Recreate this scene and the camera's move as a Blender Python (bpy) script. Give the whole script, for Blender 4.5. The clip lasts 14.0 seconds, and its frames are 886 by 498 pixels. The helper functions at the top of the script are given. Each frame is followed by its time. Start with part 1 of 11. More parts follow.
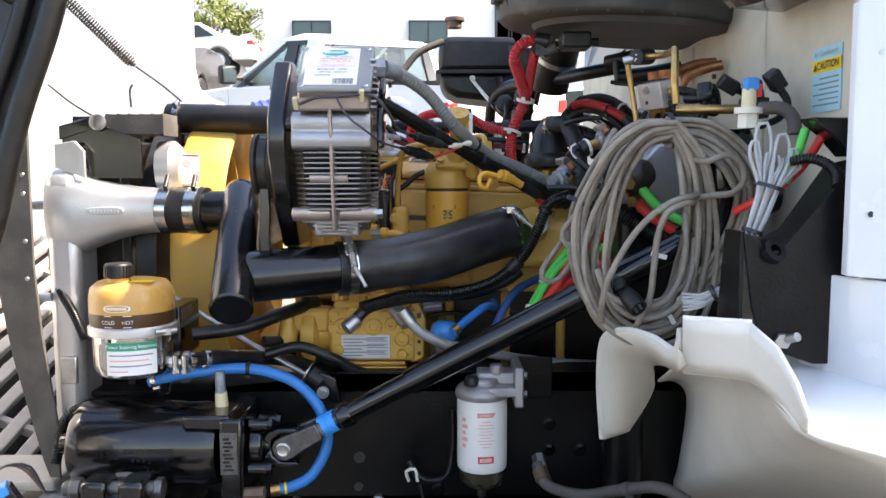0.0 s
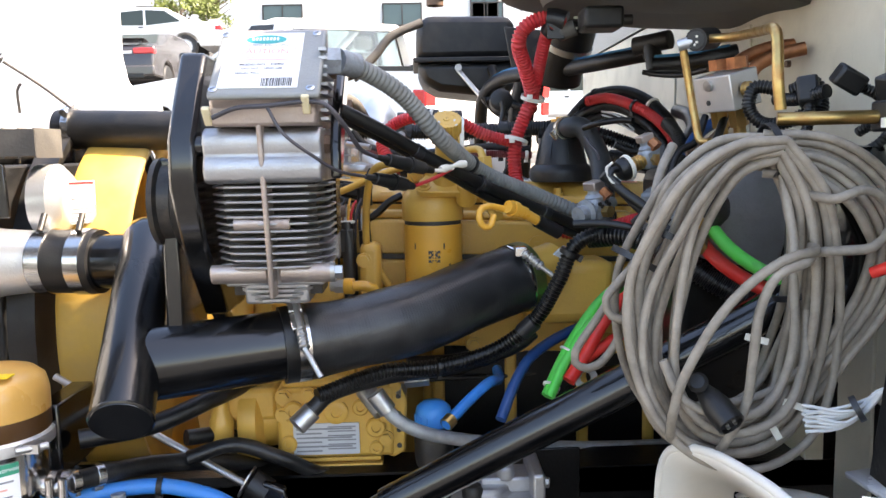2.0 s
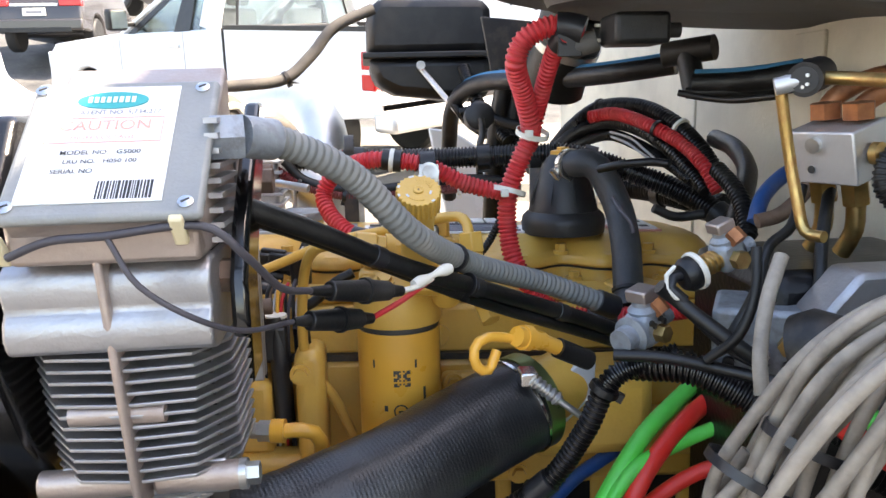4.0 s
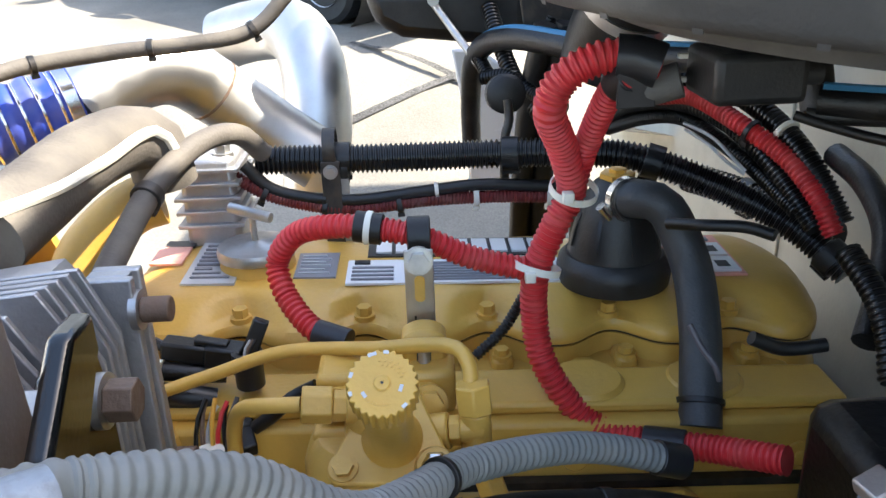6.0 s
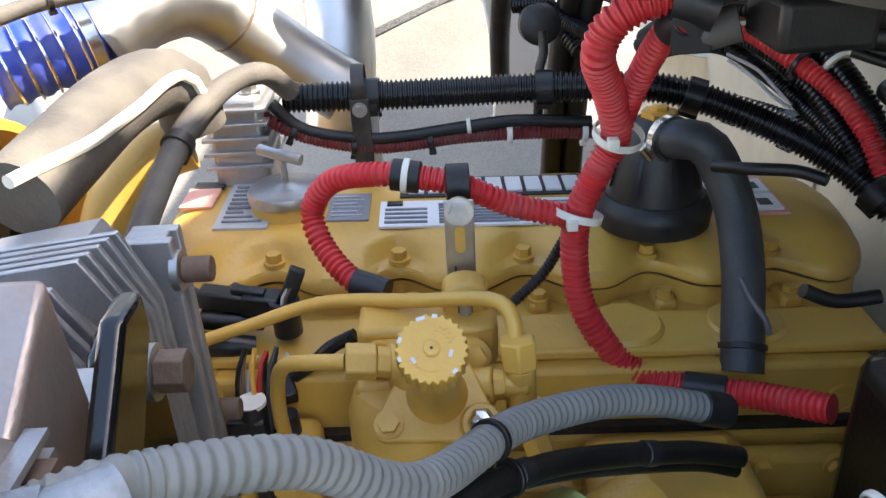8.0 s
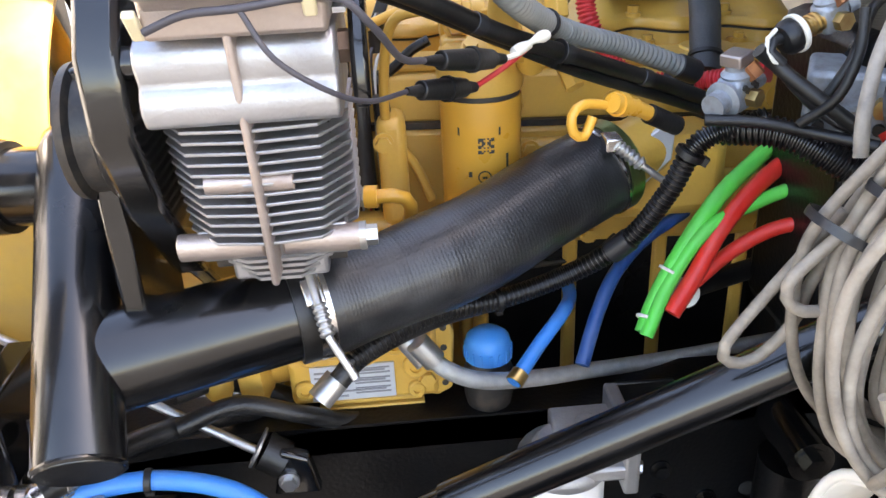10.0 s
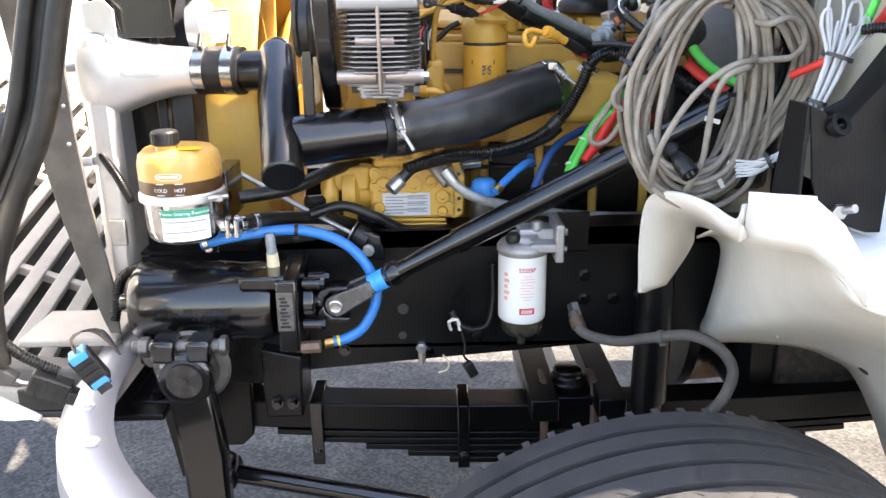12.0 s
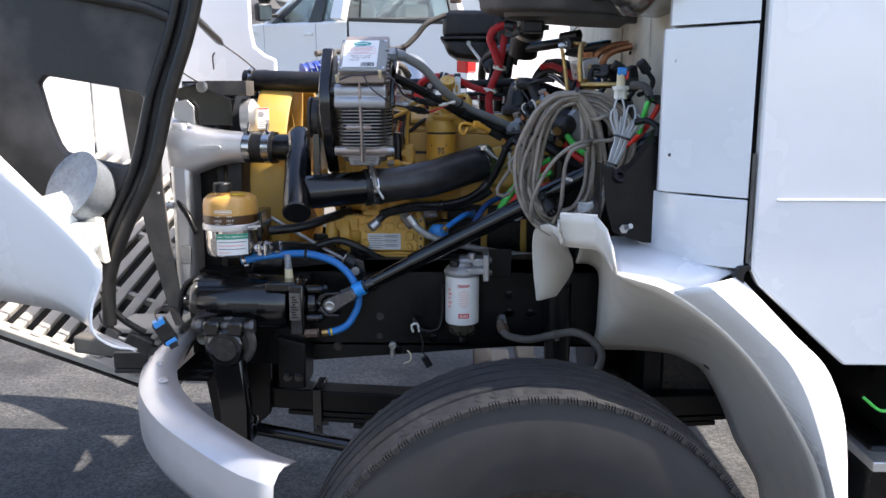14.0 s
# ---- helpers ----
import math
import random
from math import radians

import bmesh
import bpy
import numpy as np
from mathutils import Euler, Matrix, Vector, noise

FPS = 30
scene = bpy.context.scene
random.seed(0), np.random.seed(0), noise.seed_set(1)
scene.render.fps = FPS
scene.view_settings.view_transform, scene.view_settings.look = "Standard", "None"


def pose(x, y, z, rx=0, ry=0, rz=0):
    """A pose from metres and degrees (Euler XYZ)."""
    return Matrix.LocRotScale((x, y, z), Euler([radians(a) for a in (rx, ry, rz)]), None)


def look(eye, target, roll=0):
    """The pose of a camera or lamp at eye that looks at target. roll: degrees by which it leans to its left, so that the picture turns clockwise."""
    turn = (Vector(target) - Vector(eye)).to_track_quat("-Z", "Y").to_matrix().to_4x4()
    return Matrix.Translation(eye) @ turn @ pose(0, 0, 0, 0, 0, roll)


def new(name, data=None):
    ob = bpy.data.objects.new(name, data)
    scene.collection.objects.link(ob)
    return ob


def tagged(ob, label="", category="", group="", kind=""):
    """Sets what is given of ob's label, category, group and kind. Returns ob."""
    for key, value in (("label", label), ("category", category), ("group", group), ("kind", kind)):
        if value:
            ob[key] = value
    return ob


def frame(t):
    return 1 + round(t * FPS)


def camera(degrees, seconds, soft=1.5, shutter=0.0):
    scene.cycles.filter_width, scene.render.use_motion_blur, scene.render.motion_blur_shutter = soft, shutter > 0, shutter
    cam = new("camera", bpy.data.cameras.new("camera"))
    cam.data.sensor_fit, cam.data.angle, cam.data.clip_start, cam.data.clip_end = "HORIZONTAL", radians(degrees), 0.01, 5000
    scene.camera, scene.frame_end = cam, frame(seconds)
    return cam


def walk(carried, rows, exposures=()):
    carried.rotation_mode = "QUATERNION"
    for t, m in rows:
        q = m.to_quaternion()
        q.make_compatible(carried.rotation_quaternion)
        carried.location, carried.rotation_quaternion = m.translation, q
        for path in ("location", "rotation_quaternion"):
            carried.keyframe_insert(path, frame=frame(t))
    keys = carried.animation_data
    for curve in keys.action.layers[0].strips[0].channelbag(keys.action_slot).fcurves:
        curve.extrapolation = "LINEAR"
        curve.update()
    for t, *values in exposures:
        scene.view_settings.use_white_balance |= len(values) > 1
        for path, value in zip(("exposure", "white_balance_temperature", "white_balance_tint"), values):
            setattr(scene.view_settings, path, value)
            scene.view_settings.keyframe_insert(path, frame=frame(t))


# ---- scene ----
cam = camera(57.2, 14.0)
PATH = [
    (0, (0.026, -0.081, 1.647), (0.033, 1.91, 1.455), -0.1),
    (0.5, (0.026, 0.043, 1.664), (0.036, 2.033, 1.467), -0.3),
    (1, (0.033, 0.181, 1.681), (0.048, 2.171, 1.479), -0.6),
    (1.5, (0.03, 0.292, 1.695), (0.047, 2.281, 1.487), -0.8),
    (2, (0.018, 0.411, 1.719), (0.077, 2.396, 1.487), -1.1),
    (2.5, (0.001, 0.55, 1.748), (0.117, 2.53, 1.494), -1.2),
    (3, (-0.008, 0.661, 1.776), (0.164, 2.635, 1.506), -1.7),
    (3.5, (-0.01, 0.759, 1.814), (0.172, 2.731, 1.533), -1.8),
    (4, (0.014, 0.858, 1.863), (0.19, 2.818, 1.51), -1.5),
    (4.2, (0.022, 0.894, 1.883), (0.214, 2.851, 1.517), -1.6),
    (6.3, (0.1, 1.283, 2.068), (0.112, 3.109, 1.251), -2.4),
    (6.5, (0.098, 1.303, 2.073), (0.089, 3.112, 1.221), -2.7),
    (7, (0.096, 1.335, 2.083), (0.067, 3.111, 1.164), -3.4),
    (7.2, (0.097, 1.339, 2.086), (0.069, 3.105, 1.147), -3.5),
    (9.5, (-0.03, 0.96, 1.956), (0.051, 2.735, 1.038), -2.6),
    (10, (-0.063, 0.843, 1.874), (0.031, 2.631, 0.983), -2.9),
    (10.5, (-0.067, 0.663, 1.8), (-0.003, 2.459, 0.922), -1.9),
    (11, (-0.082, 0.436, 1.761), (-0.057, 2.261, 0.944), -1.2),
    (11.5, (-0.093, 0.192, 1.73), (-0.067, 2.057, 1.008), -0.5),
    (12, (-0.087, -0.086, 1.729), (-0.059, 1.817, 1.112), -0.8),
    (12.5, (-0.047, -0.318, 1.728), (-0.011, 1.607, 1.185), 0.1),
    (13, (0.05, -0.565, 1.722), (0.049, 1.375, 1.236), 0.6),
    (13.5, (0.098, -0.746, 1.737), (0.053, 1.205, 1.299), 0.4),
    (14, (0.137, -0.907, 1.718), (0.073, 1.058, 1.352), -0.0),
]
EXPOSURES = [(0, 2.03, 7350, 15), (3, 2.62, 7750, 15), (4.2, 2.56, 7750, 15), (6.5, 2.24, 6950, 9), (7.2, 2.22, 6950, 9), (9.5, 2.80, 8000, 17), (10, 3.18, 8000, 17), (10.5, 3.14, 7750, 13), (11.5, 2.93, 7750, 15), (12, 2.93, 7600, 15), (12.5, 2.70, 7550, 15), (13, 2.43, 7450, 15), (13.5, 2.00, 7450, 15), (14, 1.38, 6650, 15)]
walk(cam, [(t, look(eye, target, roll)) for t, eye, target, roll in PATH], EXPOSURES)

# ---- world, sun and exposure ----
SUN_AZ, SUN_EL = 92.0, 50.0            # sun stands behind the cab
world = bpy.data.worlds.new("sky")
scene.world = world
world.use_nodes = True
wn = world.node_tree
sky = wn.nodes.new("ShaderNodeTexSky")
sky.sky_type = "NISHITA"
sky.sun_disc = False
sky.sun_elevation = radians(SUN_EL)
sky.sun_rotation = radians(SUN_AZ)
sky.air_density, sky.dust_density = 1.0, 1.5
wn.links.new(sky.outputs[0], wn.nodes["Background"].inputs[0])
wn.nodes["Background"].inputs[1].default_value = 0.15
sun = new("sun", bpy.data.lights.new("sun", "SUN"))
sun.data.energy, sun.data.angle, sun.data.color = 4.0, radians(0.6), (1.0, 0.95, 0.86)
sun_dir = Vector((math.sin(radians(SUN_AZ)) * math.cos(radians(SUN_EL)),
                  math.cos(radians(SUN_AZ)) * math.cos(radians(SUN_EL)), math.sin(radians(SUN_EL))))
sun.matrix_world = look(sun_dir * 30, (0, 0, 0))

# ---- materials ----


def material(name, colour, rough=0.5, metal=0.0, var=0.12, scale=6.0, bump=0.0, bscale=120.0, dust=None, coat=0.0,
             spec=0.5, transmission=0.0, dust_amount=0.35, random_tone=0.0):
    """A surface with stains at a large scale, grain at a small one and a dusty film on what faces up in patches."""
    m = bpy.data.materials.new(name)
    m.use_nodes = True
    nt = m.node_tree
    b = nt.nodes["Principled BSDF"]
    tc = nt.nodes.new("ShaderNodeTexCoord")
    big = nt.nodes.new("ShaderNodeTexNoise")
    big.inputs["Scale"].default_value, big.inputs["Detail"].default_value = scale, 6
    fine = nt.nodes.new("ShaderNodeTexNoise")
    fine.inputs["Scale"].default_value, fine.inputs["Detail"].default_value = bscale, 4
    for n in (big, fine):
        nt.links.new(tc.outputs["Object"], n.inputs["Vector"])
    mix = nt.nodes.new("ShaderNodeMix")
    mix.data_type, mix.blend_type = "RGBA", "MIX"
    dark = tuple(c * (1 - var) for c in colour)
    light = tuple(min(1, c * (1 + var)) for c in colour)
    mix.inputs[6].default_value, mix.inputs[7].default_value = (*dark, 1), (*light, 1)
    add = nt.nodes.new("ShaderNodeMath")
    add.operation = "MULTIPLY_ADD"
    add.inputs[1].default_value = 0.4
    nt.links.new(fine.outputs["Fac"], add.inputs[0])
    ramp = nt.nodes.new("ShaderNodeMath")
    ramp.operation = "MULTIPLY_ADD"
    ramp.inputs[1].default_value, ramp.inputs[2].default_value = 1.6, -0.5
    nt.links.new(big.outputs["Fac"], ramp.inputs[0])
    nt.links.new(ramp.outputs[0], add.inputs[2])
    nt.links.new(add.outputs[0], mix.inputs[0])
    out = mix.outputs[2]
    if random_tone:
        info = nt.nodes.new("ShaderNodeObjectInfo")
        tone = nt.nodes.new("ShaderNodeHueSaturation")
        span = nt.nodes.new("ShaderNodeMapRange")
        span.inputs[3].default_value, span.inputs[4].default_value = 1 - random_tone, 1 + random_tone
        nt.links.new(info.outputs["Random"], span.inputs[0])
        nt.links.new(span.outputs[0], tone.inputs["Value"])
        nt.links.new(out, tone.inputs["Color"])
        out = tone.outputs[0]
    rr = nt.nodes.new("ShaderNodeMapRange")
    rr.inputs[3].default_value, rr.inputs[4].default_value = max(0.02, rough - 0.10), min(1, rough + 0.12)
    nt.links.new(big.outputs["Fac"], rr.inputs[0])
    rough_out = rr.outputs[0]
    if dust:
        film = nt.nodes.new("ShaderNodeTexNoise")
        film.inputs["Scale"].default_value, film.inputs["Detail"].default_value = scale * 2.3, 8
        nt.links.new(tc.outputs["Object"], film.inputs["Vector"])
        fr = nt.nodes.new("ShaderNodeMapRange")
        fr.inputs[1].default_value, fr.inputs[2].default_value = 0.45, 0.72
        fr.inputs[4].default_value = dust_amount
        nt.links.new(film.outputs["Fac"], fr.inputs[0])
        dm = nt.nodes.new("ShaderNodeMix")
        dm.data_type = "RGBA"
        dm.inputs[7].default_value = (*dust, 1)
        nt.links.new(fr.outputs[0], dm.inputs[0])
        nt.links.new(out, dm.inputs[6])
        out = dm.outputs[2]
        ra = nt.nodes.new("ShaderNodeMath")
        ra.operation, ra.use_clamp = "MULTIPLY_ADD", True
        ra.inputs[1].default_value = 0.6
        nt.links.new(fr.outputs[0], ra.inputs[0])
        nt.links.new(rough_out, ra.inputs[2])
        rough_out = ra.outputs[0]
    nt.links.new(out, b.inputs["Base Color"])
    nt.links.new(rough_out, b.inputs["Roughness"])
    b.inputs["Metallic"].default_value = metal
    b.inputs["Coat Weight"].default_value = coat
    b.inputs["Coat Roughness"].default_value = 0.08
    b.inputs["Specular IOR Level"].default_value = spec
    b.inputs["Transmission Weight"].default_value = transmission
    if bump:
        bn = nt.nodes.new("ShaderNodeBump")
        bn.inputs["Strength"].default_value, bn.inputs["Distance"].default_value = bump, 0.002
        nt.links.new(fine.outputs["Fac"], bn.inputs["Height"])
        nt.links.new(bn.outputs[0], b.inputs["Normal"])
    return m


DUST = (0.30, 0.26, 0.21)
cat_yellow = material("engine_yellow", (0.63, 0.365, 0.072), 0.33, 0, 0.10, 7, 0.25, 180, (0.36, 0.24, 0.10), spec=0.5, dust_amount=0.22)
cat_bright = material("filter_yellow", (0.7, 0.345, 0.045), 0.28, 0, 0.06, 9, 0.05, 200, (0.45, 0.28, 0.08), dust_amount=0.2)
fan_yellow = material("fan_yellow", (0.62, 0.37, 0.07), 0.45, 0, 0.12, 5, 0.1, 100, DUST, dust_amount=0.3)
black_paint = material("black_enamel", (0.0028, 0.0028, 0.003), 0.17, 0, 0.3, 9, 0.12, 240, (0.06, 0.055, 0.05), dust_amount=0.08, coat=0.5)
chassis_black = material("chassis_black", (0.0030, 0.0031, 0.0036), 0.30, 0, 0.3, 5, 0.35, 160, (0.05, 0.045, 0.04), dust_amount=0.06, spec=0.32)
bracket_black = material("bracket_black", (0.004, 0.004, 0.0046), 0.34, 0, 0.3, 9, 0.25, 200, (0.06, 0.055, 0.05), dust_amount=0.08, spec=0.25)
tube_black = material("tube_black", (0.003, 0.003, 0.0033), 0.2, 0, 0.3, 8, 0.04, 300, (0.05, 0.047, 0.045), coat=0.25, dust_amount=0.1)
black_plastic = material("black_plastic", (0.006, 0.006, 0.0063), 0.42, 0, 0.25, 9, 0.2, 320, (0.10, 0.09, 0.08), dust_amount=0.2)
grey_plastic = material("dusty_grey_plastic", (0.068, 0.064, 0.060), 0.6, 0, 0.2, 5, 0.3, 220, (0.22, 0.20, 0.17), dust_amount=0.5)
inner_hood = material("hood_inside_black", (0.016, 0.016, 0.0165), 0.42, 0, 0.35, 2.5, 0.5, 60, (0.20, 0.18, 0.16), dust_amount=0.4)
black_rubber = material("black_rubber", (0.0035, 0.0035, 0.0036), 0.42, 0, 0.25, 12, 0.2, 260, (0.09, 0.08, 0.07), dust_amount=0.12)
breather_rubber = material("breather_rubber", (0.035, 0.037, 0.039), 0.48, 0, 0.2, 14, 0.3, 300, (0.14, 0.13, 0.12), dust_amount=0.2)
intake_rubber = material("intake_rubber", (0.011, 0.0115, 0.0125), 0.30, 0, 0.35, 10, 0.3, 420, (0.09, 0.09, 0.09), dust_amount=0.25, coat=0.2)
hose_rubber = material("hose_rubber", (0.004, 0.004, 0.0044), 0.36, 0, 0.25, 14, 0.35, 300, (0.14, 0.13, 0.12), dust_amount=0.14)
dusty_hose = material("dusty_hose", (0.085, 0.075, 0.066), 0.65, 0, 0.25, 9, 0.35, 240, (0.2, 0.18, 0.15), dust_amount=0.5)
black_loom = material("black_loom", (0.0032, 0.0032, 0.0034), 0.3, 0, 0.2, 15, 0.1, 200, (0.10, 0.09, 0.08), dust_amount=0.1)
grey_conduit = material("grey_conduit", (0.20, 0.205, 0.195), 0.5, 0, 0.15, 14, 0.15, 200, DUST, dust_amount=0.35)
red_loom = material("red_loom", (0.58, 0.025, 0.030), 0.45, 0, 0.14, 14, 0.1, 200, (0.42, 0.12, 0.10), dust_amount=0.35)
dark_red_loom = material("dark_red_loom", (0.16, 0.015, 0.015), 0.5, 0, 0.2, 14, 0.1, 200, DUST, dust_amount=0.2)
red_hose = material("red_nylon", (0.75, 0.030, 0.020), 0.35, 0, 0.08, 12, 0, 200, (0.5, 0.16, 0.12), dust_amount=0.2)
green_hose = material("green_nylon", (0.06, 0.62, 0.08), 0.35, 0, 0.08, 12, 0, 200, (0.22, 0.45, 0.2), dust_amount=0.2)
blue_hose = material("blue_rubber_hose", (0.012, 0.19, 0.56), 0.42, 0, 0.12, 14, 0.15, 240, (0.10, 0.22, 0.40), dust_amount=0.3)
dark_blue_hose = material("dark_blue_hose", (0.012, 0.065, 0.22), 0.42, 0, 0.15, 14, 0.15, 240, (0.10, 0.14, 0.22), dust_amount=0.3)
blue_tape = material("blue_tape", (0.02, 0.30, 0.78), 0.4, 0, 0.08, 20)
blue_cap = material("blue_cap_plastic", (0.02, 0.27, 0.70), 0.38, 0, 0.06, 20, 0.05, 200, (0.2, 0.3, 0.45), dust_amount=0.15)
stripe_blue = material("hose_stripe_blue", (0.03, 0.16, 0.30), 0.4, 0, 0.1, 20)
blue_silicone = material("blue_silicone", (0.02, 0.055, 0.38), 0.4, 0, 0.15, 12, 0.1, 200, DUST, dust_amount=0.2)
grey_wire = material("grey_cable_jacket", (0.256, 0.214, 0.171), 0.45, 0, 0.4, 24, 0.25, 260, (0.44, 0.38, 0.30), dust_amount=0.45, random_tone=0.22)
pale_wire = material("pale_wire_jacket", (0.45, 0.46, 0.46), 0.5, 0, 0.12, 16, 0, 200, DUST, dust_amount=0.3)
wire_grey = material("signal_wire_jacket", (0.055, 0.05, 0.058), 0.5, 0, 0.2, 20)
cast_alu = material("cast_aluminium", (0.44, 0.44, 0.45), 0.4, 0.85, 0.14, 8, 0.35, 260, (0.34, 0.31, 0.28), dust_amount=0.45)
copper_alu = material("tinted_aluminium", (0.46, 0.39, 0.35), 0.42, 0.8, 0.12, 9, 0.3, 260, (0.40, 0.30, 0.25), dust_amount=0.45)
tank_alu = material("cooler_tank_aluminium", (0.66, 0.66, 0.66), 0.38, 0.8, 0.08, 6, 0.2, 260, (0.5, 0.48, 0.46), dust_amount=0.3)
bare_aluminium = material("bare_aluminium_tube", (0.66, 0.65, 0.63), 0.36, 1.0, 0.10, 6, 0.06, 200, (0.45, 0.42, 0.38), dust_amount=0.3)
steel = material("bright_steel", (0.62, 0.61, 0.60), 0.2, 1.0, 0.08, 20, 0.05, 300)
chrome = material("polished_can", (0.70, 0.68, 0.65), 0.09, 1.0, 0.05, 8, 0, 200, (0.30, 0.27, 0.22), dust_amount=0.12)
zinc = material("zinc_plate", (0.50, 0.50, 0.49), 0.36, 0.95, 0.14, 22, 0.15, 300, (0.33, 0.30, 0.26), dust_amount=0.35)
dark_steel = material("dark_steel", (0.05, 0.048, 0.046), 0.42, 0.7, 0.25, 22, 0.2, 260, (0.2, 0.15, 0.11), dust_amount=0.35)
rust_steel = material("rusty_steel", (0.17, 0.115, 0.085), 0.62, 0.4, 0.35, 15, 0.4, 200, (0.16, 0.08, 0.045), dust_amount=0.5)
brass = material("brass_plate", (0.5, 0.34, 0.13), 0.3, 1.0, 0.2, 25, 0.05, 200, (0.45, 0.16, 0.06), dust_amount=0.45)
copper = material("copper", (0.42, 0.17, 0.075), 0.42, 0.8, 0.25, 20, 0.1, 200, (0.12, 0.06, 0.04), dust_amount=0.5)
braid = material("steel_braid", (0.52, 0.52, 0.50), 0.42, 0.7, 0.25, 60, 0.9, 700)
green_metal = material("green_clamp_band", (0.22, 0.28, 0.12), 0.3, 0.9, 0.1, 20)
white_paint = material("white_truck_paint", (0.78, 0.79, 0.80), 0.22, 0, 0.025, 3, 0.02, 120, (0.62, 0.60, 0.56), coat=0.5, dust_amount=0.12)
fibreglass = material("white_fibreglass", (0.78, 0.73, 0.65), 0.5, 0, 0.05, 4, 0.15, 160, (0.55, 0.52, 0.46), dust_amount=0.25)
silver_paint = material("silver_bumper", (0.60, 0.60, 0.62), 0.32, 0.55, 0.06, 4, 0.05, 200, (0.5, 0.47, 0.44), dust_amount=0.25)
cream_wall = material("bulkhead_cream_paint", (0.60, 0.555, 0.44), 0.5, 0, 0.07, 4, 0.25, 140, (0.36, 0.33, 0.27), dust_amount=0.4)
white_label = material("label_white", (0.80, 0.80, 0.79), 0.42, 0, 0.04, 20)
print_black = material("print_black", (0.03, 0.03, 0.03), 0.5, 0, 0.1, 20)
print_grey = material("print_grey", (0.22, 0.22, 0.24), 0.5, 0, 0.1, 20)
print_red = material("print_red", (0.62, 0.03, 0.03), 0.5, 0, 0.1, 20)
print_pink = material("print_faded_red", (0.80, 0.38, 0.30), 0.5, 0, 0.1, 20)
print_green = material("print_green", (0.02, 0.28, 0.16), 0.45, 0, 0.1, 20)
print_teal = material("print_teal", (0.02, 0.33, 0.33), 0.45, 0, 0.1, 20)
print_blue = material("label_pale_blue", (0.36, 0.62, 0.70), 0.45, 0, 0.06, 20)
print_yellow = material("label_yellow", (0.85, 0.58, 0.02), 0.45, 0, 0.06, 20)
print_silver = material("label_silver", (0.52, 0.54, 0.56), 0.35, 0.3, 0.06, 20)
filter_white = material("filter_white_enamel", (0.80, 0.78, 0.75), 0.3, 0, 0.03, 10, 0, 200, (0.6, 0.57, 0.52), coat=0.2, dust_amount=0.12)
bowl_black = material("smoked_bowl", (0.028, 0.024, 0.016), 0.22, 0, 0.2, 10, 0, 200, (0.10, 0.09, 0.06), dust_amount=0.3)
amber = material("amber_reservoir", (0.60, 0.33, 0.085), 0.3, 0, 0.10, 7, 0.05, 200, (0.42, 0.28, 0.12), coat=0.1, dust_amount=0.2)
fluid_dark = material("reservoir_fluid", (0.075, 0.035, 0.012), 0.3, 0, 0.2, 9, 0.02, 200, coat=0.1)
cream_plastic = material("cream_plastic", (0.72, 0.62, 0.40), 0.42, 0, 0.06, 20)
tie_white = material("nylon_tie_white", (0.74, 0.71, 0.62), 0.45, 0, 0.06, 20)
tyre_rubber = material("tyre_rubber", (0.020, 0.021, 0.023), 0.55, 0, 0.25, 9, 0.25, 420, (0.040, 0.039, 0.037), dust_amount=0.35)
tape_black = material("black_tape", (0.016, 0.016, 0.018), 0.36, 0, 0.2, 25, 0.2, 150)
asphalt = material("asphalt", (0.066, 0.066, 0.066), 0.9, 0, 0.6, 1.3, 1.0, 110, (0.22, 0.21, 0.19), dust_amount=0.3)
concrete = material("lot_paving", (0.185, 0.174, 0.152), 0.9, 0, 0.38, 1.1, 1.0, 70, (0.26, 0.245, 0.21), dust_amount=0.4)
wall_white = material("white_stucco", (0.80, 0.79, 0.76), 0.85, 0, 0.03, 0.5, 0.3, 20)


def aggregate(mat, size, amount):
    """Pale and dark stones showing in a paved surface."""
    nt = mat.node_tree
    b = nt.nodes["Principled BSDF"]
    old = b.inputs["Base Color"].links[0].from_socket
    tc = nt.nodes.new("ShaderNodeTexCoord")
    cells = nt.nodes.new("ShaderNodeTexVoronoi")
    cells.inputs["Scale"].default_value = 1 / size
    nt.links.new(tc.outputs["Object"], cells.inputs["Vector"])
    span = nt.nodes.new("ShaderNodeMapRange")
    span.inputs[1].default_value, span.inputs[2].default_value = 0.15, 0.95
    span.inputs[3].default_value, span.inputs[4].default_value = 1 - amount, 1 + amount
    sep = nt.nodes.new("ShaderNodeSeparateColor")
    nt.links.new(cells.outputs["Color"], sep.inputs[0])
    nt.links.new(sep.outputs[0], span.inputs[0])
    tone = nt.nodes.new("ShaderNodeHueSaturation")
    nt.links.new(span.outputs[0], tone.inputs["Value"])
    nt.links.new(old, tone.inputs["Color"])
    nt.links.new(tone.outputs[0], b.inputs["Base Color"])


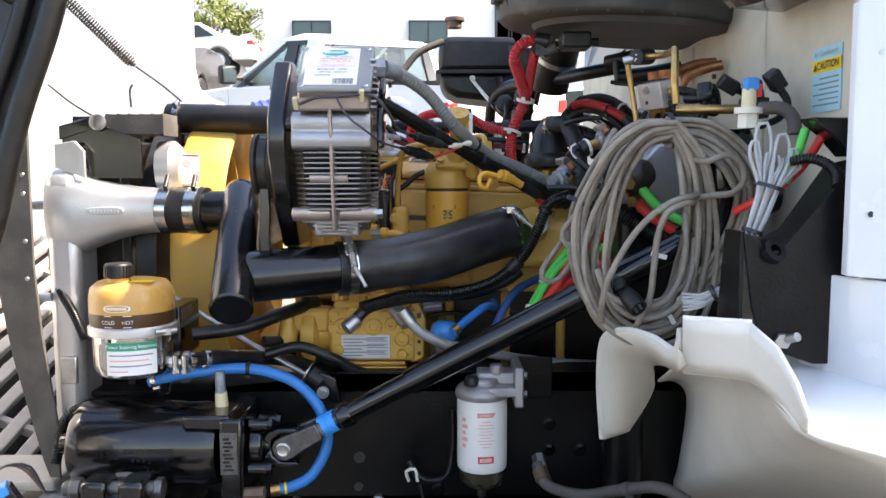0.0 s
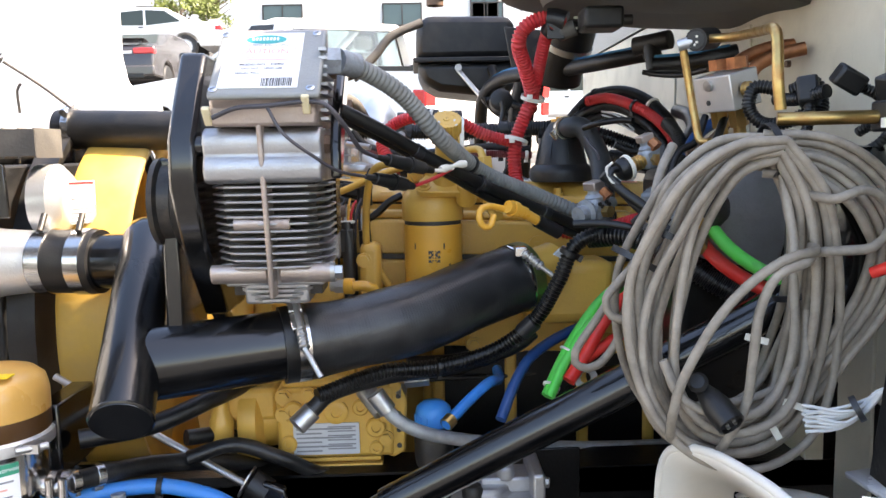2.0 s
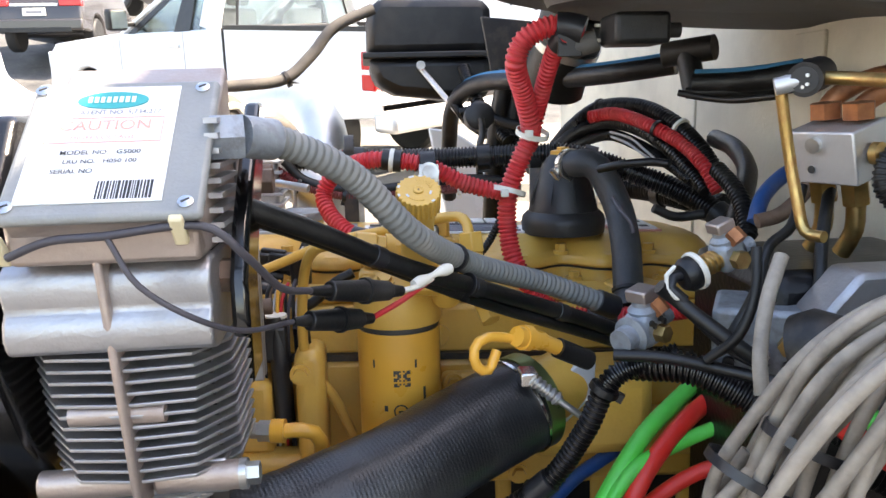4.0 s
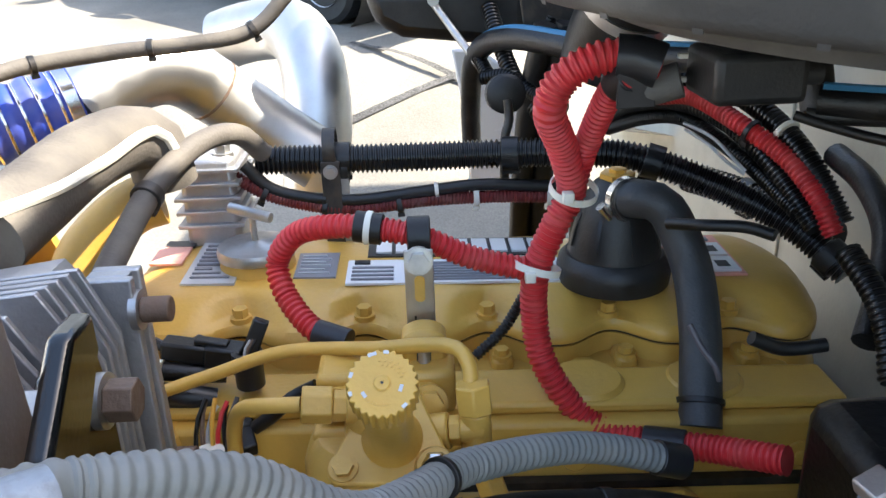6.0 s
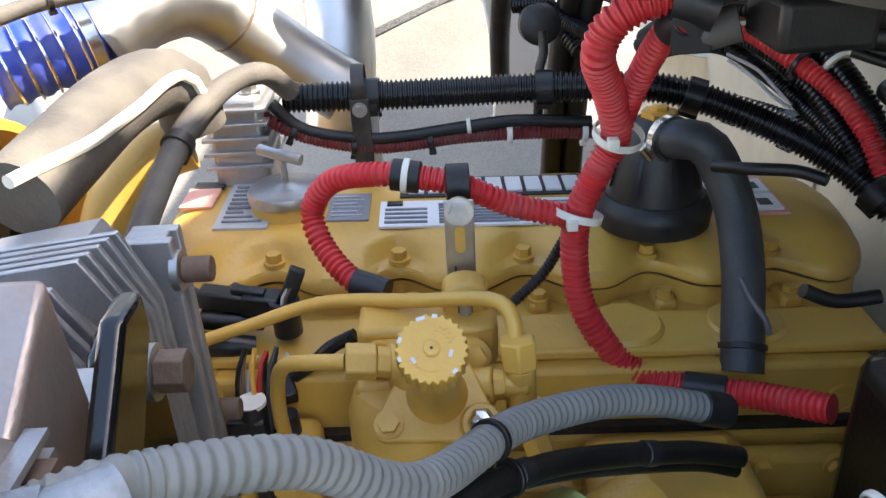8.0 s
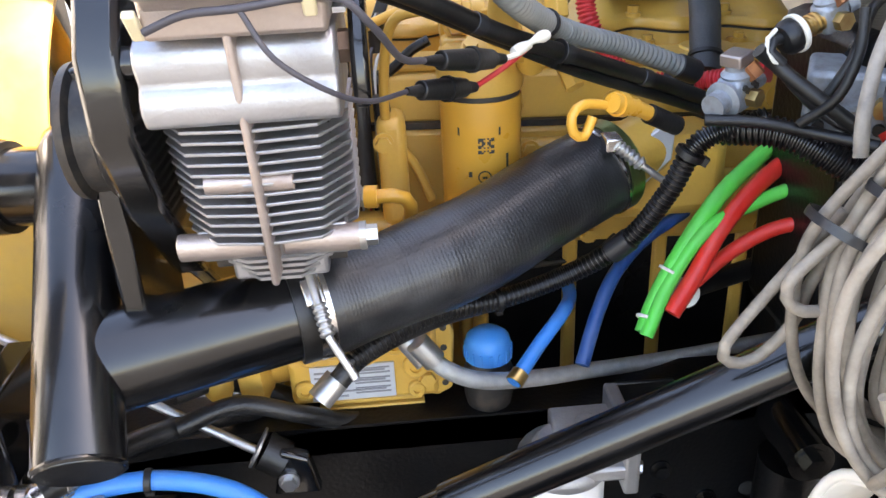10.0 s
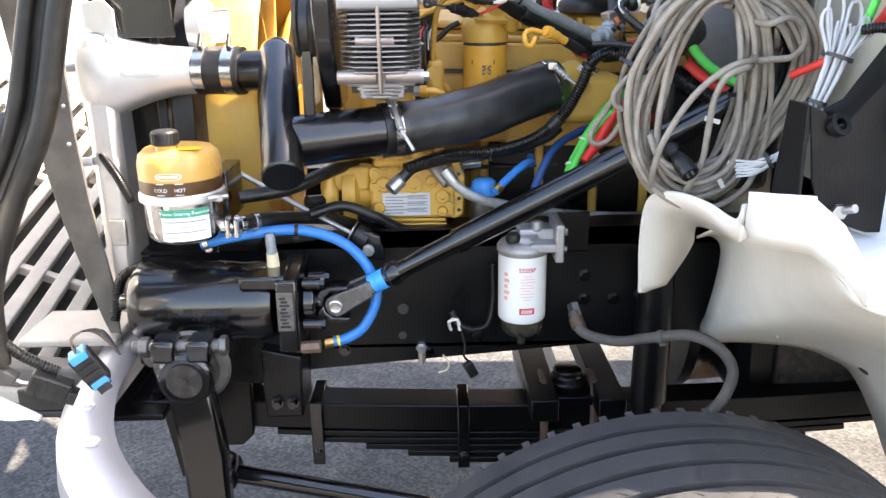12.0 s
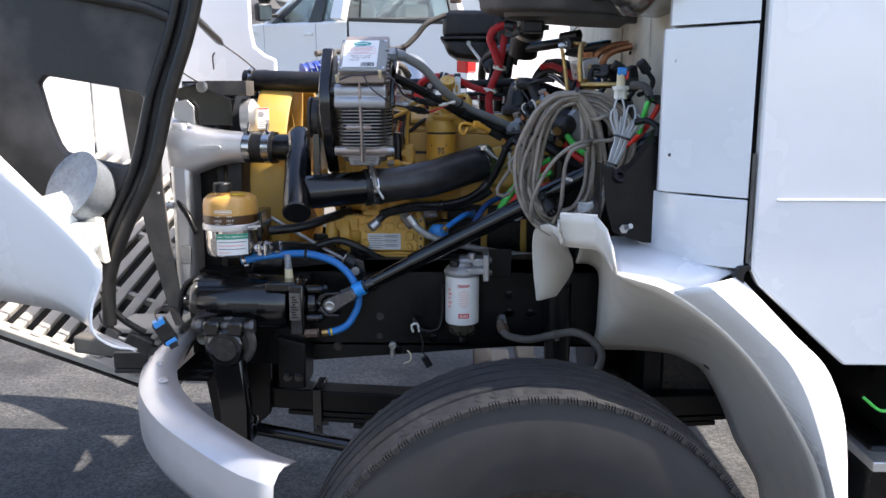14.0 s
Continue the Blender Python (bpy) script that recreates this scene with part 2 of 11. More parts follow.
aggregate(asphalt, 0.011, 0.40)
aggregate(concrete, 0.009, 0.10)
car_white = material("car_white", (0.80, 0.80, 0.80), 0.2, 0, 0.02, 1, coat=0.5)
car_dark = material("car_dark_paint", (0.05, 0.045, 0.045), 0.22, 0, 0.05, 1, coat=0.5)
car_glass = material("car_glass", (0.02, 0.03, 0.028), 0.05, 0, 0.2, 1, spec=0.4)
win_glass = material("window_glass", (0.045, 0.075, 0.07), 0.08, 0, 0.3, 0.4, spec=0.7)
lamp_red = material("lamp_red", (0.55, 0.02, 0.02), 0.2, 0, 0.1, 10, coat=0.3)
leaf_green = material("leaf_yellow_green", (0.12, 0.15, 0.03), 0.6, 0, 0.35, 3, random_tone=0.2)
bark = material("bark", (0.16, 0.12, 0.09), 0.9, 0, 0.3, 8, 0.6, 60)
car_clear = material("car_window_glass", (0.62, 0.72, 0.70), 0.03, 0, 0.03, 1, transmission=1.0)
seat_grey = material("seat_cloth", (0.30, 0.29, 0.28), 0.9, 0, 0.1, 12)
# grille grey is lightened in its colour to stand in for direct sun
grille_grey = material("sunlit_grey_grille", (0.34, 0.32, 0.29), 0.55, 0, 0.2, 9, 0.3, 200, (0.45, 0.42, 0.37), dust_amount=0.5)
yoke_grey = material("worn_cast_steel", (0.16, 0.155, 0.15), 0.34, 0.8, 0.25, 40, 0.4, 240, (0.05, 0.05, 0.05), dust_amount=0.4)
lens_clear = material("clear_lens", (0.80, 0.84, 0.84), 0.12, 0, 0.15, 30, 0.4, 90, (0.5, 0.5, 0.48), coat=0.5, dust_amount=0.4)
valve_grey = material("dull_zinc_casting", (0.30, 0.33, 0.36), 0.5, 0.55, 0.2, 40, 0.4, 260, (0.24, 0.22, 0.20), dust_amount=0.5)
lid_grey = material("dull_grey_lid", (0.26, 0.265, 0.255), 0.48, 0.25, 0.16, 14, 0.35, 240, (0.34, 0.33, 0.30), dust_amount=0.35)
orange_paint = material("orange_paint", (0.70, 0.22, 0.02), 0.45, 0, 0.15, 5)

# ---- mesh helpers ----


class Shape:
    """Collects faces for one mesh."""

    def __init__(self):
        self.v, self.f = [], []

    def add(self, verts, faces, m=None):
        o = len(self.v)
        self.v += [tuple(m @ Vector(p)) if m else tuple(p) for p in verts]
        self.f += [tuple(i + o for i in f) for f in faces]
        return self

    def box(self, lo, hi, m=None):
        x0, y0, z0 = lo
        x1, y1, z1 = hi
        return self.add([(x0, y0, z0), (x1, y0, z0), (x1, y1, z0), (x0, y1, z0), (x0, y0, z1), (x1, y0, z1), (x1, y1, z1), (x0, y1, z1)],
                        [(0, 3, 2, 1), (4, 5, 6, 7), (0, 1, 5, 4), (1, 2, 6, 5), (2, 3, 7, 6), (3, 0, 4, 7)], m)

    def lathe(self, profile, seg=32, m=None, caps=True):
        """profile: (radius, height) pairs, turned round z."""
        n = len(profile)
        vs = [(r * math.cos(2 * math.pi * i / seg), r * math.sin(2 * math.pi * i / seg), h) for r, h in profile for i in range(seg)]
        fs = [(j * seg + i, j * seg + (i + 1) % seg, (j + 1) * seg + (i + 1) % seg, (j + 1) * seg + i) for j in range(n - 1) for i in range(seg)]
        if caps:
            fs += [tuple(reversed(range(seg))), tuple((n - 1) * seg + i for i in range(seg))]
        return self.add(vs, fs, m)

    def rod(self, a, b, r, r2=None, seg=20):
        a, b = Vector(a), Vector(b)
        d = b - a
        m = Matrix.Translation(a) @ d.to_track_quat("Z", "Y").to_matrix().to_4x4()
        return self.lathe([(r, 0), (r if r2 is None else r2, d.length)], seg, m)

    def hexagon(self, a, b, r):
        return self.rod(a, b, r, seg=6)

    def prism(self, outline, lo, hi, axis="y", m=None):
        """An outline of (u, v) pushed through from lo to hi: axis y has (x, z), axis z has (x, y), axis x has (y, z)."""
        n = len(outline)
        put = {"y": lambda u, v, w: (u, w, v), "z": lambda u, v, w: (u, v, w), "x": lambda u, v, w: (w, u, v)}[axis]
        vs = [put(u, v, lo) for u, v in outline] + [put(u, v, hi) for u, v in outline]
        fs = [tuple(range(n)), tuple(reversed(range(n, 2 * n)))] + [(i, i + n, (i + 1) % n + n, (i + 1) % n) for i in range(n)]
        return self.add(vs, fs, m)

    def tube(self, points, radius, seg=14, ribs=0.0, depth=0.0, step=0.012, ends=True):
        """A tube on a smooth line through the points; ribs: their pitch."""
        p = smooth_line(points, ribs / 4 if ribs else step)
        n = len(p)
        q = None
        vs, fs = [], []
        for i, c in enumerate(p):
            d = (p[min(i + 1, n - 1)] - p[max(i - 1, 0)]).normalized()
            if q is None:
                q = d.orthogonal().normalized()
            q = (q - d * q.dot(d)).normalized()
            w = d.cross(q)
            r = radius(i / (n - 1)) if callable(radius) else radius
            if ribs:
                r += (0.0, -depth, -depth, 0.0)[i % 4]
            for k in range(seg):
                a = 2 * math.pi * k / seg
                vs.append(c + (q * math.cos(a) + w * math.sin(a)) * r)
        for i in range(n - 1):
            for k in range(seg):
                fs.append((i * seg + k, i * seg + (k + 1) % seg, (i + 1) * seg + (k + 1) % seg, (i + 1) * seg + k))
        if ends:
            fs += [tuple(reversed(range(seg))), tuple((n - 1) * seg + k for k in range(seg))]
        return self.add(vs, fs)

    def grid(self, rows, closed=False):
        """Quads between rows of points that all have the same length."""
        n = len(rows[0])
        fs = [(j * n + i, j * n + (i + 1) % n, (j + 1) * n + (i + 1) % n, (j + 1) * n + i)
              for j in range(len(rows) - 1) for i in range(n if closed else n - 1)]
        return self.add([p for r in rows for p in r], fs)


def smooth_line(points, step=0.012):
    """Points at even steps on a Catmull-Rom line."""
    p = [Vector(q) for q in points]
    if len(p) == 2:
        k = max(2, int((p[1] - p[0]).length / step) + 1)
        return [p[0].lerp(p[1], i / (k - 1)) for i in range(k)]
    p = [p[0] * 2 - p[1]] + p + [p[-1] * 2 - p[-2]]
    out = []
    for a, b, c, d in zip(p, p[1:], p[2:], p[3:]):
        k = max(1, round((c - b).length / step))
        for i in range(k):
            t = i / k
            out.append(((b * 2) + (c - a) * t + (a * 2 - b * 5 + c * 4 - d) * t * t + (b * 3 - a - c * 3 + d) * t ** 3) * 0.5)
    return out + [p[-2]]


def mesh_of(name, shape, mat, flat=False, angle=38):
    me = bpy.data.meshes.new(name)
    me.from_pydata([tuple(v) for v in shape.v], [], shape.f)
    me.materials.append(mat)
    bm = bmesh.new()
    bm.from_mesh(me)
    bmesh.ops.recalc_face_normals(bm, faces=bm.faces)
    bm.to_mesh(me)
    bm.free()
    if not flat:
        for poly in me.polygons:
            poly.use_smooth = True
        me.set_sharp_from_angle(angle=radians(angle))
    return me


def bevelled(ob, width, segments=2):
    if width:
        mod = ob.modifiers.new("bevel", "BEVEL")
        mod.width, mod.segments, mod.limit_method, mod.angle_limit = width, segments, "ANGLE", radians(38)
        mod.harden_normals = False
    return ob


def part(name, shape, mat, parent, label="", bevel=0.0, flat=False):
    ob = new(name, mesh_of(name, shape, mat, flat))
    ob.parent = parent
    if parent is not None:
        ob.matrix_parent_inverse = parent.matrix_basis.inverted()
    if label:
        tagged(ob, label)
    return bevelled(ob, bevel)


def thing(name, label, category, at=(0, 0, 0), group="", kind=""):
    ob = new(name)
    ob.matrix_basis = Matrix.Translation(at)
    ob.empty_display_size = 0.05
    return tagged(ob, label, category, group, kind)


def single(name, label, category, shape, mat, bevel=0.0, kind="", group="", flat=False):
    ob = new(name, mesh_of(name, shape, mat, flat))
    return bevelled(tagged(ob, label, category, group, kind), bevel)


def bolt(shape, at, way, r=0.009, h=0.007, washer=True):
    at, way = Vector(at), Vector(way).normalized()
    if washer:
        shape.rod(at - way * 0.004, at + way * 0.002, r * 1.35, seg=16)
    shape.hexagon(at, at + way * (h + 0.002), r)
    return shape


def hose(name, label, category, r, mat, style, points):
    """A hose, loom or cable as one thing; rib styles are corrugated."""
    s = Shape()
    if style == "rib":
        pitch = 0.0062 if r > 0.011 else 0.0045
        s.tube(points, r, 12, pitch, r * 0.17)
    elif style == "ribS":
        s.tube(points, r, 14, 0.0075, r * 0.10)
    elif style == "ribL":
        s.tube(points, r, 24, 0.03, r * 0.07)
    else:
        s.tube(points, r, 20 if r > 0.02 else 12, step=max(0.008, r * 0.6))
    ob = single(name, label, category, s, mat)
    LINES.setdefault(name, []).append((ob, smooth_line(points, 0.004), r))
    return ob


LINES = {}


def band(name, which, share, mat, width=0.006, proud=0.0018, kind="tie", label="", lug=True):
    """A strap, tape or ferrule round a hose at a share of its length, as a part of that hose."""
    ob, line, r = LINES[name][which]
    i = min(len(line) - 2, max(1, round(share * (len(line) - 1))))
    d = (line[i + 1] - line[i - 1]).normalized()
    m = Matrix.Translation(line[i]) @ d.to_track_quat("Z", "Y").to_matrix().to_4x4()
    h, q = width / 2, r + proud
    sh = Shape().lathe([(r * 0.9, -h), (q - 0.0006, -h), (q, -h + 0.0006), (q, h - 0.0006), (q - 0.0006, h), (r * 0.9, h)], 20, m)
    if lug:
        sh.box((-0.004, -q - 0.005, -h - 0.001), (0.004, -q + 0.001, h + 0.001), m)
    return part(kind, sh, mat, ob, label)


def clamp_band(parent, a, b, r, mat=None, name="hose_clamp", screw=(0, -1, 0)):
    """A steel band round the axis a-b, with its screw housing."""
    s = Shape().rod(a, b, r + 0.0025, seg=32)
    mid, u = (Vector(a) + Vector(b)) / 2, Vector(screw).normalized()
    d = (Vector(b) - Vector(a)).normalized()
    w = d.cross(u).normalized()
    c = mid + u * (r + 0.005)
    s.rod(c - w * 0.014, c + w * 0.014, 0.006, seg=10)
    s.hexagon(c + w * 0.014, c + w * 0.022, 0.0075)
    return part(name, s, mat or steel, parent, "steel worm-drive hose clamp")

# ---- ground and backdrop ----


def ease(k):
    k = min(1.0, max(0.0, k))
    return k * k * (3 - 2 * k)


def ground_height(x, y):
    """The lot is level round the truck and climbs behind it."""
    start = 5.2 + 1.3 * ease((x - 0.8) / 0.9)
    upper = 1.126 - 0.0068 * max(-14.0, min(6.0, x)) + 0.1113 * (min(y, 40.0) - 8.052)
    far = (min(y, 40.0) - 4.2) * 0.142 * (1.0 - 0.06 * max(-14.0, min(6.0, x))) - 0.07
    upper += (far - upper) * ease((y - 13.0) / 8.0)
    return (upper + 0.07) * ease((y - start) / 2.6) - 0.07


s = Shape()
xs = [-600, -200, -80, -40, -25, -16, -10, -6, -4, -3, -2, -1, 0, 0.8, 1.1, 1.4, 1.7, 2, 3, 5, 8, 14, 25, 40, 80, 200, 600]
ys = [-600, -200, -60, -20, -8, -3, -1, 0, 1, 2, 3, 3.6, 4.2, 4.8, 5.4, 6, 6.6, 7.2, 8, 9, 10, 11, 12, 13, 14, 15, 16, 17, 18, 20, 24, 30, 40, 60, 200, 600]
s.grid([[(x, y, ground_height(x, y)) for x in xs] for y in ys])
single("ground", "grey patched asphalt parking lot", "ground", s, asphalt, kind="structure")
s = Shape()
s.grid([[(x, y, ground_height(x, y) + 0.006) for x in xs[6:21]] for y in ys[14:23]])
single("lot_lane", "sunlit pale worn paving behind the truck", "pavement", s, concrete, kind="structure")

s = Shape()
for (ax, ay), (bx, by) in (((-0.26, 7.95), (0.354, 7.38)), ((-0.441, 6.92), (0.361, 7.34))):
    nx, ny = by - ay, ax - bx
    n = math.hypot(nx, ny)
    nx, ny = nx / n * 0.028, ny / n * 0.028
    rows = []
    for q in range(25):
        k = q / 24 * 1.5 - 0.25
        x, y, w = ax + (bx - ax) * k, ay + (by - ay) * k, 1 + 0.25 * math.sin(q * 2.3)
        rows.append([(x - nx * w, y - ny * w, ground_height(x - nx, y - ny) + 0.016), (x + nx, y + ny, ground_height(x + nx, y + ny) + 0.016)])
    s.grid(rows)
single("tar_seam", "dark sealed joints across the pale paving", "paving joint", s, asphalt, kind="structure")

# ---- front axle, frame and spring ----
s = Shape()
FL = -0.78
s.prism([(FL, 0.86), (-0.45, 0.845), (0.30, 0.905), (1.9, 0.905), (1.9, 1.205), (-0.2, 1.195), (-0.6, 1.15), (FL, 1.14)], 1.70, 1.708, "y")
s.box((FL, 1.70, 1.148), (-0.6, 1.79, 1.156)).box((-0.6, 1.70, 1.155), (1.9, 1.79, 1.20))
s.box((-0.45, 1.70, 0.905), (1.9, 1.79, 0.913))
chassis = thing("chassis_frame", "black painted steel truck chassis frame", "truck frame")
part("frame_rail", s, chassis_black, chassis, "black channel frame rail")
s = Shape().box((FL, 2.55, 0.88), (1.9, 2.558, 1.18)).box((FL, 2.47, 1.172), (1.9, 2.55, 1.18)).box((FL, 2.47, 0.88), (1.9, 2.55, 0.888))
part("frame_rail", s, chassis_black, chassis)
for cx, cz in ((0.19, 0.90), (0.36, 0.9)):
    s = Shape().box((cx - 0.035, 1.72, 0.68), (cx + 0.035, 2.56, 0.74), )
    part("crossmember", s, chassis_black, chassis, bevel=0.004)
s = Shape().box((-0.8, 1.72, 0.86), (-0.6, 2.54, 0.98))
part("crossmember", s, chassis_black, chassis, bevel=0.006)
for x, z in ((0.27, 1.02), (0.34, 1.02), (0.27, 1.08), (0.02, 0.93), (0.45, 1.1), (0.45, 0.97), (-0.30, 0.90), (-0.1, 0.89)):
    part("rail_bolt", bolt(Shape(), (x, 1.699, z), (0, -1, 0), 0.011, 0.009), black_paint, chassis)
for x, z, r in ((-0.157, 1.003, 0.013), (-0.16, 0.935, 0.010), (0.40, 1.03, 0.012)):
    part("rail_hole", Shape().rod((x, 1.6985, z), (x, 1.7005, z), r), print_black, chassis)
s = Shape().rod((-0.115, 1.70, 0.905), (-0.115, 1.675, 0.905), 0.008).rod((-0.115, 1.685, 0.90), (-0.115, 1.685, 0.875), 0.009)
s.hexagon((-0.115, 1.70, 0.905), (-0.115, 1.688, 0.905), 0.014).rod((-0.115, 1.685, 0.875), (-0.115, 1.685, 0.865), 0.005)
part("drain_fitting", s, zinc, chassis, "zinc-plated drain fitting")

spring = thing("leaf_spring", "black multi-leaf front suspension spring", "leaf spring", (0.3, 1.86, 0.6))


def arc_leaf(x0, x1, top, thick):
    sh = Shape()
    rows = []
    for i in range(25):
        x = x0 + (x1 - x0) * i / 24
        dz = 0.03 * ((x - 0.27) / 0.85) ** 2
        rows.append([(x, 1.80, top + dz), (x, 1.895, top + dz), (x, 1.895, top + dz - thick), (x, 1.80, top + dz - thick)])
    sh.grid(rows, True)
    n = len(sh.v)
    sh.f += [(0, 1, 2, 3), (n - 1, n - 2, n - 3, n - 4)]
    return sh


part("main_leaf", arc_leaf(-0.60, 1.22, 0.685, 0.075), chassis_black, spring, bevel=0.004)
for i, (x0, x1) in enumerate(((-0.50, 1.12), (-0.38, 1.0), (-0.27, 0.9), (-0.16, 0.8), (-0.05, 0.7))):
    part("leaf", arc_leaf(x0, x1, 0.606 - i * 0.019, 0.016), chassis_black, spring, bevel=0.002)
for x, z in ((-0.393, 0.66), (-0.012, 0.64)):
    s = Shape().box((x - 0.016, 1.785, z - 0.13), (x + 0.016, 1.793, z + 0.055)).box((x - 0.016, 1.785, z + 0.047), (x + 0.016, 1.91, z + 0.055))
    s.box((x - 0.016, 1.903, z - 0.13), (x + 0.016, 1.91, z + 0.055))
    bolt(s, (x, 1.785, z - 0.09), (0, -1, 0), 0.008, 0.006)
    part("leaf_clip", s, black_paint, spring, "black rebound clip", bevel=0.003)
for x in (0.20, 0.33):
    s = Shape().tube([(x, 1.80, 0.42), (x, 1.798, 0.62), (x, 1.80, 0.70), (x, 1.82, 0.735), (x, 1.85, 0.742), (x, 1.88, 0.735), (x, 1.90, 0.70), (x, 1.902, 0.42)], 0.0105, 12)
    part("axle_u_bolt", s, rust_steel, spring, "brown rusty axle u-bolt")
s = Shape().box((0.175, 1.79, 0.685), (0.355, 1.905, 0.71)).lathe([(0.052, 0), (0.052, 0.03), (0.038, 0.045), (0.038, 0.06), (0.028, 0.066)], 24, pose(0.265, 1.85, 0.705))
part("spring_pad", s, chassis_black, spring, bevel=0.004)
s = Shape().lathe([(0.034, 0), (0.040, 0.006), (0.040, 0.04), (0.034, 0.046)], 28, pose(-0.60, 1.80, 0.66, -90))
part("spring_eye", s, chassis_black, spring)
s = Shape().prism([(-0.66, 0.99), (-0.545, 0.99), (-0.555, 0.63), (-0.585, 0.60), (-0.625, 0.60), (-0.655, 0.63)], 1.775, 1.80).prism([(-0.66, 0.99), (-0.545, 0.99), (-0.555, 0.63), (-0.625, 0.60), (-0.655, 0.63)], 1.90, 1.92)
part("spring_hanger", s, chassis_black, spring, bevel=0.004)

axle = thing("front_axle", "black forged front axle beam", "axle", (0.3, 2.1, 0.45))
s = Shape().box((0.21, 1.28, 0.40), (0.33, 2.9, 0.415)).box((0.21, 1.28, 0.50), (0.33, 2.9, 0.515)).box((0.255, 1.28, 0.41), (0.285, 2.9, 0.505))
part("axle_beam", s, chassis_black, axle, bevel=0.006)
part("brake_drum", Shape().lathe([(0.12, 0), (0.2, 0.01), (0.205, 0.14), (0.19, 0.17), (0.05, 0.18)], 40, pose(0.3, 1.35, 0.48, 90)), rust_steel, axle)

shock = thing("shock_absorber", "black telescopic shock absorber", "shock absorber", (0.42, 1.64, 0.8))
part("outer_tube", Shape().rod((0.425, 1.65, 0.78), (0.425, 1.645, 1.13), 0.042), chassis_black, shock)
part("inner_tube", Shape().rod((0.42, 1.67, 0.5), (0.425, 1.65, 0.80), 0.034), chassis_black, shock)
part("mount_bolt", bolt(Shape().rod((0.425, 1.71, 1.16), (0.425, 1.60, 1.16), 0.03), (0.425, 1.60, 1.16), (0, -1, 0), 0.016, 0.012), black_paint, shock)

drag = thing("drag_link", "black steering drag link with ball end", "drag link", (-0.4, 1.5, 0.66))
part("rod", Shape().rod((-0.555, 1.535, 0.675), (0.15, 1.42, 0.60), 0.021), black_paint, drag)
part("ball_joint", Shape().lathe([(0.02, -0.04), (0.036, -0.03), (0.040, 0), (0.036, 0.03), (0.024, 0.04)], 24, pose(-0.57, 1.54, 0.675, 90)), black_paint, drag)

# ---- steering ----
gear = thing("steering_gear", "glossy black cast steering gearbox on the frame", "steering gear", (-0.55, 1.55, 1.0))
along = Matrix.Translation((-0.70, 1.565, 1.085)) @ pose(0, 0, 0, 0, 90, 0)
s = Shape().lathe([(0.05, -0.025), (0.075, -0.022), (0.086, -0.010), (0.088, 0.01), (0.088, 0.16), (0.084, 0.21), (0.086, 0.25), (0.078, 0.275), (0.05, 0.28)], 48, along)
part("housing", s, black_paint, gear)
s = Shape().lathe([(0.018, -0.06), (0.02, -0.055), (0.02, -0.02)], 20, along)
part("end_plug", s, black_paint, gear)
s = Shape().box((-0.485, 1.485, 1.135), (-0.39, 1.60, 1.165)).box((-0.41, 1.475, 1.00), (-0.365, 1.65, 1.16))
s.rod((-0.365, 1.56, 1.085), (-0.335, 1.56, 1.085), 0.05).rod((-0.335, 1.56, 1.085), (-0.31, 1.555, 1.088), 0.03)
for a in range(4):
    c = (-0.36, 1.56 + 0.062 * math.cos(a * 1.571 + 0.6), 1.085 + 0.062 * math.sin(a * 1.571 + 0.6))
    part("end_bolt", bolt(Shape().rod(c, (c[0] + 0.035, c[1], c[2]), 0.012), (c[0] + 0.035, c[1], c[2]), (1, 0, 0), 0.011, 0.009), black_paint, gear)
part("valve_cover_end", s, black_paint, gear, bevel=0.006)
s = Shape().rod((-0.585, 1.60, 0.99), (-0.585, 1.445, 0.99), 0.062).rod((-0.585, 1.445, 0.985), (-0.585, 1.432, 0.985), 0.052)
part("sector_boss", s, black_paint, gear, bevel=0.005)
s = Shape().prism([(-0.72, 0.88), (-0.40, 0.86), (-0.38, 0.98), (-0.42, 1.05), (-0.70, 1.05)], 1.60, 1.70)
s.prism([(-0.47, 0.80), (-0.385, 0.80), (-0.38, 0.95), (-0.47, 0.97)], 1.56, 1.70).box((-0.75, 1.50, 0.87), (-0.64, 1.70, 0.88))
part("mount_bracket", s, chassis_black, gear, bevel=0.008)
for p, w, r in (((-0.525, 1.66, 1.205), (0, -1, 0), 0.018), ((-0.685, 1.50, 0.985), (0, -1, 0.2), 0.016), ((-0.44, 1.555, 0.84), (0, -1, 0), 0.010), ((-0.405, 1.555, 0.84), (0, -1, 0), 0.010), ((-0.69, 1.52, 0.88), (0, 0, 1), 0.013)):
    part("mount_bolt", bolt(Shape(), p, w, r, 0.014), black_paint, gear)
s = Shape().prism([(-0.575, 1.16), (-0.475, 1.16), (-0.465, 1.20), (-0.505, 1.24), (-0.55, 1.24)], 1.665, 1.69)
part("upper_lug", s, black_paint, gear, bevel=0.006)
s = Shape()
for i, (w, z, x0) in enumerate(((0.045, 1.085, -0.655), (0.10, 1.092, -0.60), (0.085, 1.072, -0.585), (0.085, 1.056, -0.585))):
    y = 1.565 - math.sqrt(0.0885 ** 2 - (z - 1.085) ** 2)
    k = int(w / 0.011)
    for j in range(k):
        part("cast_mark", Shape().box((x0 + j * 0.011, y - 0.0015, z), (x0 + j * 0.011 + 0.007, y + 0.004, z + 0.009)), black_paint, gear)
part("data_tag", Shape().box((-0.408, 1.4725, 1.050), (-0.374, 1.4755, 1.135)), yoke_grey, gear, "small painted-over riveted data tag", bevel=0.0008)
